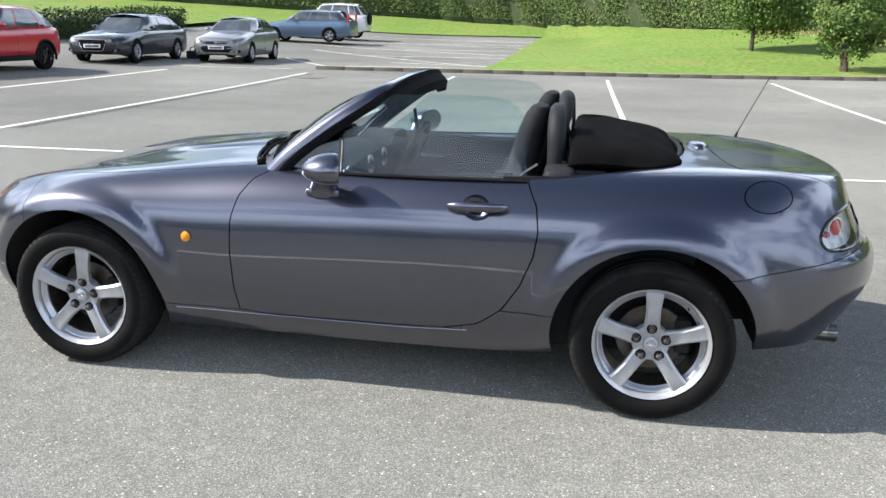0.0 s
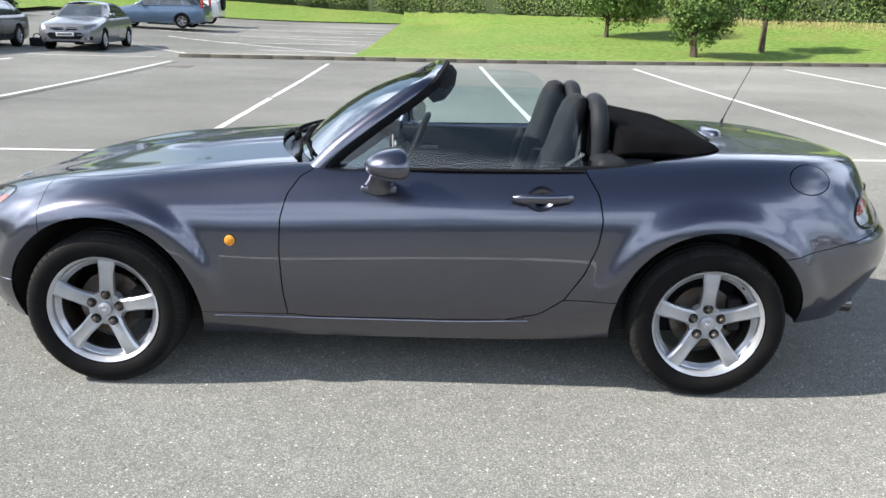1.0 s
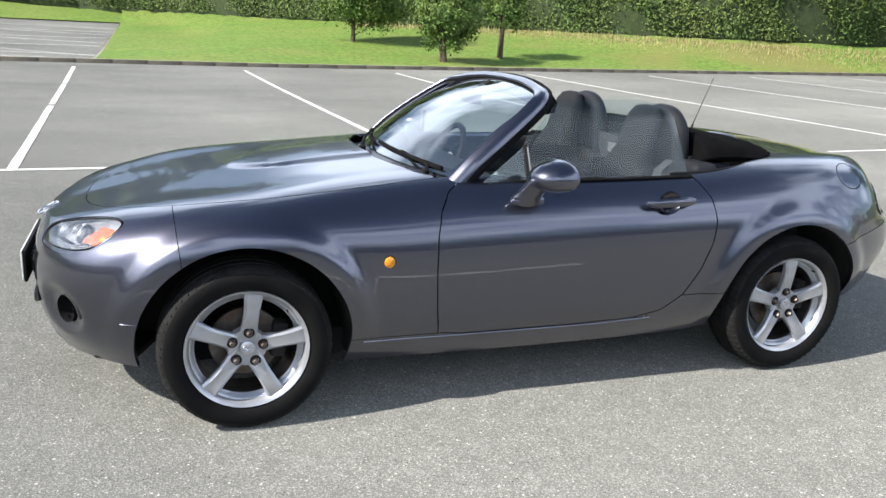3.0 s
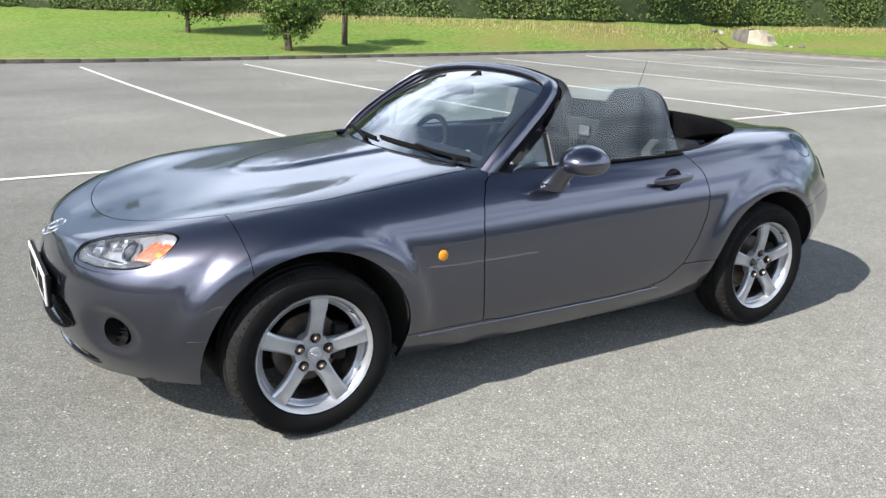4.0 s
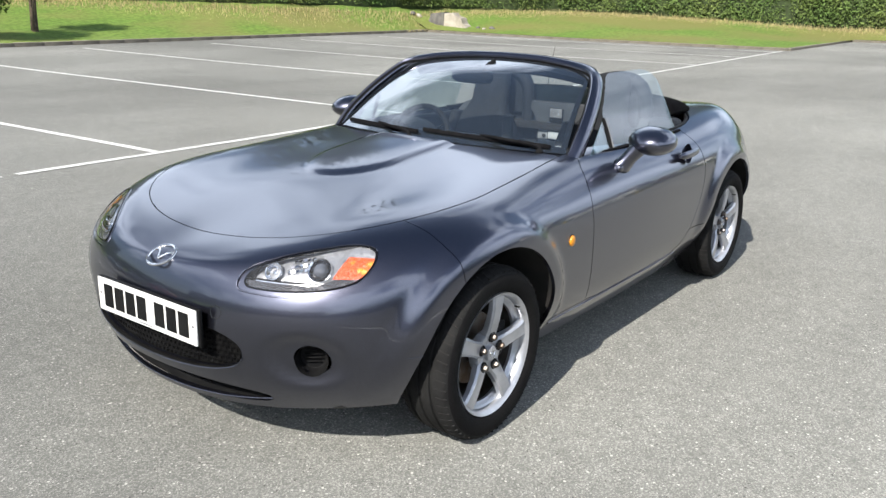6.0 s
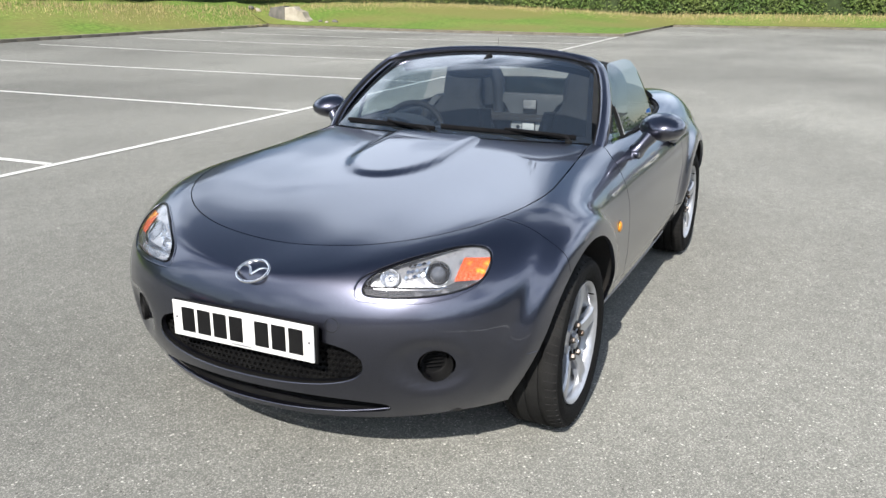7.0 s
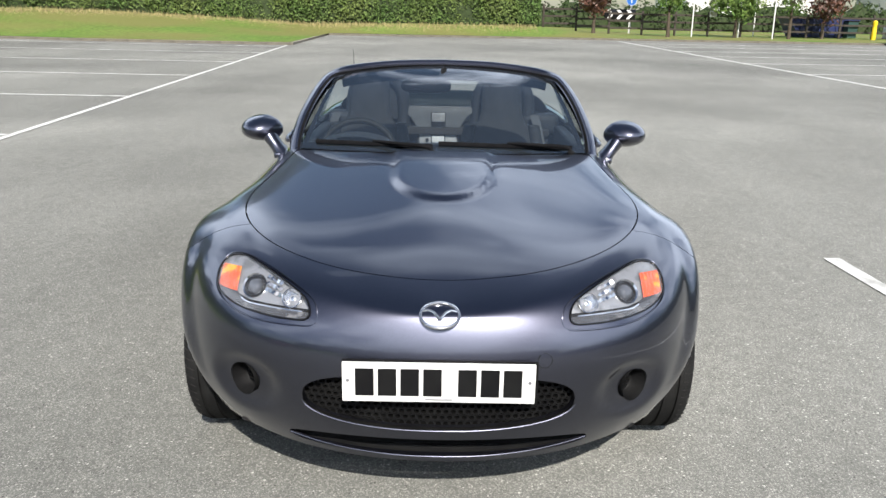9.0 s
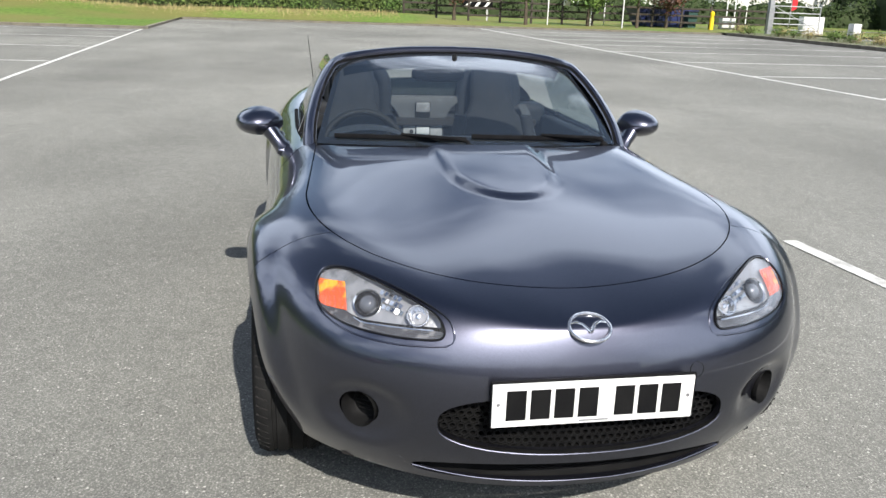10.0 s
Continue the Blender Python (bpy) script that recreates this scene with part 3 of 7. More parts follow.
for j in range(24):
    for i in range(24):
        a = j * 25 + i
        fs.append((a, a + 25, a + 26, a + 1))
tagged(raw("bank_west", vs, fs, M_GRASS, smooth=True), "sunny mown lawn bank behind a low hedge", "grass", kind="structure")


# ---- the roadster ----
car = thing("roadster", "dark grey metallic two-seat roadster with its hood folded down", "car")
car.matrix_world = pose(0, 0.015, 0)
WHEELS = {"front": (0.0, 0.30), "rear": (2.33, 0.30)}
ARCH_R = 0.372

# design lines of one half, nose to tail: places on the body at fifteen stations
L_BOTTOM = [(-.700, 0, .203), (-.680, .22, .204), (-.615, .43, .212), (-.500, .60, .225), (-.350, .745, .225), (0, .76, .20), (.40, .748, .192), (.75, .752, .190),
            (1.30, .756, .190), (1.90, .756, .202), (2.33, .755, .25), (2.72, .74, .285), (2.94, .61, .285), (3.06, .35, .28), (3.09, 0, .28)]
L_LOW = [(-.742, 0, .305), (-.722, .24, .305), (-.660, .46, .305), (-.545, .652, .31), (-.365, .785, .31), (0, .82, .33), (.40, .818, .32), (.75, .816, .30),
         (1.30, .822, .30), (1.90, .828, .31), (2.33, .83, .34), (2.72, .795, .37), (3.01, .65, .40), (3.15, .37, .41), (3.18, 0, .41)]
L_WIDE = [(-.754, 0, .47), (-.738, .25, .47), (-.682, .48, .48), (-.560, .678, .50), (-.365, .800, .50), (0, .838, .52), (.40, .838, .50), (.75, .834, .48),
          (1.30, .838, .48), (1.90, .843, .50), (2.33, .85, .54), (2.72, .816, .55), (3.04, .67, .575), (3.18, .39, .585), (3.21, 0, .585)]
L_HIGH = [(-.737, 0, .562), (-.719, .245, .566), (-.665, .475, .594), (-.530, .655, .632), (-.335, .772, .685), (0, .832, .742), (.40, .814, .722), (.75, .813, .727),
          (1.30, .822, .742), (1.90, .826, .757), (2.33, .820, .772), (2.72, .768, .770), (2.985, .615, .738), (3.09, .36, .738), (3.125, 0, .735)]
L_CREST = [(-.705, 0, .634), (-.688, .225, .643), (-.622, .42, .672), (-.470, .585, .716), (-.275, .682, .760), (0, .742, .792), (.40, .712, .816), (.75, .712, .842),
           (1.30, .722, .850), (1.90, .722, .862), (2.33, .708, .890), (2.70, .655, .902), (2.95, .515, .886), (3.055, .30, .872), (3.085, 0, .87)]
L_MIDDLE = [(-.698, 0, .646), (-.660, .125, .663), (-.575, .215, .697), (-.425, .31, .737), (-.240, .37, .771), (0, .40, .802), (.40, .40, .851), (.75, .40, .883),
            (1.30, .40, .887), (1.90, .40, .905), (2.36, .40, .928), (2.72, .36, .916), (2.91, .28, .898), (3.00, .16, .888), (3.045, 0, .882)]
L_CENTRE = [(-.684, 0, .656), (-.625, 0, .675), (-.510, 0, .707), (-.370, 0, .742), (-.205, 0, .776), (0, 0, .812), (.40, 0, .866), (.75, 0, .898),
            (1.30, 0, .905), (1.90, 0, .925), (2.38, 0, .942), (2.74, 0, .922), (2.88, 0, .908), (2.95, 0, .900), (3.0, 0, .892)]
WV = np.array([0, .11, .29, .51, .64, .96, 1.30])


def hermite(knots, params, ghosts, at):
    """Smooth interpolation of rows of points at given parameters; ghosts are the rows before and after."""
    k = np.concatenate([ghosts[0][None], knots, ghosts[1][None]])
    p = np.concatenate([[2 * params[0] - params[1]], params, [2 * params[-1] - params[-2]]])
    sh = (-1,) + (1,) * (k.ndim - 1)
    d0 = (k[1:-1] - k[:-2]) / (p[1:-1] - p[:-2]).reshape(sh)
    d1 = (k[2:] - k[1:-1]) / (p[2:] - p[1:-1]).reshape(sh)
    w = ((p[1:-1] - p[:-2]) / (p[2:] - p[:-2])).reshape(sh)
    tan = d0 * (1 - w) + d1 * w
    out = []
    for t in at:
        i = int(min(max(np.searchsorted(params, t, side="right") - 1, 0), len(params) - 2))
        h = params[i + 1] - params[i]
        s = (t - params[i]) / h
        out.append((2 * s ** 3 - 3 * s * s + 1) * knots[i] + (s ** 3 - 2 * s * s + s) * h * tan[i] + (3 * s * s - 2 * s ** 3) * knots[i + 1] + (s ** 3 - s * s) * h * tan[i + 1])
    return np.array(out)


def fold(t):
    t = np.clip(t, 0, 1)
    return t * t * (3 - 2 * t)


def body_grid():
    """The outer skin of one half as a grid of points: along the car, and from the sill over the crest to the middle."""
    c = np.array([L_BOTTOM, L_LOW, L_WIDE, L_HIGH, L_CREST, L_MIDDLE, L_CENTRE], float).transpose(1, 0, 2)
    pu = np.concatenate([[0], np.cumsum(np.linalg.norm(np.diff(c[:, 2], axis=0), axis=1))])
    us = []
    for i in range(len(pu) - 1):
        n = max(4, int(math.ceil((pu[i + 1] - pu[i]) / 0.022)))
        us += [pu[i] + (pu[i + 1] - pu[i]) * j / n for j in range(n)]
    us.append(pu[-1])
    flip = np.array([1, -1, 1])
    g = hermite(c, pu, (c[1] * flip, c[-2] * flip), us)
    vs = []
    for i in range(len(WV) - 1):
        n = max(4, int(math.ceil((WV[i + 1] - WV[i]) / 0.018)))
        vs += [(i, j / n) for j in range(n)]
    vs.append((len(WV) - 2, 1.0))
    cols = []
    for row in g:
        pv = np.concatenate([[0], np.cumsum(np.maximum(np.linalg.norm(np.diff(row, axis=0), axis=1), 0.004) ** 0.8)])
        cols.append(hermite(row, pv, (2 * row[0] - row[1], row[-2] * flip), [pv[i] + (pv[i + 1] - pv[i]) * t for i, t in vs]))
    g = np.array(cols)
    for _ in range(26):
        e = np.concatenate([g[1:2] * flip, g, g[-2:-1] * flip])
        h = e[1:-1] + 0.25 * (e[:-2] + e[2:] - 2 * e[1:-1])
        e = np.concatenate([2 * h[:, :1] - h[:, 1:2], h, h[:, -2:-1] * flip], axis=1)
        g = e[:, 1:-1] + 0.25 * (e[:, :-2] + e[:, 2:] - 2 * e[:, 1:-1])
    for _ in range(55):
        e = np.concatenate([g[1:2] * flip, g, g[-2:-1] * flip])
        g = e[1:-1] + 0.25 * (e[:-2] + e[2:] - 2 * e[1:-1])
    x, y, z = g[..., 0], g[..., 1], g[..., 2]
    for (xw, zw), most, wide in zip(WHEELS.values(), (0.030, 0.026), (0.060, 0.085)):
        r = np.hypot(x - xw, z - zw)
        rise = np.clip(0.872 - y, 0.010, most)
        g[..., 1] += rise * fold((0.488 - r) / wide) * fold((y - 0.60) / 0.12) * fold((0.84 - z) / 0.05) * fold((z - 0.24) / 0.26)
    # bulge in the middle of the bonnet
    q = np.where(x < 0.30, ((0.30 - x) / 0.275) ** 2 + (y / 0.178) ** 2, (y / (0.178 + 0.03 * (x - 0.3))) ** 2)
    g[..., 2] += 0.0115 * fold((1.27 - q) / 0.34) * fold((z - 0.6) / 0.1) * (x < 0.9) * (x > -0.2)
    # ledge of the rear bumper under the lamps
    k = fold((0.652 - z) / 0.03) * fold((z - 0.40) / 0.12) * fold((x - 2.80) / 0.15)
    g[..., 0] += 0.016 * k
    # shallow dishes round the fog lamp recesses
    r = np.hypot((y - 0.555) / 1.25, z - 0.407)
    g[..., 0] += 0.026 * fold((0.098 - r) / 0.045) * (x < -0.3)
    g[:, -1, 1] = 0
    g[0, :, 1] = 0
    g[-1, :, 1] = 0
    return g


def poly_dist(px, py, poly):
    """Signed distance of points to a closed outline, negative inside."""
    poly = np.array([(p[0], p[1]) for p in poly], float)
    d = np.full(px.shape, 1e9)
    inside = np.zeros(px.shape, bool)
    for (ax, ay), (bx, by) in zip(poly, np.roll(poly, -1, axis=0)):
        ex, ey = bx - ax, by - ay
        t = np.clip(((px - ax) * ex + (py - ay) * ey) / (ex * ex + ey * ey + 1e-12), 0, 1)
        d = np.minimum(d, np.hypot(px - ax - t * ex, py - ay - t * ey))
        cross = ((ay > py) != (by > py)) & (px < (bx - ax) * (py - ay) / (by - ay + 1e-12) + ax)
        inside ^= cross
    return np.where(inside, -d, d)


def round_poly(pts, n=6):
    return [(p.x, p.y) for p in smooth_line([(a, b, 0) for a, b in pts], n, True)]


DOOR = [(.80, 1.0), (.80, .848), (.755, .825), (.712, .765), (.690, .68), (.686, .55), (.694, .40), (.708, .30), (.80, .287), (1.30, .289), (1.55, .297),
        (1.68, .325), (1.77, .39), (1.84, .495), (1.885, .61), (1.898, .70), (1.885, .79), (1.845, .858), (1.843, 1.0)]
LAMP = round_poly([(.338, .634), (.355, .667), (.425, .698), (.510, .720), (.590, .731), (.648, .719), (.671, .680), (.655, .637), (.595, .611), (.508, .600), (.411, .600), (.350, .606)])
TAIL = round_poly([(2.893, .708), (2.915, .752), (2.965, .778), (3.03, .790), (3.09, .775), (3.11, .73), (3.06, .672), (2.99, .660), (2.922, .670)])
LENS = round_poly([(.361, .640), (.379, .668), (.435, .692), (.512, .714), (.590, .727), (.645, .716), (.667, .681), (.653, .646), (.595, .625), (.508, .616), (.428, .614), (.373, .618)])
GRILLE = oval(.380, .078, 40, 2.6, 0, .412)
SLOT = oval(.435, .031, 44, 2.8, 0, .258)
FUEL = oval(.087, .049, 28, 2.0, 2.703, .848)


def f_bonnet(x, y, z):
    front = ((0.12 - x) / 0.662)
    q = np.where(x < 0.12, np.abs(front) ** 2.35 + np.abs(y / 0.682) ** 2.35, np.abs(y / (0.682 - 0.08 * np.clip(x - 0.12, 0, 1))) ** 2.35)
    side = (q ** (1 / 2.35) - 1) * 0.6
    back = x - (0.575 + 0.155 * (y / 0.62) ** 2)
    return np.maximum(side, np.maximum(back, 0.55 - z))


def f_cockpit(x, y, z):
    wide = 0.632 + 0.056 * fold((x - 0.95) / 0.4)
    back = np.where(x > 1.75, (np.abs((x - 1.75) / 0.70) ** 2.8 + np.abs(y / wide) ** 2.8) ** (1 / 2.8) - 1, np.abs(y) / wide - 1) * 0.6
    front = (0.575 + 0.155 * (y / 0.62) ** 2) - x
    return np.maximum(np.maximum(back, front), 0.55 - z)


CUTS = [
    ("arch_front", lambda x, y, z: np.maximum(np.hypot(x - 0.0, z - 0.305) - ARCH_R, 0.45 - y)),
    ("arch_rear", lambda x, y, z: np.maximum(np.hypot(x - 2.33, z - 0.30) - ARCH_R, 0.45 - y)),
    ("cockpit", f_cockpit),
    ("bonnet", f_bonnet),
    ("lamp", lambda x, y, z: np.maximum(poly_dist(y, z, LAMP), x + 0.15)),
    ("lens", lambda x, y, z: np.maximum(poly_dist(y, z, LENS), x + 0.15)),
    ("grille", lambda x, y, z: np.maximum(poly_dist(y, z, GRILLE), x + 0.3)),
    ("slot", lambda x, y, z: np.maximum(poly_dist(y, z, SLOT), x + 0.3)),
    ("fog", lambda x, y, z: np.maximum(np.hypot(y - 0.566, z - 0.407) - 0.048, x + 0.3)),
    ("door", lambda x, y, z: np.maximum(poly_dist(x, z, DOOR), 0.55 - y)),
    ("tail", lambda x, y, z: np.maximum(poly_dist(x, z, TAIL), 0.36 - y)),
    ("fuel", lambda x, y, z: np.maximum(poly_dist(x, z, FUEL), 0.45 - y)),
    ("boot", lambda x, y, z: np.maximum(np.maximum(2.555 + 0.05 * (y / 0.5) ** 2 - x, y - (0.545 - 0.25 * np.maximum(x - 2.75, 0))), 0.64 - z)),
    ("bumper", lambda x, y, z: np.maximum(x + 0.217 - 0.11 * (0.68 - z), x - 0.0)),
    ("rear_bumper", lambda x, y, z: np.maximum(z - (0.575 + 0.16 * (x - 2.6)), 2.33 - x)),
    ("sill_a", lambda x, y, z: np.maximum(np.maximum(z - 0.296, x - 1.62), 0.2 - x)),
    ("sill_b", lambda x, y, z: np.maximum(np.maximum(z - 0.388, 1.62 - x), x - 2.2)),
]
PANEL_OF = [("arch_front", None), ("arch_rear", None), ("cockpit", None), ("lens", "lens"), ("lamp", "lamp"), ("grille", None), ("slot", None), ("fog", None), ("tail", "tail"), ("fuel", "fuel"),
            ("bonnet", "bonnet"), ("door", "door"), ("boot", "boot"), ("bumper", "bumper"), ("rear_bumper", "rear_bumper"), ("sill_a", "sill"), ("sill_b", "sill")]


def cut(bm, f):
    """Splits the faces of a mesh where the function changes sign."""
    bm.verts.ensure_lookup_table()
    co = np.array([v.co for v in bm.verts])
    val = f(co[:, 0], co[:, 1], co[:, 2])
    val = np.where(np.abs(val) < 2e-4, 0.0, val)
    vals = {v: float(val[i]) for i, v in enumerate(bm.verts)}
    for e in [e for e in bm.edges if vals[e.verts[0]] * vals[e.verts[1]] < 0]:
        a, b = e.verts
        t = vals[a] / (vals[a] - vals[b])
        p = a.co.lerp(b.co, t)
        fp = float(f(np.array([p.x]), np.array([p.y]), np.array([p.z]))[0])
        if fp * vals[a] < 0 and abs(fp) > 1e-6:
            t = t * abs(vals[a]) / (abs(vals[a]) + abs(fp))
        elif abs(fp) > 1e-6:
            t = t + (1 - t) * abs(fp) / (abs(fp) + abs(vals[b]))
        w = bmesh.utils.edge_split(e, a, min(0.995, max(0.005, t)))[1]
        vals[w] = 0.0
    for fc in bm.faces[:]:
        zs = [v for v in fc.verts if vals[v] == 0.0]
        if len(zs) == 2 and any(vals[v] > 0 for v in fc.verts) and any(vals[v] < 0 for v in fc.verts):
            try:
                bmesh.utils.face_split(fc, zs[0], zs[1])
            except ValueError:
                pass


def skin_panels():
    """Cuts the skin of one half into its panels: lists of faces as points."""
    g = body_grid()
    bm = bmesh.new()
    nu, nv = g.shape[:2]
    vv = [[bm.verts.new(g[i, j]) for j in range(nv)] for i in range(nu)]
    for i in range(nu - 1):
        for j in range(nv - 1):
            bm.faces.new((vv[i][j], vv[i + 1][j], vv[i + 1][j + 1], vv[i][j + 1]))
    bmesh.ops.remove_doubles(bm, verts=bm.verts[:], dist=1e-4)
    for _, f in CUTS:
        cut(bm, f)
    bm.faces.ensure_lookup_table()
    cen = np.array([f.calc_center_median() for f in bm.faces])
    which = np.full(len(cen), "wing", dtype=object)
    which[cen[:, 0] > 1.3] = "quarter"
    done = np.zeros(len(cen), bool)
    fs = dict(CUTS)
    for key, panel in PANEL_OF:
        hit = (fs[key](cen[:, 0], cen[:, 1], cen[:, 2]) < 0) & ~done
        which[hit] = panel
        done |= hit
    out = {}
    for f, p in zip(bm.faces, which):
        if p:
            out.setdefault(p, []).append([v.co.copy() for v in f.verts])
    bm.free()
    return out


def panel(faces, side, gap=0.0022, lip=0.014, whole=False, push=0.0):
    """A skin panel as a mesh with folded-in edges; side -1 is the car's left, whole joins both halves."""
    bm = bmesh.new()
    for s in ((-1, 1) if whole else (side,)):
        for pts in faces:
            vs = [bm.verts.new((p.x, p.y * s, p.z)) for p in pts]
            try:
                bm.faces.new(vs if s < 0 else vs[::-1])
            except ValueError:
                pass
    bmesh.ops.remove_doubles(bm, verts=bm.verts[:], dist=3e-4)
    bmesh.ops.recalc_face_normals(bm, faces=bm.faces[:])
    bm.normal_update()
    mid = Vector((1.2, 0, 0.35))
    up = sum(1 for f in bm.faces if f.normal.dot(f.calc_center_median() - mid) > 0)
    if up < len(bm.faces) / 2:
        bmesh.ops.reverse_faces(bm, faces=bm.faces[:])
        bm.normal_update()
    if push:
        for v in bm.verts:
            v.co += v.normal * push
    rim = [e for e in bm.edges if len(e.link_faces) == 1]
    inward, nrm = {}, {}
    for e in rim:
        f = e.link_faces[0]
        d = (e.verts[1].co - e.verts[0].co).normalized()
        c = f.normal.cross(d)
        if c.dot(f.calc_center_median() - e.verts[0].co) < 0:
            c = -c
        for v in e.verts:
            inward.setdefault(v, Vector())
            inward[v] += c
            nrm[v] = v.normal.copy()
    for v, c in inward.items():
        if c.length > 1e-6:
            v.co += c.normalized() * gap
    low = {v: bm.verts.new(v.co - nrm[v] * lip) for v in inward}
    for e in rim:
        a, b = e.verts
        try:
            bm.faces.new((a, b, low[b], low[a]))
        except ValueError:
            pass
    return bm


skin = skin_panels()
part("bonnet", panel(skin["bonnet"], 1, whole=True, gap=0.0030), M_PAINT, car, "long grey bonnet with a low central bulge", angle=50)
front_bumper = part("front_bumper", panel(skin["bumper"], 1, whole=True, gap=0.0008), M_PAINT, car, angle=50)
part("boot_lid", panel(skin["boot"], 1, whole=True), M_PAINT, car, angle=50)
part("rear_bumper", panel(skin["rear_bumper"], 1, whole=True, gap=0.0010), M_PAINT, car, angle=50)
doors = {}
for s in (-1, 1):
    part("front_wing", panel(skin["wing"], s, gap=0.0018), M_PAINT, car, angle=50)
    q = part("rear_quarter", panel(skin["quarter"], s), M_PAINT, car, angle=50)
    part("fuel_flap" if s < 0 else "quarter_blank", panel(skin["fuel"], s, gap=0.0022 if s < 0 else 0.0, lip=0.003 if s < 0 else 0.001), M_PAINT, q, angle=50)
    doors[s] = part("door", panel(skin["door"], s, gap=0.0030), M_PAINT, car, angle=50)
    part("sill", panel(skin["sill"], s, gap=0.0015), M_PAINT, car, angle=50)

for s in (-1, 1):
    edge = []
    for i in range(25):
        x = 0.42 + 1.22 * i / 24
        z = 0.281 + 0.010 * fold((x - 1.35) / 0.3)
        near = sorted(((p.x - x) ** 2 + 4 * (p.z - z) ** 2 + 2e-5, p.y) for pts in skin["sill"] for p in pts)[:20]
        edge.append((x, s * (sum(y / d for d, y in near) / sum(1 / d for d, y in near) - 0.0005), z))
    part("sill_edge", tube(edge, 0.0045, 8), M_PAINT, car, "rounded upper edge of the sill")


def skin_x(y, z):
    """Foremost x of the nose at a height and half-width."""
    best = 1e9
    for pts in skin["bumper"]:
        for p in pts:
            d = (p.y - abs(y)) ** 2 + (p.z - z) ** 2
            if d < best:
                best, x = d, p.x
    return x


# lamps, bumper openings, plate
def skin_fit(key):
    """Smooth surface x over (y, z) through one panel of the skin."""
    p = np.array([tuple(q) for pts in skin[key] for q in pts])
    terms = lambda y, z: np.stack([np.ones_like(y), y, z, y * y, y * z, z * z, y ** 3, y * y * z, y * z * z], axis=-1)
    k = np.linalg.lstsq(terms(p[:, 1] - .5, p[:, 2] - .66), p[:, 0], rcond=None)[0]
    return lambda y, z: float(terms(np.array(y - .5), np.array(z - .66)) @ k)


lens_x = skin_fit("lens")
LENS_U = np.array([p[0] for p in LENS])


def lens_span(u):
    """Lower and upper edge of the lamp glass at a half-width."""
    hits = []
    for (ua, va), (ub, vb) in zip(LENS, LENS[1:] + LENS[:1]):
        if (ua - u) * (ub - u) <= 0 and ua != ub:
            hits.append(va + (vb - va) * (u - ua) / (ub - ua))
    return min(hits), max(hits)


def lamp_sheet(s, u0, u1, low, high, deep, nu=24, nv=6):
    """A sheet inside the lamp between two edges, set back from the glass by deep(u, v)."""
    bm = bmesh.new()
    g = []
    for i in range(nu + 1):
        u = u0 + (u1 - u0) * i / nu
        a, b = low(u), high(u)
        g.append([bm.verts.new((lens_x(u, v) + deep(u, v), u * s, v)) for v in [a + (b - a) * j / nv for j in range(nv + 1)]])
    for i in range(nu):
        for j in range(nv):
            bm.faces.new((g[i][j], g[i + 1][j], g[i + 1][j + 1], g[i][j + 1]))
    return bm


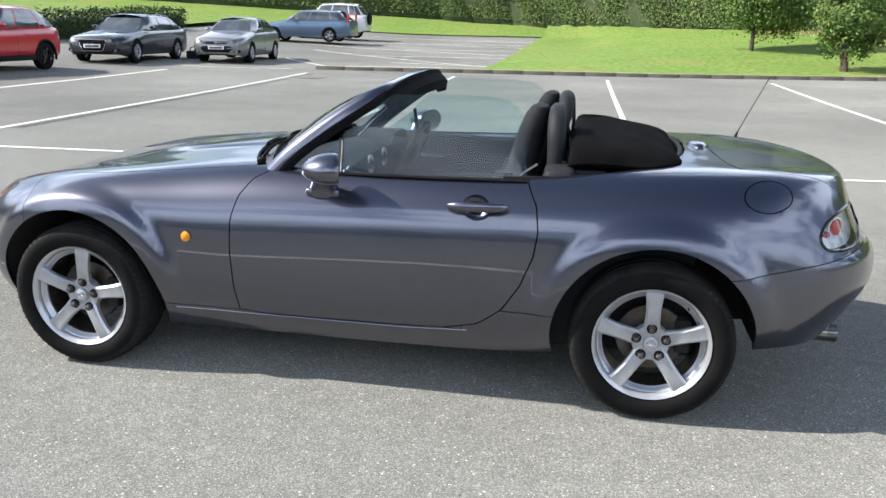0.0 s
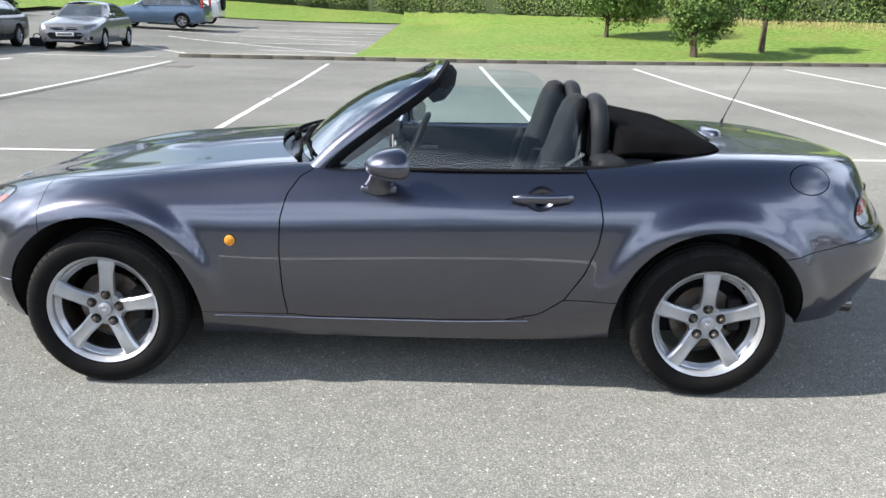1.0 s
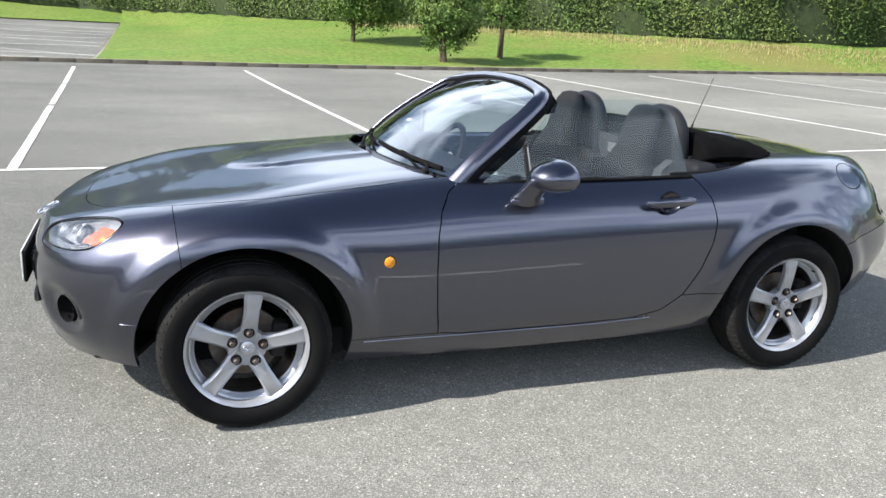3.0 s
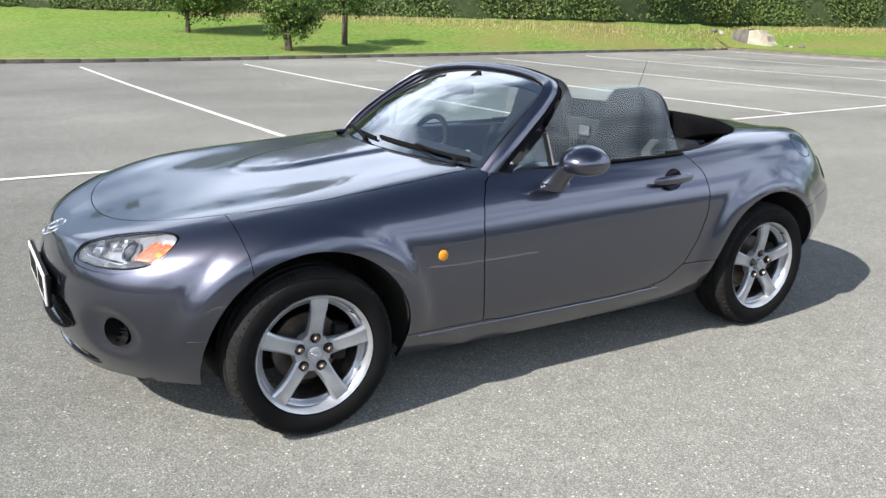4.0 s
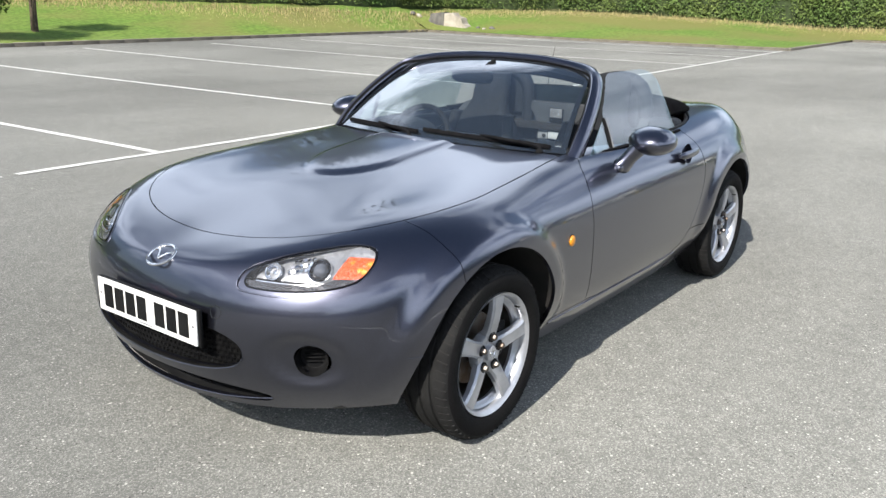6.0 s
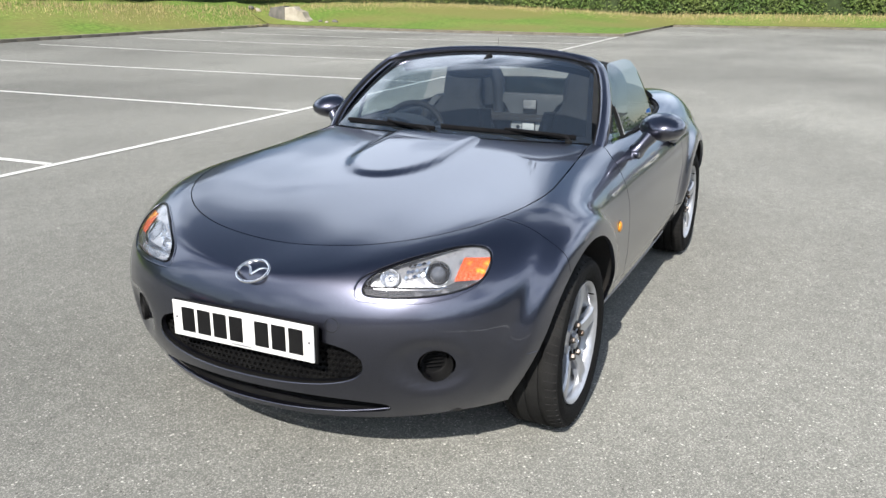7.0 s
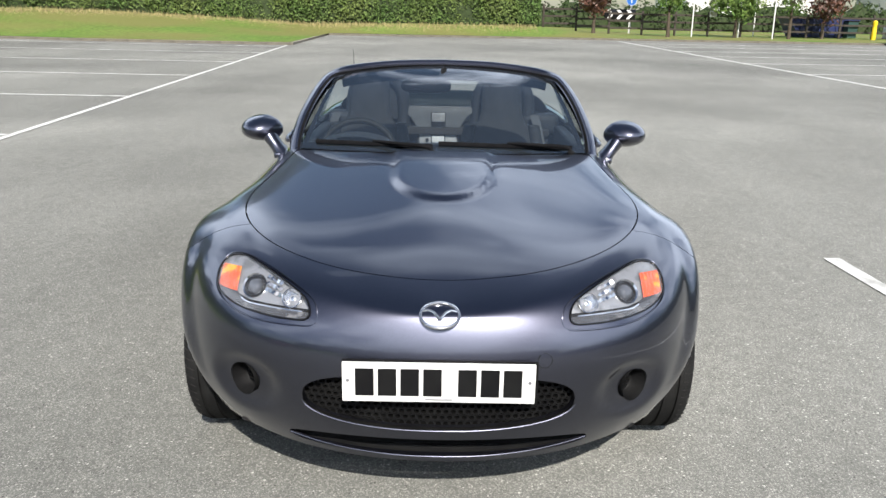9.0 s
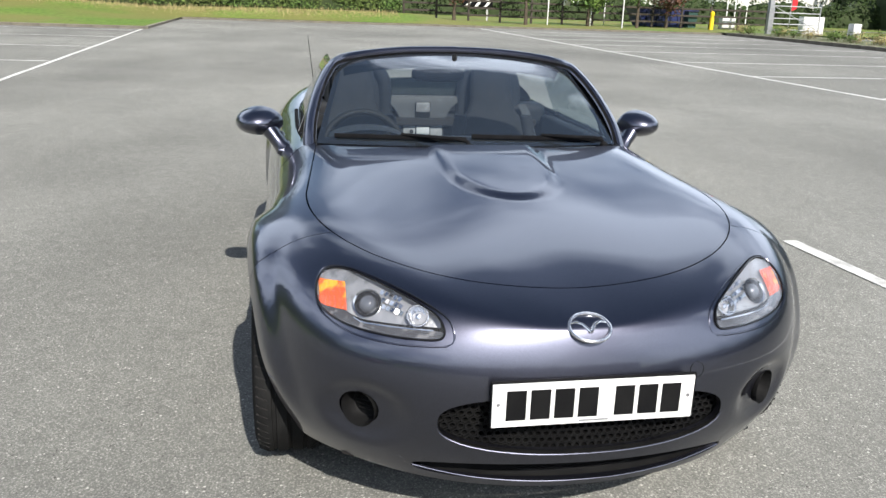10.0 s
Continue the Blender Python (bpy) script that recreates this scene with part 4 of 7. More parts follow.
for s in (-1, 1):
    recess = part("lamp_recess", panel(skin["lamp"], s, gap=0.0012, lip=0.002, push=-0.0045), M_PAINT, front_bumper, "painted step round the headlamp", angle=50)
    rim_pts = [Vector((lens_x(u, v), u * s, v)) for u, v in LENS]
    part("recess_edge", tube([(lens_x(u, v) + 0.0012, u * s, v) for u, v in LAMP], 0.0024, 6, closed=True), M_PAINT, recess)
    lens = part("headlamp", panel(skin["lens"], s, gap=0.002, lip=0.004, push=-0.001), M_LENS, car, "clear headlamp with an amber indicator")
    lens.visible_shadow = False
    lo_, hi_ = LENS_U.min() + 0.003, LENS_U.max() - 0.003
    strip = lambda u: min(lens_span(u)[1] - 0.003, max(lens_span(u)[0] + 0.004, .630 + 0.030 * fold((u - .55) / .08)))
    part("lamp_housing", loft([[p + Vector((d, 0, 0)) for p in rim_pts] for d in (0.003, 0.060)], caps=False), M_GLOSSBLACK, lens, "black lamp housing")
    part("reflector", lamp_sheet(s, lo_, hi_, strip, lambda u: lens_span(u)[1], lambda u, v: 0.044 - 0.018 * fold((u - .56) / .03) - 0.012 * fold((v - .695) / .02), 40, 8), M_REFL, lens, "bright silver reflector")
    part("lower_trim", lamp_sheet(s, lo_, hi_, lambda u: lens_span(u)[0], strip, lambda u, v: 0.012 + 0.5 * (v - lens_span(u)[0]), 40, 3), M_LAMPTRIM, lens, "black strip along the foot of the lamp")
    part("trim_line", tube([(lens_x(u, strip(u)) + 0.020, u * s, strip(u)) for u in np.linspace(.385, .575, 16)], 0.0028, 6), M_CHROME, lens)
    part("lamp_seal", tube([p + Vector((0.0025, 0, 0)) for p in rim_pts], 0.0030, 6, closed=True), M_GLOSSBLACK, lens, "thin black seal round the lamp")

    def facing_glass(u, v):
        gu, gv = (lens_x(u + .01, v) - lens_x(u - .01, v)) / .02, (lens_x(u, v + .01) - lens_x(u, v - .01)) / .02
        return Vector((0, 1, 0)).rotation_difference(Vector((-1, 0.55 * gu * s, 0.6 * gv)).normalized()).to_matrix().to_4x4()

    def set_in(nm, profile, u, v, back, material, label="", closed=False):
        bm = lathe(profile, 28, "y", closed=closed, caps=False)
        bmesh.ops.transform(bm, matrix=Matrix.Translation((lens_x(u, v) + back, u * s, v)) @ facing_glass(u, v), verts=bm.verts[:])
        return part(nm, bm, material, lens, label)
    set_in("main_beam", [(0.027, 0.010), (0.0255, 0.010), (0.022, 0.001), (0.015, -0.008), (0.007, -0.012), (0.007, 0.0), (0.0, 0.002)], .418, .652, 0.036, M_BOWL, "bright round main-beam bowl")
    set_in("bowl_rim", [(0.0265, 0.009), (0.0290, 0.011), (0.0290, 0.006)], .418, .652, 0.036, M_CHROME, closed=True)
    set_in("projector", [(0.024, 0.0), (0.022, 0.007), (0.015, 0.013), (0.007, 0.0155), (0.0, 0.016)], .538, .664, 0.038, M_PROJ, "dark round projector lens")
    set_in("projector_seat", [(0.033, 0.004), (0.029, 0.010), (0.024, 0.001), (0.024, -0.008), (0.033, -0.008)], .538, .664, 0.038, M_GLOSSBLACK, closed=True)
    set_in("projector_ring", [(0.033, 0.006), (0.0375, 0.009), (0.0375, -0.004), (0.033, -0.004)], .538, .664, 0.038, M_CHROME, "chrome ring", closed=True)
    # faceted reflector between the two round lights
    for k in range(5):
        for j in range(3):
            u, v = .458 + 0.0105 * k, .655 + 0.013 * j + 0.002 * k
            bm = box((0.0015, 0.0100, 0.0125), (0, 0, 0), 0.0004, 1, turn=Matrix.Rotation(radians(16 * math.sin(2.3 * k + 1.7 * j)), 4, "Z") @ Matrix.Rotation(radians(18 * math.cos(1.9 * k + 2.6 * j)), 4, "Y"))
            bmesh.ops.transform(bm, matrix=Matrix.Translation((lens_x(u, v) + 0.036, u * s, v)) @ facing_glass(u, v) @ Matrix.Rotation(radians(90), 4, "Z"), verts=bm.verts[:])
            part("facet", bm, M_BOWL, lens)
    ribs = lambda u, v: 0.012 + 0.0022 * abs(math.sin(math.pi * (u - .58) / 0.0125)) + 0.0015 * abs(math.sin(math.pi * v / 0.014))
    part("indicator", lamp_sheet(s, .592, .659, lambda u: max(lens_span(u)[0] + 0.003, .650), lambda u: min(lens_span(u)[1] - 0.004, .702 - 0.05 * (u - .60)), ribs, 36, 20), M_AMBER, lens, "ribbed orange indicator lens")
    # tail lamp
    tl = part("tail_lamp", panel(skin["tail"], s, gap=0.003, lip=0.004), M_LENS, car, "clear tail lamp with round red lights")
    tl.visible_shadow = False
    bm = bmesh.new()
    for pts in skin["tail"]:
        bm.faces.new([bm.verts.new((p.x - 0.020, (p.y - 0.026) * s, 0.735 + (p.z - 0.735) * 0.98)) for p in pts])
    bmesh.ops.remove_doubles(bm, verts=bm.verts[:], dist=2e-4)
    part("reflector", bm, M_TAILBACK, tl)
    near_ = lambda tx, tz: min((p for pts in skin["tail"] for p in pts), key=lambda p: (p.x - tx) ** 2 + (p.z - tz) ** 2)
    rim_ = []
    for u, v in TAIL:
        p = near_(u, v)
        rim_.append(Vector((p.x, p.y * s, p.z)))
    rim_ = [p for i, p in enumerate(rim_) if (p - rim_[i - 1]).length > 0.004]
    part("lamp_seal", tube(rim_, 0.006, 6, closed=True), M_GLOSSBLACK, tl, "black seal round the lamp")
    d = Vector((0.62, 0.78 * s, 0.05)).normalized()
    for (tx, tz, tr, mm, nm) in ((2.972, .730, .028, M_RED, "rear_light"), (2.928, .715, .012, M_RED, "rear_light"), (2.972, .730, .040, M_CHROME, "light_ring"), (2.99, .768, .014, M_TAILBACK, "reversing_light")):
        p = near_(tx, tz)
        bm = lathe([(tr, -0.02), (tr, 0.010), (tr * 0.7, 0.015), (0, 0.016)] if nm != "light_ring" else [(tr, -0.02), (tr, 0.008), (tr * 0.8, 0.008), (tr * 0.8, -0.02)], 24, "y", closed=nm == "light_ring")
        m = Matrix.Translation((p.x - 0.024 * d.x, (p.y - 0.024 * 0.78) * s, tz)) @ Vector((0, 1, 0)).rotation_difference(d).to_matrix().to_4x4()
        bmesh.ops.transform(bm, matrix=m, verts=bm.verts[:])
        part(nm, bm, mm, tl, "round red light" if mm is M_RED else "")
    # fog recess
    x0 = skin_x(.566, .407)
    n = Vector((-0.80, 0.60 * s, 0)).normalized()
    bm = lathe([(0.050, 0.006), (0.048, -0.006), (0.044, -0.040), (0.041, -0.043), (0.0, -0.045)], 32, "y", caps=False)
    m = Matrix.Translation((x0, .566 * s, .407)) @ Vector((0, 1, 0)).rotation_difference(n).to_matrix().to_4x4()
    bmesh.ops.transform(bm, matrix=m, verts=bm.verts[:])
    rec = part("fog_lamp_recess", bm, M_BLACK, front_bumper, "black round blanking recess")
    for k in range(4):
        bm = box((0.062 - 0.012 * abs(k - 1.5), 0.006, 0.003), (0.0, -0.036, -0.018 + 0.012 * k), 0.001, 1)
        bmesh.ops.transform(bm, matrix=m, verts=bm.verts[:])
        part("fin", bm, M_BLACK, rec)
    # side repeater on the wing
    bm = lathe([(0.0, 0.012), (0.012, 0.011), (0.019, 0.007), (0.021, 0.0), (0.021, -0.012)], 24, "y")
    bmesh.ops.transform(bm, matrix=Matrix.Translation((.503, .833 * s, .595)) @ Matrix.Diagonal((1, s, 1.05, 1)), verts=bm.verts[:])
    rep_ = part("side_indicator", bm, M_AMBER_SIDE, car, "round orange side indicator")
    part("indicator_seal", tube([(.503 + 0.0215 * math.cos(a), .834 * s, .595 + 0.0225 * math.sin(a)) for a in [2 * math.pi * k / 28 for k in range(28)]], 0.0024, 6, closed=True), M_BLACK, rep_)

for s in (-1, 1):
    run = []
    for k in range(7):
        x, z = -0.445 + 0.092 * k / 6, .412 - 0.004 * k / 6
        near = sorted(((p.x - x) ** 2 + (p.z - z) ** 2 + 1e-6, p.y) for pts in skin["bumper"] for p in pts)[:6]
        run.append((x, s * (sum(y / d for d, y in near) / sum(1 / d for d, y in near) + 0.0004), z))
    part("bumper_seam", tube(run, 0.0010, 5), M_PAINT, front_bumper, "thin seam at the wheel arch")

bm = bmesh.new()
for row in range(9):
    for i in range(-19, 20):
        yc, zc = (i + (row % 2) * 0.5) * 0.0205, 0.338 + row * 0.0178
        if ((abs(yc) / .385) ** 2.6 + (abs(zc - .412) / .082) ** 2.6) > 1.05:
            continue
        xg = -0.722 + 0.36 * yc * yc
        hexa = [(yc + 0.0118 * math.cos(radians(60 * k + 30)), zc + 0.0103 * math.sin(radians(60 * k + 30))) for k in range(6)]
        inn = [(yc + 0.0085 * math.cos(radians(60 * k + 30)), zc + 0.0072 * math.sin(radians(60 * k + 30))) for k in range(6)]
        o1 = [bm.verts.new((xg, *p)) for p in hexa]
        i1 = [bm.verts.new((xg, *p)) for p in inn]
        i2 = [bm.verts.new((xg + 0.02, *p)) for p in inn]
        for k in range(6):
            j = (k + 1) % 6
            bm.faces.new((o1[k], o1[j], i1[j], i1[k]))
            bm.faces.new((i1[k], i1[j], i2[j], i2[k]))
part("grille", bm, M_BLACK, front_bumper, "black honeycomb grille", smooth=False)
bm = loft([[(-0.752 + 0.36 * u * u + dx, u, v) for u, v in GRILLE] for dx in (-0.002, 0.075)], caps=False)
part("grille_surround", bm, M_BLACK, front_bumper)
part("grille_edge", tube([(-0.7545 + 0.36 * u * u, u, v) for u, v in oval(.383, .081, 60, 2.6, 0, .412) if v < .40], 0.0018, 6), M_PAINT, front_bumper, "bright rounded lower edge of the grille opening")
part("grille_back", box((0.01, 0.80, 0.2), (-0.60, 0, 0.40)), M_VOID, front_bumper)
part("lower_slot", loft([[(-0.690 + 0.43 * u * u + dx, u, 0.258 + (v - 0.258) * 1.15) for u, v in SLOT] for dx in (0.010, 0.07)]), M_BLACK, front_bumper, "black lower air slot")

lip = smooth_line([(skin_x(u, .258 - .033 * (1 - abs(u / .44) ** 3)) - 0.001, u, .258 - .033 * (1 - abs(u / .44) ** 3)) for u in (-.43, -.36, -.26, -.13, 0, .13, .26, .36, .43)], 6)
part("lip_edge", tube(lip, 0.0018, 6), M_PAINT, front_bumper, "bright rounded edge of the chin under the slot")

plate_z, plate_x = 0.482, -0.764
number_plate = part("number_plate", box((0.006, 0.52, 0.114), (plate_x, 0, plate_z), 0.002, 2), M_WHITE, front_bumper, "white number plate with black bars")
part("plate_holder", box((0.012, 0.530, 0.122), (plate_x + 0.010, -0.003, plate_z - 0.001), 0.004, 2), M_BLACK, front_bumper)
part("plate_bracket", box((0.03, 0.40, 0.06), (plate_x + 0.028, 0, plate_z - 0.005), 0.004, 2), M_BLACK, front_bumper)
for k, yy in enumerate((0.194, 0.133, 0.072, 0.011, -0.083, -0.144, -0.205)):
    part("bar", box((0.002, 0.050, 0.079), (plate_x - 0.0035, yy + 0.006, plate_z), 0.0006, 1), M_BLACK, number_plate)
part("bar", box((0.002, 0.075, 0.004), (plate_x - 0.0035, 0.0, plate_z - 0.049), 0.0006, 1), M_SILVER, number_plate)
for yy in (-0.245, 0.245):
    part("plate_screw", lathe([(0.0, -0.0052), (0.004, -0.0048), (0.005, -0.003)], 12, "x", (plate_x, yy, plate_z + 0.004), caps=False), M_SILVER, number_plate)
bm = bmesh.new()
ex = -0.690
tube([(ex - 0.001 + 0.040 * v, 0.053 * u, 0.647 + 0.022 * v) for u, v in oval(1, 1, 40)], 0.0046, 8, bm, closed=True)
for s in (-1, 1):
    tube([(ex - 0.001 + 1.8 * dv, u * s, 0.647 + dv) for u, dv in ((0.0, -0.007), (0.016, 0.005), (0.032, 0.009), (0.047, 0.007))], 0.0048, 8, bm, taper=0.8)
part("badge", bm, M_BADGE, front_bumper, "chrome oval badge with a plain winged shape")
part("tow_cap", tube([(skin_x(.29 + 0.020 * math.cos(a), .53 + 0.020 * math.sin(a)) - 0.0005, -0.29 - 0.020 * math.cos(a), .53 + 0.020 * math.sin(a)) for a in [2 * math.pi * k / 24 for k in range(24)]], 0.0013, 5, closed=True), M_TRIM, front_bumper, "round towing-eye cover seam")


# wheels
def wheel_parts(s):
    """One wheel about the origin, its outer face towards -y when s is -1."""
    w = thing("wheel", "", "")
    R, r0, hw = 0.303, 0.207, 0.1025
    prof = [(r0 + 0.004, -hw * 0.60), (r0 + 0.010, -hw * 0.84), (r0 + 0.016, -hw * 0.93), (r0 + 0.035, -hw * 1.0), (r0 + 0.055, -hw * 1.03), (R - 0.022, -hw * 0.96), (R - 0.008, -hw * 0.84), (R - 0.001, -hw * 0.62)]
    for gy in (-0.045, -0.0, 0.045):
        prof += [(R, gy - 0.007), (R - 0.007, gy - 0.005), (R - 0.007, gy + 0.005), (R, gy + 0.007)]
    prof += [(R - 0.001, hw * 0.62), (R - 0.010, hw * 0.86), (R - 0.03, hw), (r0, hw * 0.8)]
    bm = lathe([(r, y) for r, y in prof], 72, "y", closed=True)
    for f in bm.faces:
        c = f.calc_center_median()
        f.material_index = 1 if math.hypot(c.x, c.z) > R - 0.016 else 0
    t = part("tyre", bm, [M_RUBBER, M_TREAD], w, "black road tyre with its tread coloured greyer as if sunlit")
    bm = bmesh.new()
    for k in range(60):
        a = 2 * math.pi * k / 60
        for sgn in (-1, 1):
            box((0.0040, 0.036, 0.006), (0, 0, 0), 0, 1, None, bm)
            bm.verts.ensure_lookup_table()
            last = bm.verts[-8:]
            m = Matrix.Rotation(-a, 4, "Y") @ Matrix.Translation((0, sgn * 0.079, R - 0.0085)) @ Matrix.Rotation(-0.40 * sgn, 4, "X") @ Matrix.Rotation(0.22 * sgn, 4, "Z")
            bmesh.ops.transform(bm, matrix=m, verts=last)
    tagged(part("tread_pattern", bm, M_VOID, t, smooth=False), kind="stuff")
    part("rim", lathe([(0.178, -0.050), (0.186, -0.056), (0.189, -0.062), (0.197, -0.066), (0.200, -0.082), (0.209, -0.090), (0.215, -0.094), (0.2155, -0.084), (0.209, -0.076), (0.204, -0.05), (0.196, -0.040), (0.180, -0.038)], 72, "y", closed=True), M_ALLOY, w)
    part("barrel", lathe([(0.181, -0.040), (0.186, -0.04), (0.190, 0.0), (0.19, 0.09), (0.185, 0.09), (0.182, 0.0)], 48, "y", closed=True), M_STEEL, w, "dark inside of the rim")
    for k in range(5):
        a = 2 * math.pi * k / 5
        rows = []
        for r, half, y, th in ((0.030, 0.030, -0.066, 0.03), (0.060, 0.030, -0.070, 0.03), (0.085, 0.0275, -0.076, 0.028), (0.12, 0.0265, -0.082, 0.026), (0.16, 0.0285, -0.086, 0.024), (0.192, 0.0325, -0.086, 0.022), (0.208, 0.036, -0.082, 0.02)):
            rows.append([(-half, y + th, r), (-half, y + 0.007, r), (-half * 0.72, y, r), (-half * 0.35, y + 0.0015, r), (half * 0.35, y + 0.0015, r), (half * 0.72, y, r), (half, y + 0.007, r), (half, y + th, r)])
        bm = loft([[Matrix.Rotation(a, 3, "Y") @ Vector(p) for p in row] for row in rows])
        part("spoke", bm, M_ALLOY, w, angle=35)
    part("hub", lathe([(0.0, -0.064), (0.028, -0.064), (0.050, -0.066), (0.066, -0.066), (0.070, -0.058), (0.070, -0.03)], 40, "y"), M_ALLOY, w)
    cap = part("hub_cap", lathe([(0.0, -0.082), (0.018, -0.081), (0.026, -0.078), (0.0285, -0.070), (0.0285, -0.06)], 32, "y"), M_ALLOY, w, "silver wheel cap with a plain raised mark")
    part("cap_wing", tube([(-0.014, -0.0815, 0.003), (-0.007, -0.0825, 0.002), (0.0, -0.0825, -0.005), (0.007, -0.0825, 0.002), (0.014, -0.0815, 0.003)], 0.0018, 5), M_BADGE, cap)
    part("cap_mark", tube([(0.017 * math.cos(t), -0.0815, 0.013 * math.sin(t)) for t in [2 * math.pi * i / 20 for i in range(20)]], 0.0018, 5, closed=True), M_CHROME, cap)
    for k in range(5):
        a = 2 * math.pi * (k + 0.5) / 5 + math.pi / 5
        bm = lathe([(0.0, -0.090), (0.008, -0.089), (0.0118, -0.084), (0.0118, -0.06)], 6, "y", (0.057 * math.sin(a), 0, 0.057 * math.cos(a)))
        part("wheel_nut", bm, M_STEEL, w)
        # flat near-black ring on the hub, painting the shade of a sunken nut seat
        bm = lathe([(0.0195, -0.0665), (0.0195, -0.0715), (0.0125, -0.0715), (0.0125, -0.06)], 16, "y", (0.057 * math.sin(a), 0, 0.057 * math.cos(a)))
        part("nut_well", bm, M_VOID, w)
    part("brake_disc", lathe([(0.05, 0.0), (0.05, -0.02), (0.125, -0.02), (0.128, -0.012), (0.125, 0.0)], 40, "y", (0, 0.02, 0)), M_STEEL, w, "dull steel brake disc")
    part("caliper", box((0.055, 0.07, 0.13), (0.115, 0.0, 0.02), 0.012, 2), M_VOID, w)
    part("valve", lathe([(0.003, 0), (0.003, -0.02), (0, -0.022)], 8, "y", (0.12, -0.075, 0.148)), M_BLACK, w)
    return w


first = wheel_parts(-1)
rim_skin = [p for k in ("wing", "quarter", "bumper", "rear_bumper", "sill", "door") for pts in skin[k] for p in pts if p.y > 0.55 and min(math.hypot(p.x, p.z - 0.303), math.hypot(p.x - 2.33, p.z - 0.303)) < 0.40]
for key, (wx, wz) in WHEELS.items():
    for s in (-1, 1):
        m = Matrix.Translation((wx, 0.745 * s, wz + 0.003)) @ Matrix.Rotation(0 if s < 0 else math.pi, 4, "Z") @ Matrix.Rotation(radians(7 if key == "front" else 0), 4, "Y")
        o = first if (key, s) == ("front", -1) else copy_thing(first, m)
        o.matrix_basis = m
        o.parent = car
        lin = bmesh.new()
        arc = []
        for a in range(-12 if key == "front" else -2, 193, 6):
            ca, sa = math.cos(radians(a)), math.sin(radians(a))
            ex_, ez_ = wx + 0.372 * ca, 0.303 + 0.372 * sa
            yo = min((((p.x - ex_) ** 2 + (p.z - ez_) ** 2, p.y) for p in rim_skin))[1] - 0.012
            arc.append((wx + 0.378 * ca, 0.303 + 0.378 * sa, yo))
        loft([[(x, 0.42 * s, z) for x, z, yo in arc], [(x, yo * s, z) for x, z, yo in arc]], lin, ring=False)
        lin.faces.new([lin.verts.new((x, 0.42 * s, z)) for x, z, yo in arc])
        part("wheel_arch_liner", lin, M_VOID, car)
part("underbody", box((2.95, 1.30, 0.10), (1.18, 0, 0.245), 0.03, 2), M_VOID, car)
part("undertray", plate([(-0.655 + 0.42 * (u / 10) ** 2, u / 10) for u in range(-6, 7)] + [(-0.38, 0.66), (-0.30, 0.45), (-0.30, -0.45), (-0.38, -0.66)], 0.02, lambda a, b, t: (a, b, 0.212 + t + 0.04 * max(0, abs(b) - 0.3))), M_VOID, car)
part("engine_bay_floor", box((0.95, 0.8, 0.25), (-0.12, 0, 0.40), 0.05), M_VOID, car)
part("boot_floor", box((0.55, 0.9, 0.3), (2.72, 0, 0.45), 0.05), M_VOID, car)
for s in (-1, 1):
    part("splash_flap", box((0.012, 0.12, 0.035), (-0.385, 0.58 * s, 0.215), 0.004, 2), M_BLACK, car)
    part("exhaust_tip", lathe([(0.030, -0.14), (0.036, 0.02), (0.0375, 0.03), (0.034, 0.03), (0.031, 0.0), (0.028, -0.1)], 28, "x", (3.045, 0.40 * s, 0.255), closed=True), M_EXH, car, "dull chrome exhaust tip")

# windscreen frame and glass
M_WIPER = mat("soft_black_rubber", (0.006, 0.006, 0.007), 0.85, spec=0.08, col2=(0.010, 0.010, 0.011), scale=20)
FRAME = smooth_line([(.690, .648, .750), (.750, .656, .800), (.800, .662, .845), (.885, .656, .930), (1.005, .628, 1.024), (1.124, .584, 1.108), (1.198, .532, 1.159), (1.238, .430, 1.186), (1.265, .22, 1.208), (1.272, 0, 1.214)], 6)
path = [Vector((p.x, -p.y, p.z)) for p in FRAME] + [p for p in FRAME[::-1][1:]]
rows, seal = [], []
for i, p in enumerate(path):
    d = (path[min(i + 1, len(path) - 1)] - path[max(i - 1, 0)]).normalized()
    k = abs(p.y) / 0.69
    n = Vector((-0.50, 0.85 * math.copysign(max(0, min(1, (k - 0.45) / 0.35)), p.y), 0.80)).normalized()
    n = (n - d * n.dot(d)).normalized()
    a = d.cross(n).normalized()
    if a.dot(Vector((-0.6, -3.0 * p.y * max(0, k - 0.3), -0.4))) < 0:
        a = -a
    # a points forward and down towards the glass, n outwards
    half = 0.030 - 0.010 * max(0.0, min(1.0, (0.50 - abs(p.y)) / 0.12)) - 0.014 * max(0.0, min(1.0, (0.82 - p.z) / 0.05))
    rows.append([p - a * half * 0.97 - n * 0.034, p - a * half - n * 0.002, p - a * half * 0.86 + n * 0.002, p - a * half * 0.45 + n * 0.0105, p + n * 0.014, p + a * half * 0.45 + n * 0.0128, p + a * half * 0.90 + n * 0.0095, p + a * half * 1.0 + n * 0.000, p + a * half * 0.9 - n * 0.020, p - n * 0.026])
    seal.append([p - a * (half - 0.003) - n * 0.004, p - a * (half + 0.008) - n * 0.012, p - a * (half + 0.013) - n * 0.036, p - a * (half - 0.006) - n * 0.050, p - a * (half - 0.02) - n * 0.04])
frame_part = part("windscreen_frame", loft(rows), M_PAINT, car, "painted windscreen frame", angle=38)
cap_ = []
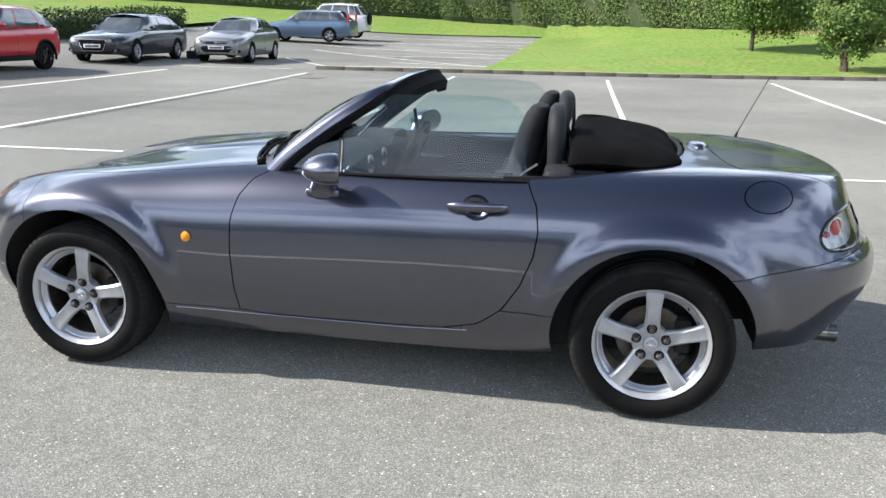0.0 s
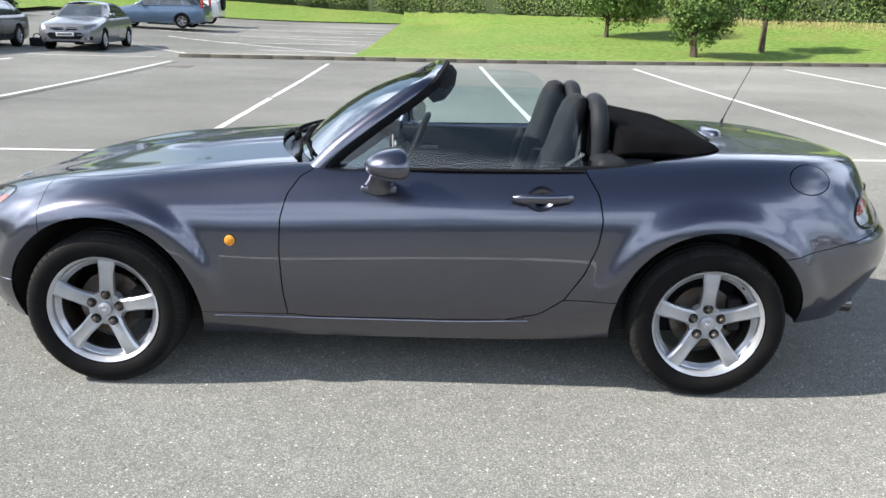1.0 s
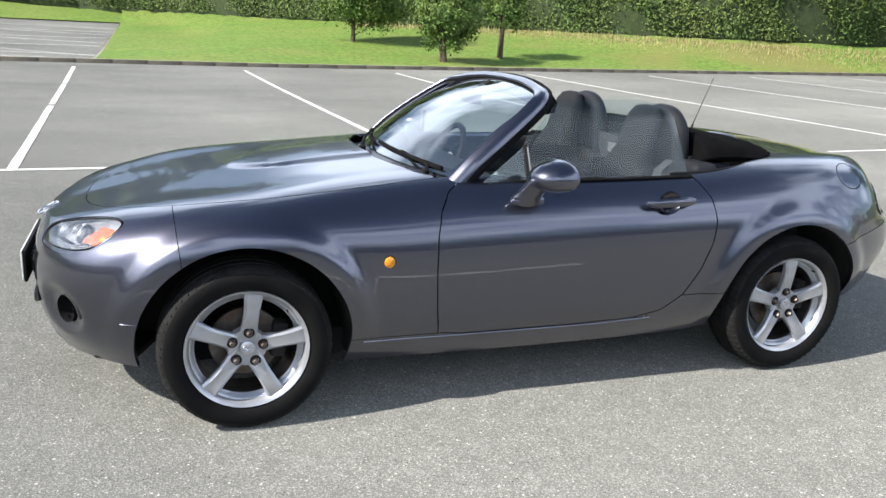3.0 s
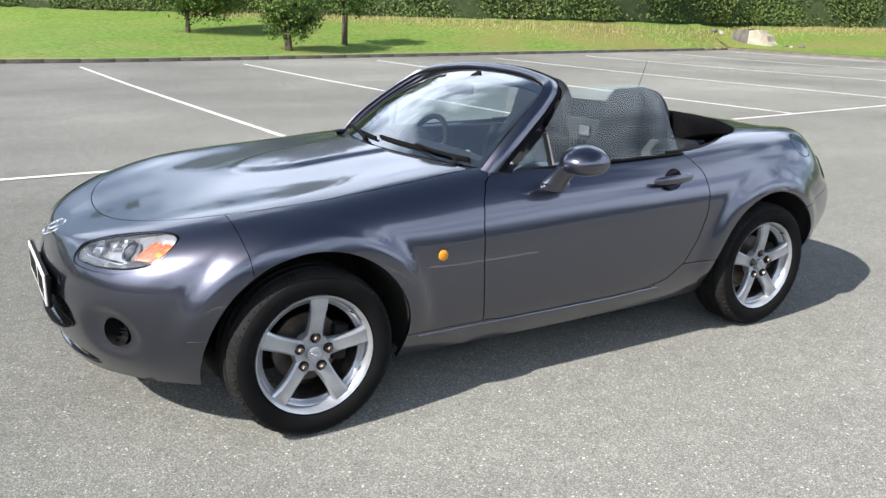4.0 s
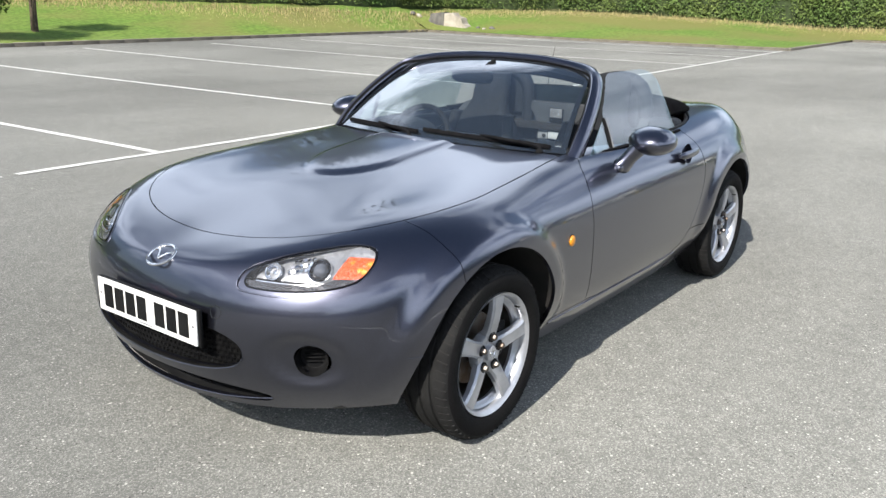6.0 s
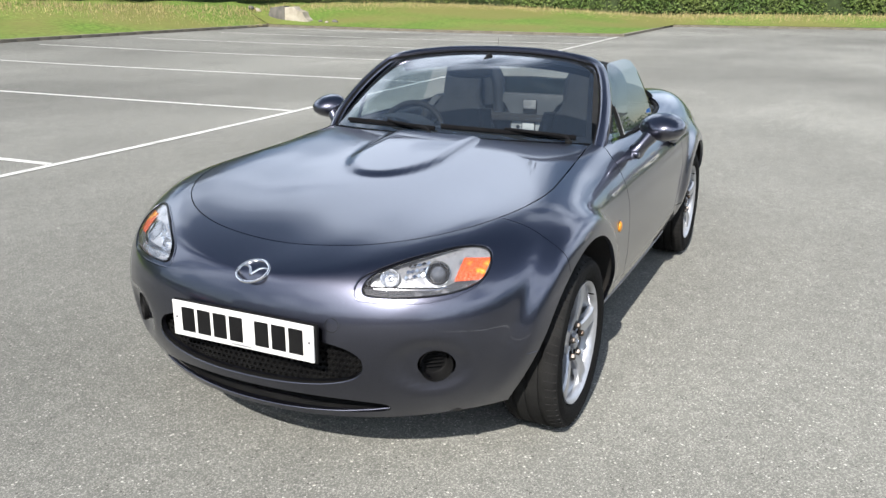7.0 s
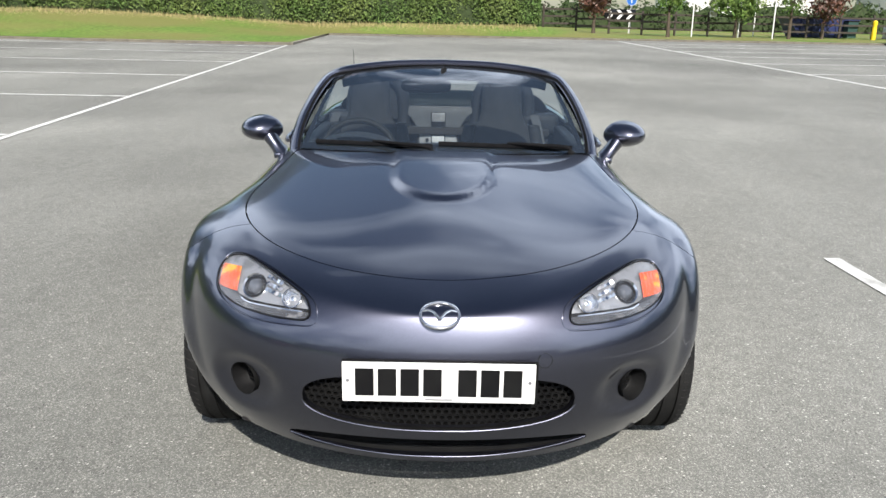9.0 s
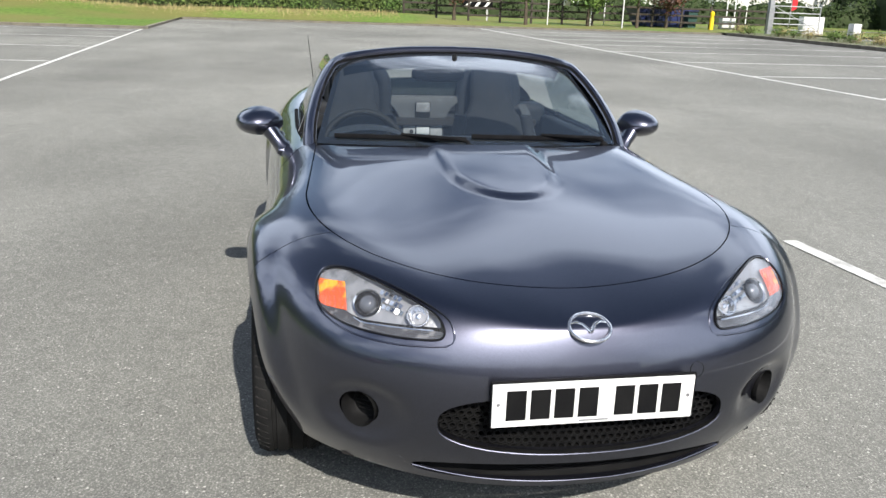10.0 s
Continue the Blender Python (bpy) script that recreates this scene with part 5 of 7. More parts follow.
for i, p in enumerate(path):
    if abs(p.y) < 0.53:
        r = rows[i]
        k = min(1.0, (0.535 - abs(p.y)) / 0.05)
        back = (r[1] - r[7]).normalized()
        up_ = (r[4] - r[9]).normalized()
        cap_.append([r[2] - up_ * 0.004, r[2] + back * 0.020 * k - up_ * 0.010, r[1] + back * 0.016 * k - up_ * 0.020, r[0] - up_ * 0.014 * k, r[9] - up_ * 0.008 * k, r[2] - up_ * 0.008])
part("header_seal", loft(cap_), M_WIPER, frame_part, "black header rail with hood latches")
strip = []
for i, p in enumerate(path):
    r = rows[i]
    out = (r[7] - r[4]).normalized() * 0.003
    strip.append([r[7] + out * 0.6, r[7].lerp(r[8], 0.6) + out, r[7].lerp(r[8], 0.6) - out, r[7] - out])
part("glass_seal", loft(strip), M_WIPER, frame_part, "black glazing seal")
part("rubber_seal", loft(seal), M_WIPER, frame_part, "black rubber seal")
part("inner_header", loft([[Vector((q.x + dx, q.y, q.z + dz)) for dx, dz in ((0.0, -0.02), (0.055, -0.010), (0.076, -0.035), (0.070, -0.075), (0.030, -0.085), (-0.005, -0.05))] for q in path if abs(q.y) < 0.50]), M_WIPER, frame_part, "thick black header trim with folded visors")


def screen_point(u, v, lift=0.0):
    """u across from -1 to 1, v from the foot to the header."""
    foot = Vector((0.655 + 0.140 * u * u, 0.628 * u, 0.872 - 0.010 * u * u))
    head = Vector((1.249 - 0.045 * u * u, 0.514 * u, 1.198 - 0.045 * u * u))
    p = foot.lerp(head, v)
    return p + Vector((-0.5, 0, 0.85)) * ((0.015 + 0.038 * (1 - u * u)) * math.sin(math.pi * v) + lift)


def screen_patch(u0, u1, v0, v1, lift, nu=24, nv=12):
    bm = bmesh.new()
    g = [[bm.verts.new(screen_point(u0 + (u1 - u0) * i / nu, v0 + (v1 - v0) * j / nv, lift)) for j in range(nv + 1)] for i in range(nu + 1)]
    for i in range(nu):
        for j in range(nv):
            bm.faces.new((g[i][j], g[i + 1][j], g[i + 1][j + 1], g[i][j + 1]))
    return bm


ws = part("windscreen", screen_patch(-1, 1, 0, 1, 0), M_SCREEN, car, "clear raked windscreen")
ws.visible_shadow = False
bm = screen_patch(-1, 1, 0.0, 0.07, -0.003, 24, 2)
for a in ((-1, -0.962, 0.06, 0.98), (0.962, 1, 0.06, 0.98)):
    merge(bm, screen_patch(*a, -0.003, 2, 12))
merge(bm, screen_patch(-1, 1, 0.90, 1.0, -0.003, 24, 2))
part("black_border", bm, M_GLOSSBLACK, ws)
# scuttle panel behind the bonnet
bm = bmesh.new()
prev = None
for i in range(33):
    u = -1 + 2 * i / 32
    y = 0.63 * u
    xb = 0.575 + 0.155 * (y / 0.62) ** 2
    row = [Vector((xb + 0.002, y, 0.862 - 0.045 * u * u)), Vector((xb + 0.03, y, 0.850 - 0.03 * u * u)), screen_point(u * 0.99, 0.02, -0.012), screen_point(u * 0.99, 0.08, -0.02)]
    row = [bm.verts.new(p) for p in row]
    if prev:
        for k in range(3):
            bm.faces.new((prev[k], row[k], row[k + 1], prev[k + 1]))
    prev = row
part("scuttle_panel", bm, M_SCUTTLE, car, "black plastic scuttle under the wipers")
for y0, y1 in ((0.02, -0.565), (0.56, 0.045)):
    us0, us1 = y0 / 0.625, y1 / 0.625
    blade = [screen_point(us0 + (us1 - us0) * i / 8, 0.062 - 0.022 * i / 8, 0.010) for i in range(9)]
    w = part("wiper", tube(blade, 0.0058, 6, flat=1.7), M_WIPER, car, "black wiper blade and arm")
    mid = blade[4]
    pivot = screen_point(us1 * 0.97, 0.0, 0.0) + Vector((-0.045, 0, 0.0))
    part("wiper_arm", tube(smooth_line([pivot, pivot + Vector((0.01, 0.02, 0.030)), mid.lerp(pivot, 0.45) + Vector((-0.006, 0, 0.022)), mid + Vector((0, 0, 0.012))], 5), 0.0095, 8, taper=0.6), M_WIPER, w)
    part("pivot_cap", lathe([(0.016, -0.02), (0.016, 0.012), (0.010, 0.018), (0, 0.02)], 16, "z", pivot), M_BLACK, w)


def glass_y(z):
    return 0.694 - 0.098 * ((z - 0.84) / 0.3) - 0.035 * ((z - 0.84) / 0.3) ** 2


for s in (-1, 1):
    d = doors[s]
    bm = bmesh.new()
    cols = []
    for i in range(25):
        x = 1.10 + (1.835 - 1.10) * i / 24
        top = np.interp(x, [1.10, 1.215, 1.265, 1.33, 1.65, 1.74, 1.797, 1.822, 1.835], [1.0, 1.102, 1.152, 1.160, 1.162, 1.150, 1.115, 1.05, .86])
        cols.append([bm.verts.new((x, s * glass_y(.835 + (top - .835) * j / 8), .835 + (top - .835) * j / 8)) for j in range(9)])
    for a, b in zip(cols, cols[1:]):
        for j in range(8):
            bm.faces.new((a[j], b[j], b[j + 1], a[j + 1]))
    sg = part("door_window", bm, M_SIDEGLASS, d, "raised clear door glass")
    sg.visible_shadow = False
    tri_ = [(0.905, .850), (1.095, .846), (1.09, .978)]
    bm = plate(tri_, 0.004, lambda u, v, t: (u, s * (glass_y(v) - t), v))
    qg = part("quarter_window", bm, M_SIDEGLASS, d)
    qg.visible_shadow = False
    part("window_bar", tube([(1.100, s * glass_y(.84), .838), (1.098, s * glass_y(.92), .92), (1.095, s * glass_y(.985), .985)], 0.009, 6), M_BLACK, d)
    # silver rod added before the black bar to paint its sunlit edge
    part("bar_trim", tube([(1.106, s * (glass_y(.86) + 0.008), .862), (1.104, s * (glass_y(.92) + 0.008), .92), (1.101, s * (glass_y(.98) + 0.008), .98)], 0.0032, 6), M_SILVER, d, "sunlit edge of the glass guide, painted as a silver line")
    part("waist_seal", tube([(x, s * y, z) for x, y, z in ((.93, .672, .850), (1.1, .690, .853), (1.3, .700, .856), (1.5, .702, .858), (1.84, .702, .863))], 0.010, 6, flat=0.7), M_WIPER, d, "black waist seal")
    # handle
    hx, hz, hy = 1.665, .780, .815
    cup = part("handle_cup", lathe([(0.052, 0.004), (0.046, -0.004), (0.03, -0.018), (0, -0.024)], 28, "y", (0, 0, 0), caps=False), M_PAINT, d)
    cup.matrix_local = Matrix.Translation((hx, (hy + 0.007) * s, hz)) @ Matrix.Diagonal((1, s, 0.9, 1)) @ Matrix.Rotation(radians(10), 4, "X")
    rows = []
    for t in np.linspace(-1, 1, 15):
        h = 0.0185 * max(0.25, 1 - abs(t) ** 6) ** 0.5
        x = hx + 0.006 + 0.112 * t
        yy = hy + 0.028 - 0.012 * t * t - 0.006 * abs(t) ** 8
        rows.append([(x, s * (yy + 0.012 * math.cos(a) * (1 if abs(t) < 0.95 else 0.6)), hz + 0.003 + h * math.sin(a) + 0.003 * t) for a in [2 * math.pi * k / 12 for k in range(12)]])
    part("door_handle", loft(rows), M_PAINT, d, "painted pull handle")
    part("lock", lathe([(0.011, 0), (0.011, 0.003), (0.008, 0.004), (0, 0.004)], 16, "y", (hx + 0.085, 0, 0)), M_PAINT, d).matrix_local = Matrix.Translation((0, (hy + 0.028) * s, hz + 0.004)) @ Matrix.Diagonal((1, s, 1, 1))
    # mirror
    mx, my, mz = 1.10, .865, .902
    rows = []
    for u in (0.03, 0.10, 0.2, 0.32, 0.45, 0.6, 0.75, 0.9, 1.0, 1.06):
        c = max(0.0, 1 - abs(1 - min(u, 1.0)) ** 2.0) ** 0.55 * (1.0 if u <= 1 else 0.955)
        x = mx - 0.088 + 0.128 * u
        rows.append([(x, s * (my + 0.006 + 0.103 * c * math.cos(a)), mz - 0.004 * (1 - u) + 0.061 * c * math.sin(a) * (1.05 if math.sin(a) > 0 else 0.97)) for a in [2 * math.pi * k / 28 for k in range(28)]])
    mir = part("door_mirror", loft(rows), M_PAINT, d, "rounded painted door mirror")
    part("mirror_glass", loft([[(mx + 0.046, s * (my + 0.006 + 0.078 * k * math.cos(a)), mz + 0.047 * k * math.sin(a)) for a in [2 * math.pi * j / 28 for j in range(28)]] for k in (1.0, 0.02)], caps=False), M_MIRROR, mir)
    part("mirror_rim", tube([(mx + 0.044, s * (my + 0.006 + 0.081 * math.cos(a)), mz + 0.050 * math.sin(a)) for a in [2 * math.pi * j / 32 for j in range(32)]], 0.004, 6, closed=True), M_BLACK, mir)
    rows = []
    for t, hw, hd in ((0, 0.064, 0.038), (0.2, 0.054, 0.033), (0.5, 0.049, 0.031), (1.0, 0.050, 0.038)):
        c = Vector((1.058, .764, .798)).lerp(Vector((1.085, .825, .882)), t)
        rows.append([(c.x + hw * math.cos(a), s * (c.y - hd * math.sin(a) * 0.72), c.z + hd * math.sin(a) * 0.69) for a in [2 * math.pi * k / 16 for k in range(16)]])
    part("mirror_stalk", loft(rows), M_PAINT, mir)
    part("mirror_foot", box((0.135, 0.045, 0.030), (1.058, s * 0.766, 0.793), 0.013, 3), M_PAINT, mir)
    swing = Matrix.Translation((mx, my * s, 0)) @ Matrix.Rotation(radians(-20 * s), 4, "Z") @ Matrix.Translation((-mx, -my * s, 0))
    for o_ in (mir, *mir.children):
        if not o_.name.startswith(("mirror_stalk", "mirror_foot")):
            o_.data.transform(swing)
    # inner door skin
    part("door_trim", box((1.0, 0.06, 0.50), (1.34, s * 0.652, 0.60), 0.02, 3), M_TRIM, d, "dark moulded door trim")
    part("arm_rest", box((0.55, 0.06, 0.05), (1.42, s * 0.595, 0.63), 0.02, 3), M_TRIM, d)
    part("door_pull", box((0.12, 0.012, 0.02), (1.20, s * 0.61, 0.74), 0.005, 2), M_SILVER, d)

# cabin
part("cabin_floor", box((1.75, 1.24, 0.06), (1.55, 0, 0.27), 0.02), M_VOID, car)
for s in (-1, 1):
    part("cabin_side", box((0.75, 0.05, 0.62), (2.10, s * 0.655, 0.53), 0.02), M_TRIM, car)
dash = bmesh.new()
prof = [(0.74, .865), (0.87, .888), (0.98, .885), (1.05, .860), (1.07, .82), (1.04, .74), (1.01, .60), (0.88, .50), (0.72, .60)]
loft([[(x + 0.03 * abs(yy) ** 2, yy, z - 0.025 * (yy / 0.6) ** 2 - 0.02) for x, z in prof] for yy in np.linspace(-0.62, 0.62, 15)], dash)
dash_ob = part("dashboard", dash, M_TRIM, car, "black curved dashboard")
part("instrument_hood", loft([[(0.90 + dx, 0.405 + 0.17 * math.cos(a), 0.838 + 0.062 * math.sin(a)) for a in [math.pi * k / 12 for k in range(13)]] for dx in (0.0, 0.09, 0.17)], ring=False), M_TRIM, dash_ob)
for yy in (-0.45, -0.12, 0.12):
    part("air_vent", lathe([(0.04, 0), (0.045, 0.01), (0.035, 0.012), (0.03, 0.004), (0, 0.004)], 20, "x", (1.055, yy, .80)), M_SILVER, dash_ob)
sw = bmesh.new()
tilt = Matrix.Translation((1.135, 0.41, 0.768)) @ Matrix.Rotation(radians(-66), 4, "Y")
tube([tilt @ Vector((0.183 * math.cos(a), 0.183 * math.sin(a), 0)) for a in [2 * math.pi * k / 40 for k in range(40)]], 0.0155, 10, sw, closed=True)
swo = part("steering_wheel", sw, M_BLACK, car, "black leather three-spoke steering wheel")
hub = lathe([(0.065, -0.03), (0.07, 0.0), (0.05, 0.022), (0, 0.026)], 24, "z")
bmesh.ops.transform(hub, matrix=tilt, verts=hub.verts[:])
part("wheel_hub", hub, M_BLACK, swo)
for a in (0.0, 2.2, -2.2):
    part("spoke", tube([tilt @ Vector((0.05 * math.cos(a + math.pi), 0.05 * math.sin(a + math.pi), 0)), tilt @ Vector((0.175 * math.cos(a + math.pi), 0.175 * math.sin(a + math.pi), 0))], 0.018, 8, flat=0.4), M_BLACK, swo)
part("steering_column", tube([(0.90, 0.41, 0.67), (1.12, 0.41, 0.762)], 0.04, 12), M_BLACK, car)
part("centre_tunnel", box((0.95, 0.2, 0.26), (1.45, 0.0, 0.42), 0.05, 3), M_TRIM, car)

for s in (-1, 1):
    yc = 0.365 * s + 0.045
    seat = part("seat", box((0.52, 0.48, 0.15), (1.48, yc, 0.42), 0.05, 4), M_FABRIC, car, "black fabric bucket seat with built-in headrest")
    rows = []
    for z, x, w, t in ((.42, 1.70, .215, .075), (.52, 1.715, .230, .085), (.65, 1.735, .232, .085), (.76, 1.760, .215, .075), (.83, 1.775, .172, .068), (.875, 1.786, .128, .064), (.93, 1.798, .112, .062), (1.02, 1.822, .110, .058), (1.08, 1.838, .104, .050), (1.112, 1.846, .082, .034), (1.122, 1.849, .040, .012)):
        rows.append([(x + t * math.copysign(abs(math.cos(a)) ** 0.8, math.cos(a)) - (0.03 * (abs(math.sin(a)) ** 3) if z < 0.9 and math.cos(a) < 0.3 else 0), yc + w * math.copysign(abs(math.sin(a)) ** 0.75, math.sin(a)), z) for a in [2 * math.pi * k / 28 for k in range(28)]])
    part("backrest", loft(rows), M_FABRIC, seat)
    for b in (-1, 1):
        part("bolster", loft([[(1.69 + dx - 0.055 + 0.035 * math.cos(a), yc + b * (0.195 + 0.035 * math.sin(a)) * ww, z) for a in [2 * math.pi * k / 12 for k in range(12)]] for z, dx, ww in ((.46, 0.0, 1), (.60, 0.025, 1.02), (.75, 0.055, 1.0), (.86, 0.09, 0.9))]), M_FABRIC, seat)
    part("belt", tube([(1.86, yc + s * 0.19, .90), (1.80, yc + s * 0.20, .86), (1.72, yc + s * 0.235, .70), (1.62, yc + s * 0.25, .50)], 0.024, 6, flat=0.12), mat("belt_webbing", (0.035, 0.037, 0.040), 0.8) if s < 0 else bpy.data.materials["belt_webbing"], seat, "grey seat belt")
    # roll hoop
    hy = 0.355 * s + 0.02
    pts = [(1.935, hy - 0.145, .80), (1.93, hy - 0.143, .95), (1.926, hy - 0.126, 1.03), (1.924, hy - 0.078, 1.078), (1.923, hy, 1.092), (1.924, hy + 0.078, 1.078), (1.926, hy + 0.126, 1.03), (1.93, hy + 0.143, .95), (1.935, hy + 0.145, .80)]
    hp = part("roll_hoop", tube(smooth_line(pts, 4), 0.037, 12, flat=1.0), M_TRIM, car, "dark padded roll hoop")
    part("hoop_pad", plate([(-0.13, .86), (0.13, .86), (0.13, 1.00), (0.10, 1.055), (0.05, 1.08), (-0.05, 1.08), (-0.10, 1.055), (-0.13, 1.00)], 0.03, lambda u, v, t: (1.917 + t, hy + u, v), bev=0.006), M_TRIM, hp, "grey padding inside the hoop")
    part("hoop_cover", box((0.13, 0.22, 0.12), (1.955, s * 0.55, 0.845), 0.045, 4), M_TRIM, car, "black moulded rear corner trim")
part("bulkhead", box((0.05, 1.22, 0.62), (1.975, 0, 0.58), 0.02), M_TRIM, car, "dark rear bulkhead")
M_GREY = mat("grey_trim", (0.040, 0.043, 0.047), 0.5, col2=(0.028, 0.030, 0.033), scale=12, bump=0.1, bscale=500)
console = part("rear_console", plate([(-0.112, .56), (0.112, .56), (0.112, .800), (0.125, .835), (0.155, .880), (0.215, .915), (0.215, .930), (-0.215, .930), (-0.215, .915), (-0.155, .880), (-0.125, .835), (-0.112, .800)], 0.04, lambda u, v, t: (1.875 + t + 0.10 * (v - .56), u + 0.03, v), bev=0.006), M_GREY, car, "dark grey console between the seats")
part("cubby_panel", box((0.010, 0.212, 0.125), (1.889, 0.03, .735), 0.006, 2), M_SILVER, console, "silver lower panel")
part("cubby_lid", box((0.014, 0.082, 0.084), (1.899, 0.03, .861), 0.006, 2), M_BLACK, console, "dark lid with a grey face")
part("lid_face", box((0.012, 0.076, 0.050), (1.894, 0.03, .876), 0.005, 2), M_SILVER, console)
part("cubby_lid", box((0.008, 0.072, 0.046), (1.880, 0.03, .752), 0.004, 2), mat("pale_lid", (0.38, 0.39, 0.40), 0.4), console, "pale silver lid")
part("cubby_gap", box((0.006, 0.082, 0.056), (1.883, 0.03, .752), 0.005, 2), M_BLACK, console)
part("lock", lathe([(0.010, 0), (0.010, -0.006), (0.004, -0.006), (0.004, 0)], 14, "x", (1.881, 0.092, .748), closed=True), M_BLACK, console)
for zz in (.920, .932):
    part("shelf_trim", tube([(1.925, -0.22, zz), (1.915, 0.03, zz), (1.925, 0.28, zz)], 0.004, 6), M_GREY, console)
part("parcel_shelf", box((0.20, 1.16, 0.05), (2.03, 0, .87), 0.015, 3), M_TRIM, car)
part("shelf_rail", tube([(1.965, -0.52, .905), (1.955, 0, .915), (1.965, 0.52, .905)], 0.012, 8), M_TRIM, car)
wd = part("wind_deflector", plate([(-0.2, .90), (0.2, .90), (0.2, 1.02), (-0.2, 1.02)], 0.006, lambda u, v, t: (1.955 + t, u, v)), M_SIDEGLASS, car)
wd.visible_shadow = False
# folded hood
rows = []
for x, w, zt, zb in ((1.978, .575, 1.000, .905), (1.983, .590, 1.014, .905), (1.995, .598, 1.020, .905), (2.05, .602, 1.016, .905), (2.12, .602, 1.008, .905), (2.19, .598, .999, .905), (2.26, .588, .988, .905), (2.32, .568, .976, .905), (2.365, .540, .963, .905), (2.395, .505, .950, .905), (2.413, .46, .934, .89), (2.422, .42, .915, .895)):
    ring = []
    for k in range(41):
        u = -1 + 2 * k / 40
        v = math.sin(u * math.pi / 2)
        crease = 0.004 * math.sin(v * 7 + x * 22) + 0.003 * noise.noise((x * 9, v * 4, 1.0))
        ring.append((x + 0.010 * abs(v) ** 3, w * v, zt - (zt - zb - 0.03) * abs(v) ** 12 - 0.012 * v * v + crease))
    for k in range(41):
        u = 1 - 2 * k / 40
        ring.append((x, w * 0.97 * math.sin(u * math.pi / 2), zb))
    rows.append(ring)
hood = part("folded_hood", loft(rows), M_HOOD, car, "black canvas hood folded behind the seats", angle=80)
part("hood_gasket", tube([Vector((1.75 + 0.685 * math.copysign(abs(math.cos(a)) ** (2 / 2.8), math.cos(a)), 0.676 * math.copysign(abs(math.sin(a)) ** (2 / 2.8), math.sin(a)), .868 + 0.06 * max(0, math.cos(a)) ** 1.5)) for a in np.linspace(-math.pi / 2, math.pi / 2, 41)], 0.011, 8), M_BLACK, hood)
part("hood_well", box((0.60, 1.20, 0.04), (2.16, 0, .80), 0.01), M_VOID, car)
# rear-view mirror, aerial
rv = part("rear_view_mirror", loft([[(1.135 + dx, 0.085 + 0.118 * k * c[0], 1.112 + 0.034 * k * c[1]) for c in oval(1, 1, 28, 3.0)] for dx, k in ((-0.02, 0.55), (-0.012, 0.9), (0.0, 1.0), (0.010, 1.0), (0.014, 0.94))]), M_BLACK, car, "black interior mirror")
part("mirror_stem", tube([(1.12, 0.03, 1.119), (1.16, 0.01, 1.165), (1.20, 0.0, 1.188)], 0.012, 8), M_BLACK, rv)
part("mirror_face", box((0.003, 0.21, 0.055), (1.151, 0.085, 1.112), 0.001, 1), M_MIRROR, rv)
ae = part("aerial", tube([(2.752, 0.585, .885), (2.768, 0.59, .93)], 0.010, 10, taper=0.6), M_BLACK, car, "thin black whip aerial")
part("aerial_rod", tube([(2.766, 0.59, .925), (2.81, 0.60, 1.02), (2.897, 0.62, 1.20)], 0.0028, 6, taper=0.5), M_BLACK, ae)
part("aerial_foot", lathe([(0.026, -0.01), (0.024, 0.006), (0.012, 0.014), (0, 0.015)], 20, "z", (2.752, 0.585, .878)), M_BLACK, ae)
part("deck_brake_light", loft([[(2.515 + 0.045 * k * math.cos(a), 0.12 * k * math.sin(a), .932 + h) for a in [2 * math.pi * j / 24 for j in range(24)]] for k, h in ((1, 0.0), (0.93, 0.012), (0.75, 0.020), (0.4, 0.024))]), M_PAINT, car)
part("key_tag", box((0.004, 0.018, 0.03), (1.757, -0.555, .745), 0.001, 1), M_WHITE, car)

for s in (-1, 1):
    part("washer_nozzle", box((0.030, 0.016, 0.012), (0.578, 0.165 * s, 0.879), 0.005, 3), M_BLACK, car, "black washer nozzle")


# ---- hedges, trees and grass ----
def leaf_cloud(name, pts, nrm, size, material, parent=None, seed=1):
    """Many small leaf blades, two triangles each, at points with rough outward directions."""
    rng = np.random.default_rng(seed)
    n = len(pts)
    d = nrm + rng.normal(0, 0.75, (n, 3))
    d /= np.linalg.norm(d, axis=1)[:, None] + 1e-9
    a = np.cross(d, rng.normal(0, 1, (n, 3)))
    a /= np.linalg.norm(a, axis=1)[:, None] + 1e-9
    b = np.cross(d, a)
    s = size * rng.uniform(0.6, 1.35, (n, 1))
    v = np.stack([pts - a * s, pts - b * s * 0.42 + d * s * 0.12, pts + a * s, pts + b * s * 0.42 + d * s * 0.12], axis=1).reshape(-1, 3)
    me = bpy.data.meshes.new(name)
    me.vertices.add(4 * n)
    me.vertices.foreach_set("co", v.astype(np.float32).ravel())
    me.loops.add(4 * n)
    me.loops.foreach_set("vertex_index", np.arange(4 * n, dtype=np.int32))
    me.polygons.add(n)
    me.polygons.foreach_set("loop_start", np.arange(0, 4 * n, 4, dtype=np.int32))
    me.update(calc_edges=True)
    me.materials.append(material)
    ob = new(name, me)
    if parent:
        ob.parent = parent
    return ob


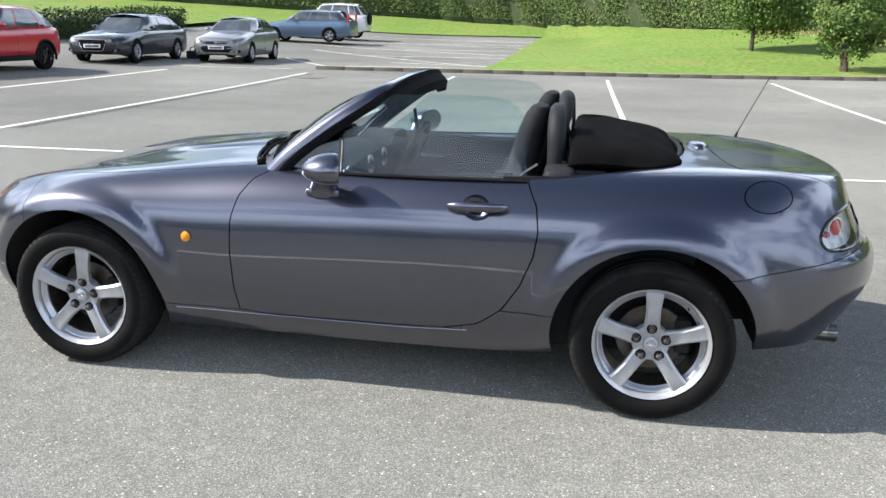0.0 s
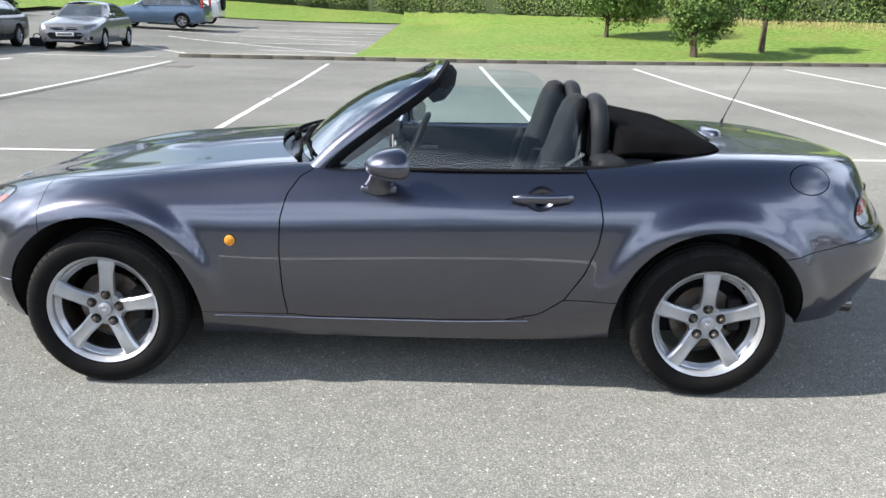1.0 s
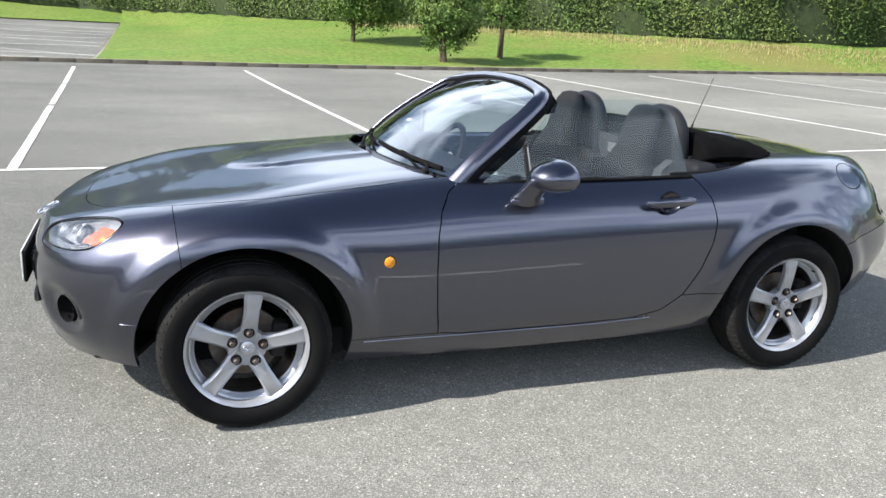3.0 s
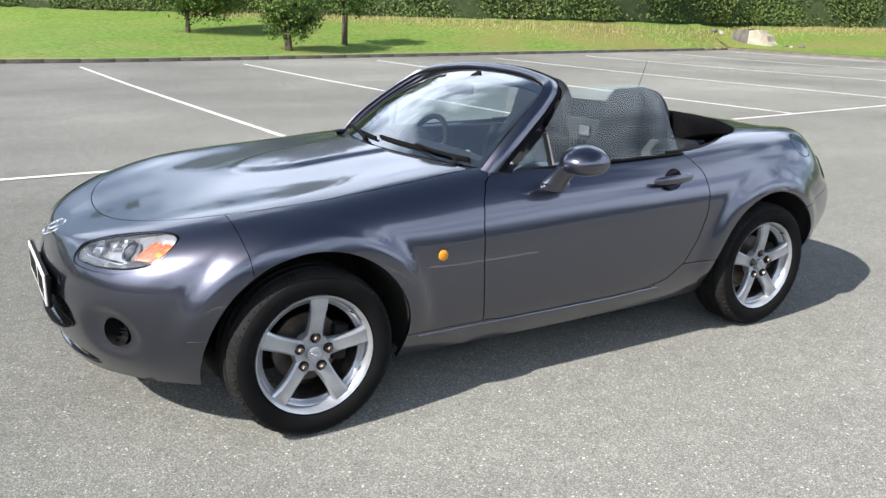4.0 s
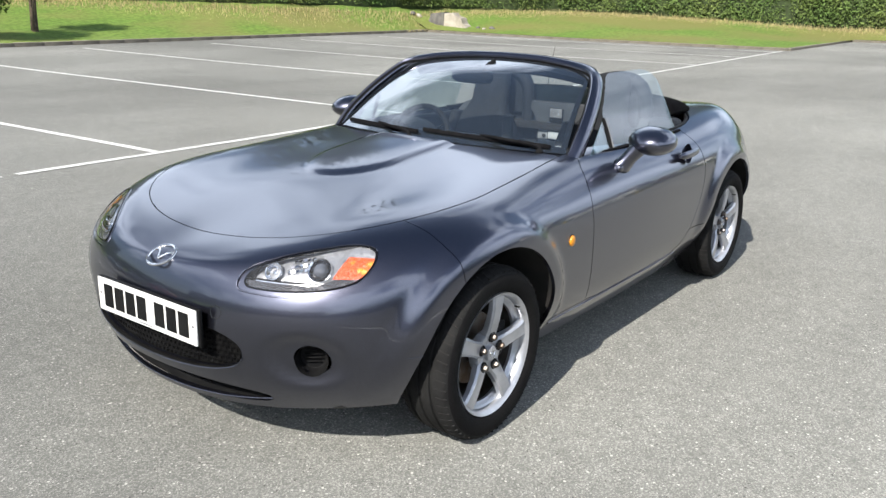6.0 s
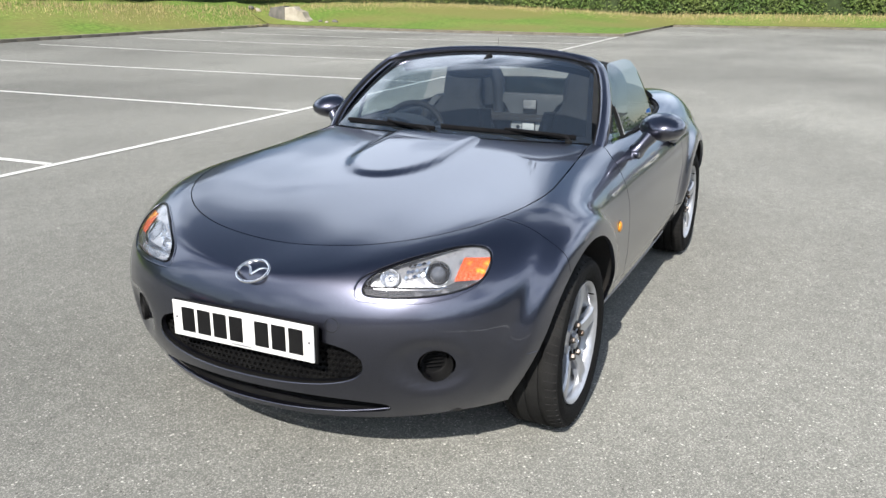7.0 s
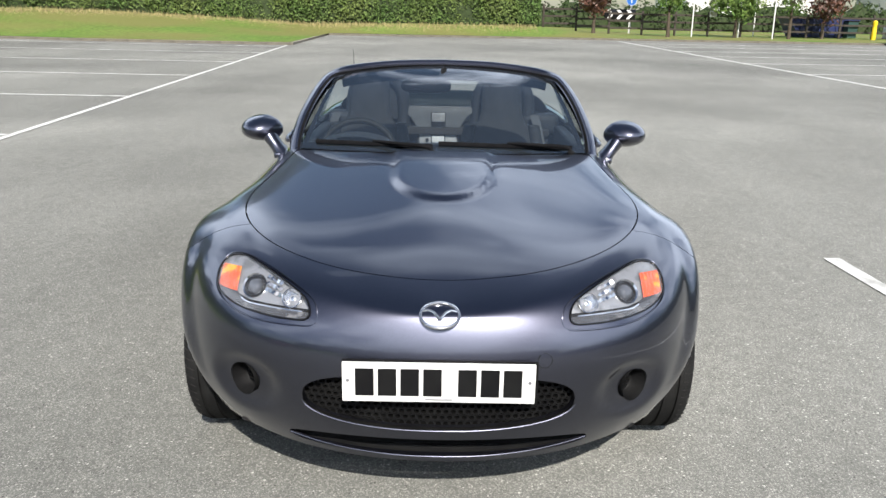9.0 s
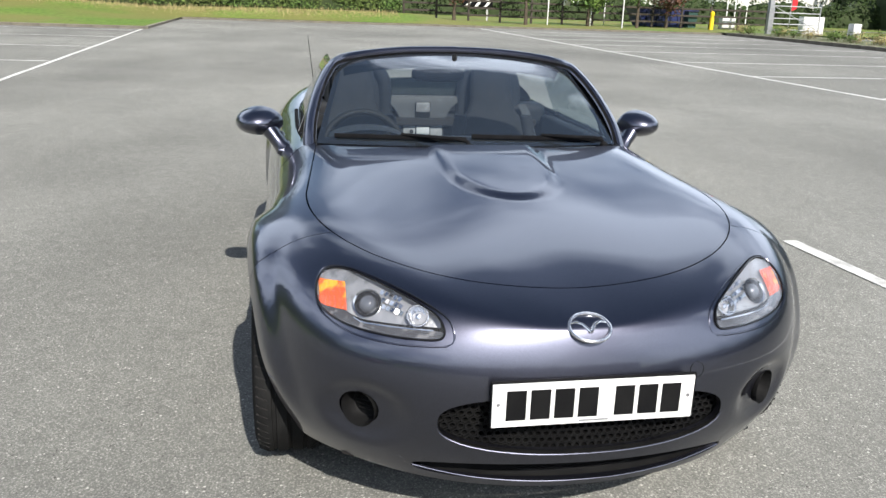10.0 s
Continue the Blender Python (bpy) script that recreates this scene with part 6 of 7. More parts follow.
def hedge(name, path, high, wide, base, count, size, label, seed, lump=0.35, material=None):
    """A hedge along a path: a dark solid core and a coat of leaves on both sides and the top."""
    rng = np.random.default_rng(seed)
    p = np.array(path, float)
    seg = np.linalg.norm(np.diff(p, axis=0), axis=1)
    cum = np.concatenate([[0], np.cumsum(seg)])

    def at(s):
        x, y = np.interp(s, cum, p[:, 0]), np.interp(s, cum, p[:, 1])
        e = 0.5
        dx = np.interp(s + e, cum, p[:, 0]) - np.interp(s - e, cum, p[:, 0])
        dy = np.interp(s + e, cum, p[:, 1]) - np.interp(s - e, cum, p[:, 1])
        k = np.hypot(dx, dy) + 1e-9
        return x, y, dx / k, dy / k

    def rough(s, k):
        return lump * (np.sin(s * 0.9 + k) * 0.4 + np.sin(s * 2.3 + 2.1 * k) * 0.35 + np.sin(s * 5.1 + 3.7 * k) * 0.25)

    t = thing(name, label, "hedge", "", "structure")
    n = int(cum[-1] / 0.8) + 1
    vs, fs = [], []
    prof = [(-0.5, 0.0), (-0.55, 0.35), (-0.5, 0.75), (-0.33, 0.96), (0.0, 1.0), (0.33, 0.96), (0.5, 0.75), (0.55, 0.35), (0.5, 0.0)]
    m = len(prof)
    for i in range(n + 1):
        s = cum[-1] * i / n
        x, y, dx, dy = (float(q) for q in at(s))
        h = high * (1 + 0.5 * float(rough(s, 9.0)) / max(1.0, high * 0.5))
        for k, (u, w) in enumerate(prof):
            o = u * (wide - 0.35) + 0.35 * float(rough(s, k))
            vs.append((x - dy * o, y + dx * o, base(x, y) - 0.1 + (h - 0.15) * w))
    for i in range(n):
        for k in range(m - 1):
            a = i * m + k
            fs.append((a, a + 1, a + m + 1, a + m))
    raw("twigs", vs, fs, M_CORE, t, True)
    s = rng.uniform(0, cum[-1], count)
    x, y, dx, dy = at(s)
    w = rng.uniform(0, 1, count) ** 0.9
    up = rng.uniform(0, 1, count) < 0.16
    sgn = np.where(rng.uniform(0, 1, count) < 0.72, -1.0, 1.0)
    bul = np.sin(w * 7 + s * 0.6) * 0.12 + np.sin(w * 3.1 + s * 1.7) * 0.16
    o = np.where(up, rng.uniform(-0.5, 0.5, count) * wide, sgn * (0.5 * wide + bul * lump * 2 - 0.3 * np.clip(w - 0.75, 0, 1) * wide + rng.normal(0, 0.10, count)))
    h = high * (1 + 0.5 * rough(s, 9.0) / max(1.0, high * 0.5))
    z0 = np.array([base(float(a), float(b)) for a, b in zip(x, y)])
    z = z0 + np.where(up, h + rng.normal(0, 0.08, count), h * (0.06 + 0.94 * w))
    pts = np.stack([x - dy * o, y + dx * o, z], axis=1)
    nr = np.where(up[:, None], np.array([[0, 0, 1.0]]), np.stack([-dy * sgn, dx * sgn, np.full(count, 0.45)], axis=1))
    lv = leaf_cloud("leaves", pts, nr, size, material or M_LEAF, t, seed)
    tagged(lv, kind="stuff")
    return t


def back_z(x, y):
    return lot_z(x, min(y, 47.5)) + 0.06 + 0.135 * (y - 47.5) - 0.05


hedge("hedge_north", [(-9, 55.2), (-4, 53.6), (0.8, 49.4), (4.8, 44.2), (8.3, 39.9), (16.6, 33.1), (20.3, 30.0), (23.8, 27.6), (28.2, 26.7), (34.8, 26.2), (40.8, 21.9), (44.2, 15.6)], 3.6, 2.2, lambda x, y: 1.36 if x > 5 else 1.50 if x > -2 else max(back_z(x, y), 1.3), 108000, 0.075, "tall leafy green hedge on top of the grass bank", 3, 0.5)
hedge("hedge_east", [(44.0, 16.2), (45.0, 8), (45.4, -5.2)], 3.4, 2.2, lambda x, y: hedge_z(x, y) - 0.15, 32000, 0.09, "tall leafy green hedge behind the car park", 4)
hedge("hedge_west_back", [(-75, 58), (-40, 57.5), (-8, 55.5)], 3.4, 2.4, back_z, 34000, 0.10, "clipped green hedge behind parked cars", 5)
hedge("low_hedge", [(-21.2, 17.0), (-21.4, 30.0), (-22.0, 39.5)], 1.05, 2.2, lambda x, y: lot_z(x, y) + 0.02, 11000, 0.075, "low clipped box hedge with a flat top", 6, 0.12, mat("box_leaf", (0.026, 0.046, 0.014), 0.65, spec=0.2, each=0.45))
M_LEAF_D = mat("dark_leaf", (0.036, 0.058, 0.02), 0.8, spec=0.15, each=0.2)
hedge("shrub_bank", [(-44, 26), (-46, 36), (-46, 46)], 1.6, 4.0, lambda x, y: lot_z(x, y) + 1.0, 6000, 0.12, "mixed bright green shrubs on the lawn bank", 10, 0.6, mat("bright_leaf", (0.11, 0.20, 0.035), 0.5, each=0.45))
hedge("hedge_south", [(70, -52), (20, -40), (-20, -38), (-50, -30)], 5.5, 6.0, lambda x, y: 0.0, 6000, 0.3, "tall trees and hedge behind the car park", 7, 1.6, M_LEAF_D)
hedge("tree_belt_north", [(-24, 76), (2, 64), (20, 52), (38, 43), (52, 30)], 11.0, 6.0, lambda x, y: 1.0, 16000, 0.5, "tall dark trees behind the hedge", 9, 2.6, M_LEAF_D)
hedge("hedge_west", [(-55, -32), (-60, 0), (-58, 48)], 8.5, 3.0, lambda x, y: lot_z(x, y), 9000, 0.45, "tall hedge at the far side", 8, 1.4)


def tree(name, at, trunk_h, crown_r, crown_h, lean, leaves, label, seed, material=None, forks=2, size=0.085):
    """A small garden tree: tapered forked trunk, limbs, and a crown of leaf clumps with gaps."""
    rng = random.Random(seed)
    nr = np.random.default_rng(seed)
    x0, y0, z0 = at
    t = thing(name, label, "tree", "trees on the verge", "", Matrix.Translation(at))
    bm = bmesh.new()
    tips = []
    for f in range(forks):
        a = rng.uniform(0, 6.28)
        off = Vector((0.09 * math.cos(a), 0.09 * math.sin(a), 0)) * (1 if forks > 1 else 0)
        top = Vector((lean + 0.3 * math.cos(a), 0.3 * math.sin(a), trunk_h + crown_h * 0.35))
        line_ = [off + Vector((0, 0, -0.2)), off * 1.3 + Vector((lean * 0.2, 0, trunk_h * 0.5)), off * 2.0 + Vector((lean * 0.5, 0, trunk_h)), top]
        tube(smooth_line(line_, 4), 0.10 if forks > 1 else 0.12, 9, bm, taper=0.35)
        tips.append((line_[2], top))
    for k in range(11):
        b0, top = rng.choice(tips)
        p = b0.lerp(top, rng.uniform(0.1, 1))
        a = rng.uniform(0, 6.28)
        e = Vector((lean + crown_r * 0.7 * math.cos(a), crown_r * 0.7 * math.sin(a), trunk_h + crown_h * rng.uniform(0.15, 0.85)))
        tube([p, p.lerp(e, 0.5) + Vector((0, 0, 0.12)), e], 0.04, 6, bm, taper=0.25)
    part("trunk", bm, M_BARK, t)
    n = 70
    c = nr.normal(0, 1, (n, 3))
    c /= np.linalg.norm(c, axis=1)[:, None]
    c *= (nr.uniform(0.25, 1, (n, 1)) ** 0.45)
    c *= 1 + nr.normal(0, 0.07, (n, 1))
    taper = 1 - 0.25 * np.clip(c[:, 2], 0, 1)
    cen = np.stack([c[:, 0] * crown_r * taper + lean, c[:, 1] * crown_r * taper, trunk_h + crown_h * 0.48 + c[:, 2] * crown_h * 0.5], axis=1)
    pick = nr.integers(0, n, leaves)
    r = nr.normal(0, 1, (leaves, 3)) * np.array([0.20, 0.20, 0.15]) * crown_r * 0.9
    pts = cen[pick] + r
    out = pts - np.array([lean, 0, trunk_h + crown_h * 0.45])
    out /= np.linalg.norm(out, axis=1)[:, None] + 1e-6
    tagged(leaf_cloud("crown", pts, out + np.array([0, 0, 0.3]), size, material or M_LEAF_B, t, seed), kind="stuff")
    return t


for (tx, ty), args in (((7.42, 29.14), (0.50, 1.60, 3.3, 0.20, 26000, "bushy green tree with a forked trunk on the grass", 11)),
                       ((9.23, 23.42), (0.52, 0.98, 2.7, 0.0, 13000, "round-headed young green tree on the grass", 12)),
                       ((11.83, 24.75), (0.85, 0.72, 2.3, 0.1, 4500, "thin young tree with sparse leaves", 13))):
    tree("tree", (tx, ty, verge_z(tx, ty) - 0.02), *args, size=0.062)
for (tx, ty), args in (((44.2, -8.2), (1.0, 0.9, 2.6, 0.0, 1500, "small reddish-leaved sapling by the fence", 21)), ((43.6, -12.2), (1.3, 0.8, 2.4, 0.2, 900, "thin young sapling by the fence", 22)),
                       ((44.6, -16.2), (0.9, 1.3, 3.0, 0.0, 2600, "young green tree by the fence", 23)), ((45.5, -21.5), (1.0, 1.2, 2.8, 0.0, 1500, "copper-leaved sapling by the fence", 24)), ((44.0, -19.0), (1.3, 0.7, 2.2, 0.0, 500, "thin young sapling by the fence", 25))):
    tree("tree", (tx, ty, verge_z(tx, ty) - 0.02), *args, M_LEAF_R if "copper" in args[5] or "reddish" in args[5] else None, 1, 0.12)

for (tx, ty), args in (((56, 17), (7.0, 5.5, 17.0, 0.4, 9000, "tall broad-leaved tree behind the hedge", 41)), ((52, 30), (6.0, 5.0, 14.0, -0.3, 8000, "tall broad-leaved tree behind the hedge", 42)),
                       ((42, 46), (7.0, 6.0, 18.0, 0.5, 9000, "tall spreading tree behind the hedge", 43)), ((22, 58), (6.0, 5.5, 14.0, 0.0, 8000, "tall broad-leaved tree behind the hedge", 44))):
    tree("tree", (tx, ty, 1.0), *args, M_LEAF_D, 1, 0.30)
rng = np.random.default_rng(31)
pts = []
hp = np.array([(9.5, 36.6), (15.7, 31.6), (19.4, 28.5), (23, 25.9), (28, 25.0), (34, 24.6), (39.6, 20.6), (42.6, 15), (43.7, 8), (44.1, -5)])
hs = np.concatenate([[0], np.cumsum(np.linalg.norm(np.diff(hp, axis=0), axis=1))])
u = rng.uniform(0, hs[-1], 15000)
gx, gy = np.interp(u, hs, hp[:, 0]), np.interp(u, hs, hp[:, 1])
k = np.abs(rng.normal(0, 0.9, 15000))
ang = np.interp(u, hs, [-2.25, -2.25, -2.2, -2.1, -1.75, -1.9, -2.4, -2.8, -3.1, -3.14])
gx, gy = gx + k * np.cos(ang), gy + k * np.sin(ang)
gz = np.array([verge_z(float(a), float(b)) for a, b in zip(gx, gy)])
hgt = rng.uniform(0.05, 0.26, 15000) * np.exp(-k * 0.5)
vv, ff = [], []
for i in range(15000):
    a = rng.uniform(0, 6.28)
    w = 0.018
    vv += [(gx[i] - w * math.cos(a), gy[i] - w * math.sin(a), gz[i] - 0.02), (gx[i] + w * math.cos(a), gy[i] + w * math.sin(a), gz[i] - 0.02), (gx[i] + 0.15 * hgt[i] * math.sin(a * 3), gy[i] + 0.15 * hgt[i] * math.cos(a * 2), gz[i] + hgt[i])]
    ff.append((3 * i, 3 * i + 1, 3 * i + 2))
tagged(raw("long_grass", vv, ff, M_STRAW), "tall dry grass along the foot of the hedge", "grass", kind="stuff")

# ---- broken concrete wall at the corner of the kerbs ----
cw = thing("concrete_wall", "broken pale concrete headwall set in the bank", "wall", m=Matrix.Translation((31.5, 22.6, lot_z(31, 22.6) - 0.1)))
part("dark_block", plate([(0.34, 0), (1.55, 0), (1.35, 0.45), (1.15, 0.98), (0.34, 1.06)], 0.45, lambda a, b, t: (t - 0.02, a, b), bev=0.03), M_CONC_D, cw, "dark grey weathered slab")
part("pale_block", plate([(-1.05, 0), (0.32, 0), (0.30, 1.0), (-0.25, 1.04), (-0.35, 0.86), (-0.75, 0.80), (-0.8, 0.52), (-1.05, 0.40)], 0.5, lambda a, b, t: (t - 0.05, a, b), bev=0.04), M_CONC, cw, "pale broken concrete face")
for i in range(9):
    r = random.Random(i)
    bm = bmesh.new()
    bmesh.ops.create_icosphere(bm, subdivisions=2, radius=r.uniform(0.07, 0.16))
    for v in bm.verts:
        v.co *= 1 + 0.35 * noise.noise(v.co * 5 + Vector((i, 0, 0)))
        v.co.z *= 0.7
    side = -1 if i % 2 else 1
    o = link(bm, "rubble", M_CONC_D if i % 3 else M_CONC)
    y = 22.4 + (1.2 + 1.2 * r.random()) * side
    x = 31.3 + r.uniform(-0.1, 0.7)
    o.location = (x, y, verge_z(x, y) + 0.03)
    tagged(o, "lump of broken concrete on the bank", "rubble", "rubble by the wall")


# ---- parked cars ----
M_CARGLASS = mat("dark_car_glass", (0.035, 0.042, 0.048), 0.05, col2=(0.075, 0.085, 0.092), scale=2.2, coat=1.0)


def parked_car(name, label, m, colour, wb, fo, ro, W, zb, zbelt, zroof, xs_, wheel_r=0.32, seam=(0.75, 1.75), high=0.22, rails=False, dark_rim=False, spare=False, cladding=False, metal=0.4, lamp_tall=(0.20, -0.14), face="tall"):
    """A parked car, nose towards -x, front axle at the origin. zb: bonnet height at nose and scuttle; xs_: foot and head of the windscreen, head and foot of the tailgate."""
    car_ = thing(name, label, "car", "parked cars", "", m)
    p_ = paint_mat(name + "_paint", colour, 0.15, metal, 0.35, 1.45)
    xa, xb, xc, xd = xs_
    L0, L1 = -fo, wb + ro
    hw = W / 2
    st = [L0, L0 + 0.05, L0 + 0.18, L0 + 0.45, 0.0, 0.35, xa, xa + 0.6, (xa + xd) / 2, xd - 0.5, wb, min(wb + 0.35, L1 - 0.32), L1 - 0.15, L1 - 0.04, L1]
    st = sorted(set(st))
    rows = []
    for x in np.concatenate([np.linspace(a, b, 4, endpoint=False) for a, b in zip(st, st[1:])] + [[L1]]):
        f = min(1, max(0, (x - L0) / 0.55))
        r = min(1, max(0, (L1 - x) / 0.45))
        w = hw * (0.74 + 0.26 * math.sin(f * math.pi / 2) ** 0.7) * (0.84 + 0.16 * math.sin(r * math.pi / 2) ** 0.7)
        top = np.interp(x, [L0, L0 + 0.10, L0 + 0.35, xa, xa + 0.35, xd, L1 - 0.03, L1], [zb[0] - 0.16, zb[0] - 0.02, zb[0] + 0.03, zb[1], zbelt, zbelt + 0.05, zbelt + 0.02, zbelt - 0.1])
        low = high + 0.06 * (1 - min(1, (x - L0) / 0.3)) + 0.08 * (1 - min(1, (L1 - x) / 0.3))
        if x == L0 or x == L1:
            w *= 0.96
        half = [(w * 0.88, low), (w * 0.96, low + 0.08), (w, low + 0.30), (w * 0.99, (low + top) / 2 + 0.12), (w * 0.965, top - 0.12), (w * 0.925, top - 0.05), (w * 0.85, top - 0.012), (w * 0.70, top + 0.008), (w * 0.40, top + 0.030), (0, top + 0.036)]
        rows.append([(x, y, z) for y, z in half])
    bm = bmesh.new()
    for s in (-1, 1):
        loft([[(x, y * s, z) for x, y, z in r] for r in rows], bm, ring=False)
        for r in (rows[0], rows[-1]):
            bm.faces.new([bm.verts.new((x, y * s, z)) for x, y, z in r] + [bm.verts.new((r[0][0], 0, r[0][2]))])
    bmesh.ops.remove_doubles(bm, verts=bm.verts[:], dist=1e-4)
    ar = wheel_r + 0.055
    for xw in (0.0, wb):
        cut(bm, lambda x, y, z: np.maximum(np.hypot(x - xw, z - wheel_r) - ar, 0.5 * hw - np.abs(y)))
    dead = [f for f in bm.faces if any(math.hypot(f.calc_center_median().x - xw, f.calc_center_median().z - wheel_r) < ar for xw in (0, wb)) and abs(f.calc_center_median().y) > 0.5 * hw]
    bmesh.ops.delete(bm, geom=dead, context="FACES")
    body = part("body", bm, p_, car_)
    part("underside", box((L1 - L0 - 0.4, W * 0.78, 0.5), ((L0 + L1) / 2, 0, high + 0.28), 0.05), M_VOID, car_)
    # cabin
    belt = [(xa, hw * 0.80), (xa + 0.5, hw * 0.885), (xd - 0.35, hw * 0.885), (xd, hw * 0.78)]
    roof = [(xb, hw * 0.62), (xb + 0.25, hw * 0.70), (xc - 0.2, hw * 0.69), (xc, hw * 0.60)]

    def shell(u, v, s):
        """u along the side from screen to tailgate, v from belt to roof."""
        k = [0, 0.2, 0.8, 1]
        bx, by = np.interp(u, k, [q[0] for q in belt]), np.interp(u, k, [q[1] for q in belt])
        rx, ry = np.interp(u, k, [q[0] for q in roof]), np.interp(u, k, [q[1] for q in roof])
        zb_ = np.interp(u, k, [zb[1] - 0.02, zbelt, zbelt + 0.03, zbelt + 0.05])
        zr_ = zroof - 0.085 - 0.06 * (abs(u - 0.45) / 0.55) ** 2
        bow = 0.03 * math.sin(math.pi * v)
        return Vector((bx + (rx - bx) * v, s * (by + (ry - by) * v + bow), zb_ + (zr_ - zb_) * v))

    bm = bmesh.new()
    us = np.linspace(0, 1, 21)
    ring = []
    for s in (-1, 1):
        g = [[bm.verts.new(shell(u, v, s)) for v in np.linspace(0, 1, 7)] for u in us]
        for a, b in zip(g, g[1:]):
            for i in range(6):
                bm.faces.new((a[i], b[i], b[i + 1], a[i + 1]))
    for u in (0, 1):
        for i in range(6):
            v0, v1 = i / 6, (i + 1) / 6
            bm.faces.new([bm.verts.new(q) for q in (shell(u, v0, -1), shell(u, v0, 1), shell(u, v1, 1), shell(u, v1, -1))])
    for a, b in zip(us, us[1:]):
        for i in range(8):
            def crown(u, t):
                l, r = shell(u, 1, -1), shell(u, 1, 1)
                p = l.lerp(r, t)
                p.z += 0.085 * (1 - abs(2 * t - 1) ** 2.2)
                return p
            t0, t1 = i / 8, (i + 1) / 8
            bm.faces.new([bm.verts.new(q) for q in (crown(a, t0), crown(b, t0), crown(b, t1), crown(a, t1))])
    bmesh.ops.remove_doubles(bm, verts=bm.verts[:], dist=2e-4)
    part("cabin", bm, p_, car_)

    def pane(u0, u1, s, v0=0.06, v1=0.95, nm="side_window"):
        b_ = bmesh.new()
        g = [[b_.verts.new(shell(u0 + (u1 - u0) * i / 6, v0 + (v1 - v0) * j / 4, s) + Vector((0, 0.006 * s, 0))) for j in range(5)] for i in range(7)]
        for i in range(6):
            for j in range(4):
                b_.faces.new((g[i][j], g[i + 1][j], g[i + 1][j + 1], g[i][j + 1]))
        part(nm, b_, M_CARGLASS, car_)

    cuts = [0.035, 0.365, 0.385, 0.68, 0.70, 0.96]
    for s in (-1, 1):
        for a, b in zip(cuts[::2], cuts[1::2]):
            pane(a, b, s)
    for u, off, nm in ((0, -0.007, "windscreen"), (1, 0.007, "rear_window")):
        b_ = bmesh.new()
        g = []
        for i in range(9):
            t = 0.05 + 0.90 * i / 8
            col = []
            for v in (0.08, 0.35, 0.65, 0.95 if u == 0 else 0.9):
                q = shell(u, v, -1).lerp(shell(u, v, 1), t)
                q.x += off - 0.05 * (1 - (2 * t - 1) ** 2) * (1 if u == 0 else -0.6)
                col.append(b_.verts.new(q))
            g.append(col)
        for a, b in zip(g, g[1:]):
            for j in range(3):
                b_.faces.new((a[j], b[j], b[j + 1], a[j + 1]))
        part(nm, b_, M_CARGLASS, car_)
    for s in (-1, 1):
        part("door_mirror", loft([[(xa + 0.42 + dx, s * (hw * 0.90 + 0.10 + 0.085 * k * math.cos(a)), zbelt + 0.09 + 0.055 * k * math.sin(a)) for a in [2 * math.pi * j / 12 for j in range(12)]] for dx, k in ((-0.07, 0.4), (-0.04, 0.9), (0.03, 1.0), (0.05, 0.9))]), p_, car_)
        for dx in seam:
            part("door_gap", tube([(xa + 0.35 + dx * (xd - xa - 0.9) / 2.2, s * hw * k, z) for k, z in ((0.905, zbelt - 0.02), (0.965, zbelt - 0.12), (0.995, high + 0.42), (0.985, high + 0.12))], 0.006, 4), M_VOID, body)
            part("door_handle", box((0.17, 0.02, 0.022), (xa + 0.25 + (dx + 0.55) * (xd - xa - 0.9) / 2.2, s * (hw * 0.965), zbelt - 0.12), 0.008, 2), p_, body)
        lamp_ = loft([[(L0 - 0.015 + 0.40 * a * a + dx, s * (hw * (0.46 + 0.45 * a)), zb[0] - 0.11 + 0.060 * b * (0.7 + 0.3 * a) + 0.05 * a) for a, b in ((0, -1), (0.5, -1.1), (1, -0.7), (1, 0.8), (0.5, 0.9), (0, 0.6))] for dx in (-0.03, 0.05)])
        part("headlamp", lamp_, M_REFL, car_)
        part("tail_lamp", box((0.10, 0.12, lamp_tall[0]), (L1 - 0.09, s * hw * 0.80, zbelt + lamp_tall[1]), 0.02), M_RED, car_)
        if rails:
            part("roof_rail", tube([shell(0.15, 1, s) + Vector((0, -0.03 * s, 0.045)), shell(0.5, 1, s) + Vector((0, -0.03 * s, 0.075)), shell(0.88, 1, s) + Vector((0, -0.03 * s, 0.05))], 0.018, 6), M_SILVER, car_)
        if cladding:
            for xw in (0, wb):
                part("arch_cladding", tube([(xw + (ar + 0.01) * math.cos(radians(a)), s * (hw * 0.985), wheel_r + (ar + 0.01) * math.sin(radians(a))) for a in range(-15, 196, 15)], 0.035, 6), M_BLACK, car_)
            part("sill_cladding", box((wb - 2 * ar, 0.05, 0.14), (wb / 2, s * hw * 0.97, high + 0.06), 0.015), M_BLACK, car_)
    z0 = zb[0]
    if face == "tall":
        mouth = [(-hw * 0.42, z0 - 0.08), (hw * 0.42, z0 - 0.08), (hw * 0.44, z0 - 0.14), (hw * 0.33, z0 - 0.40), (-hw * 0.33, z0 - 0.40), (-hw * 0.44, z0 - 0.14)]
        slats = [(z0 - 0.13 - 0.05 * k, hw * (0.83 - 0.045 * k)) for k in range(6)]
        low, plate_h = (hw * 1.25, 0.07, high + 0.10), z0 - 0.26
    else:
        mouth = [(-hw * 0.50, z0 - 0.26), (hw * 0.50, z0 - 0.26), (hw * 0.60, z0 - 0.31), (hw * 0.46, z0 - 0.44), (-hw * 0.46, z0 - 0.44), (-hw * 0.60, z0 - 0.31)]
        slats = [(z0 - 0.30 - 0.05 * k, hw * (0.98 - 0.06 * k)) for k in range(3)]
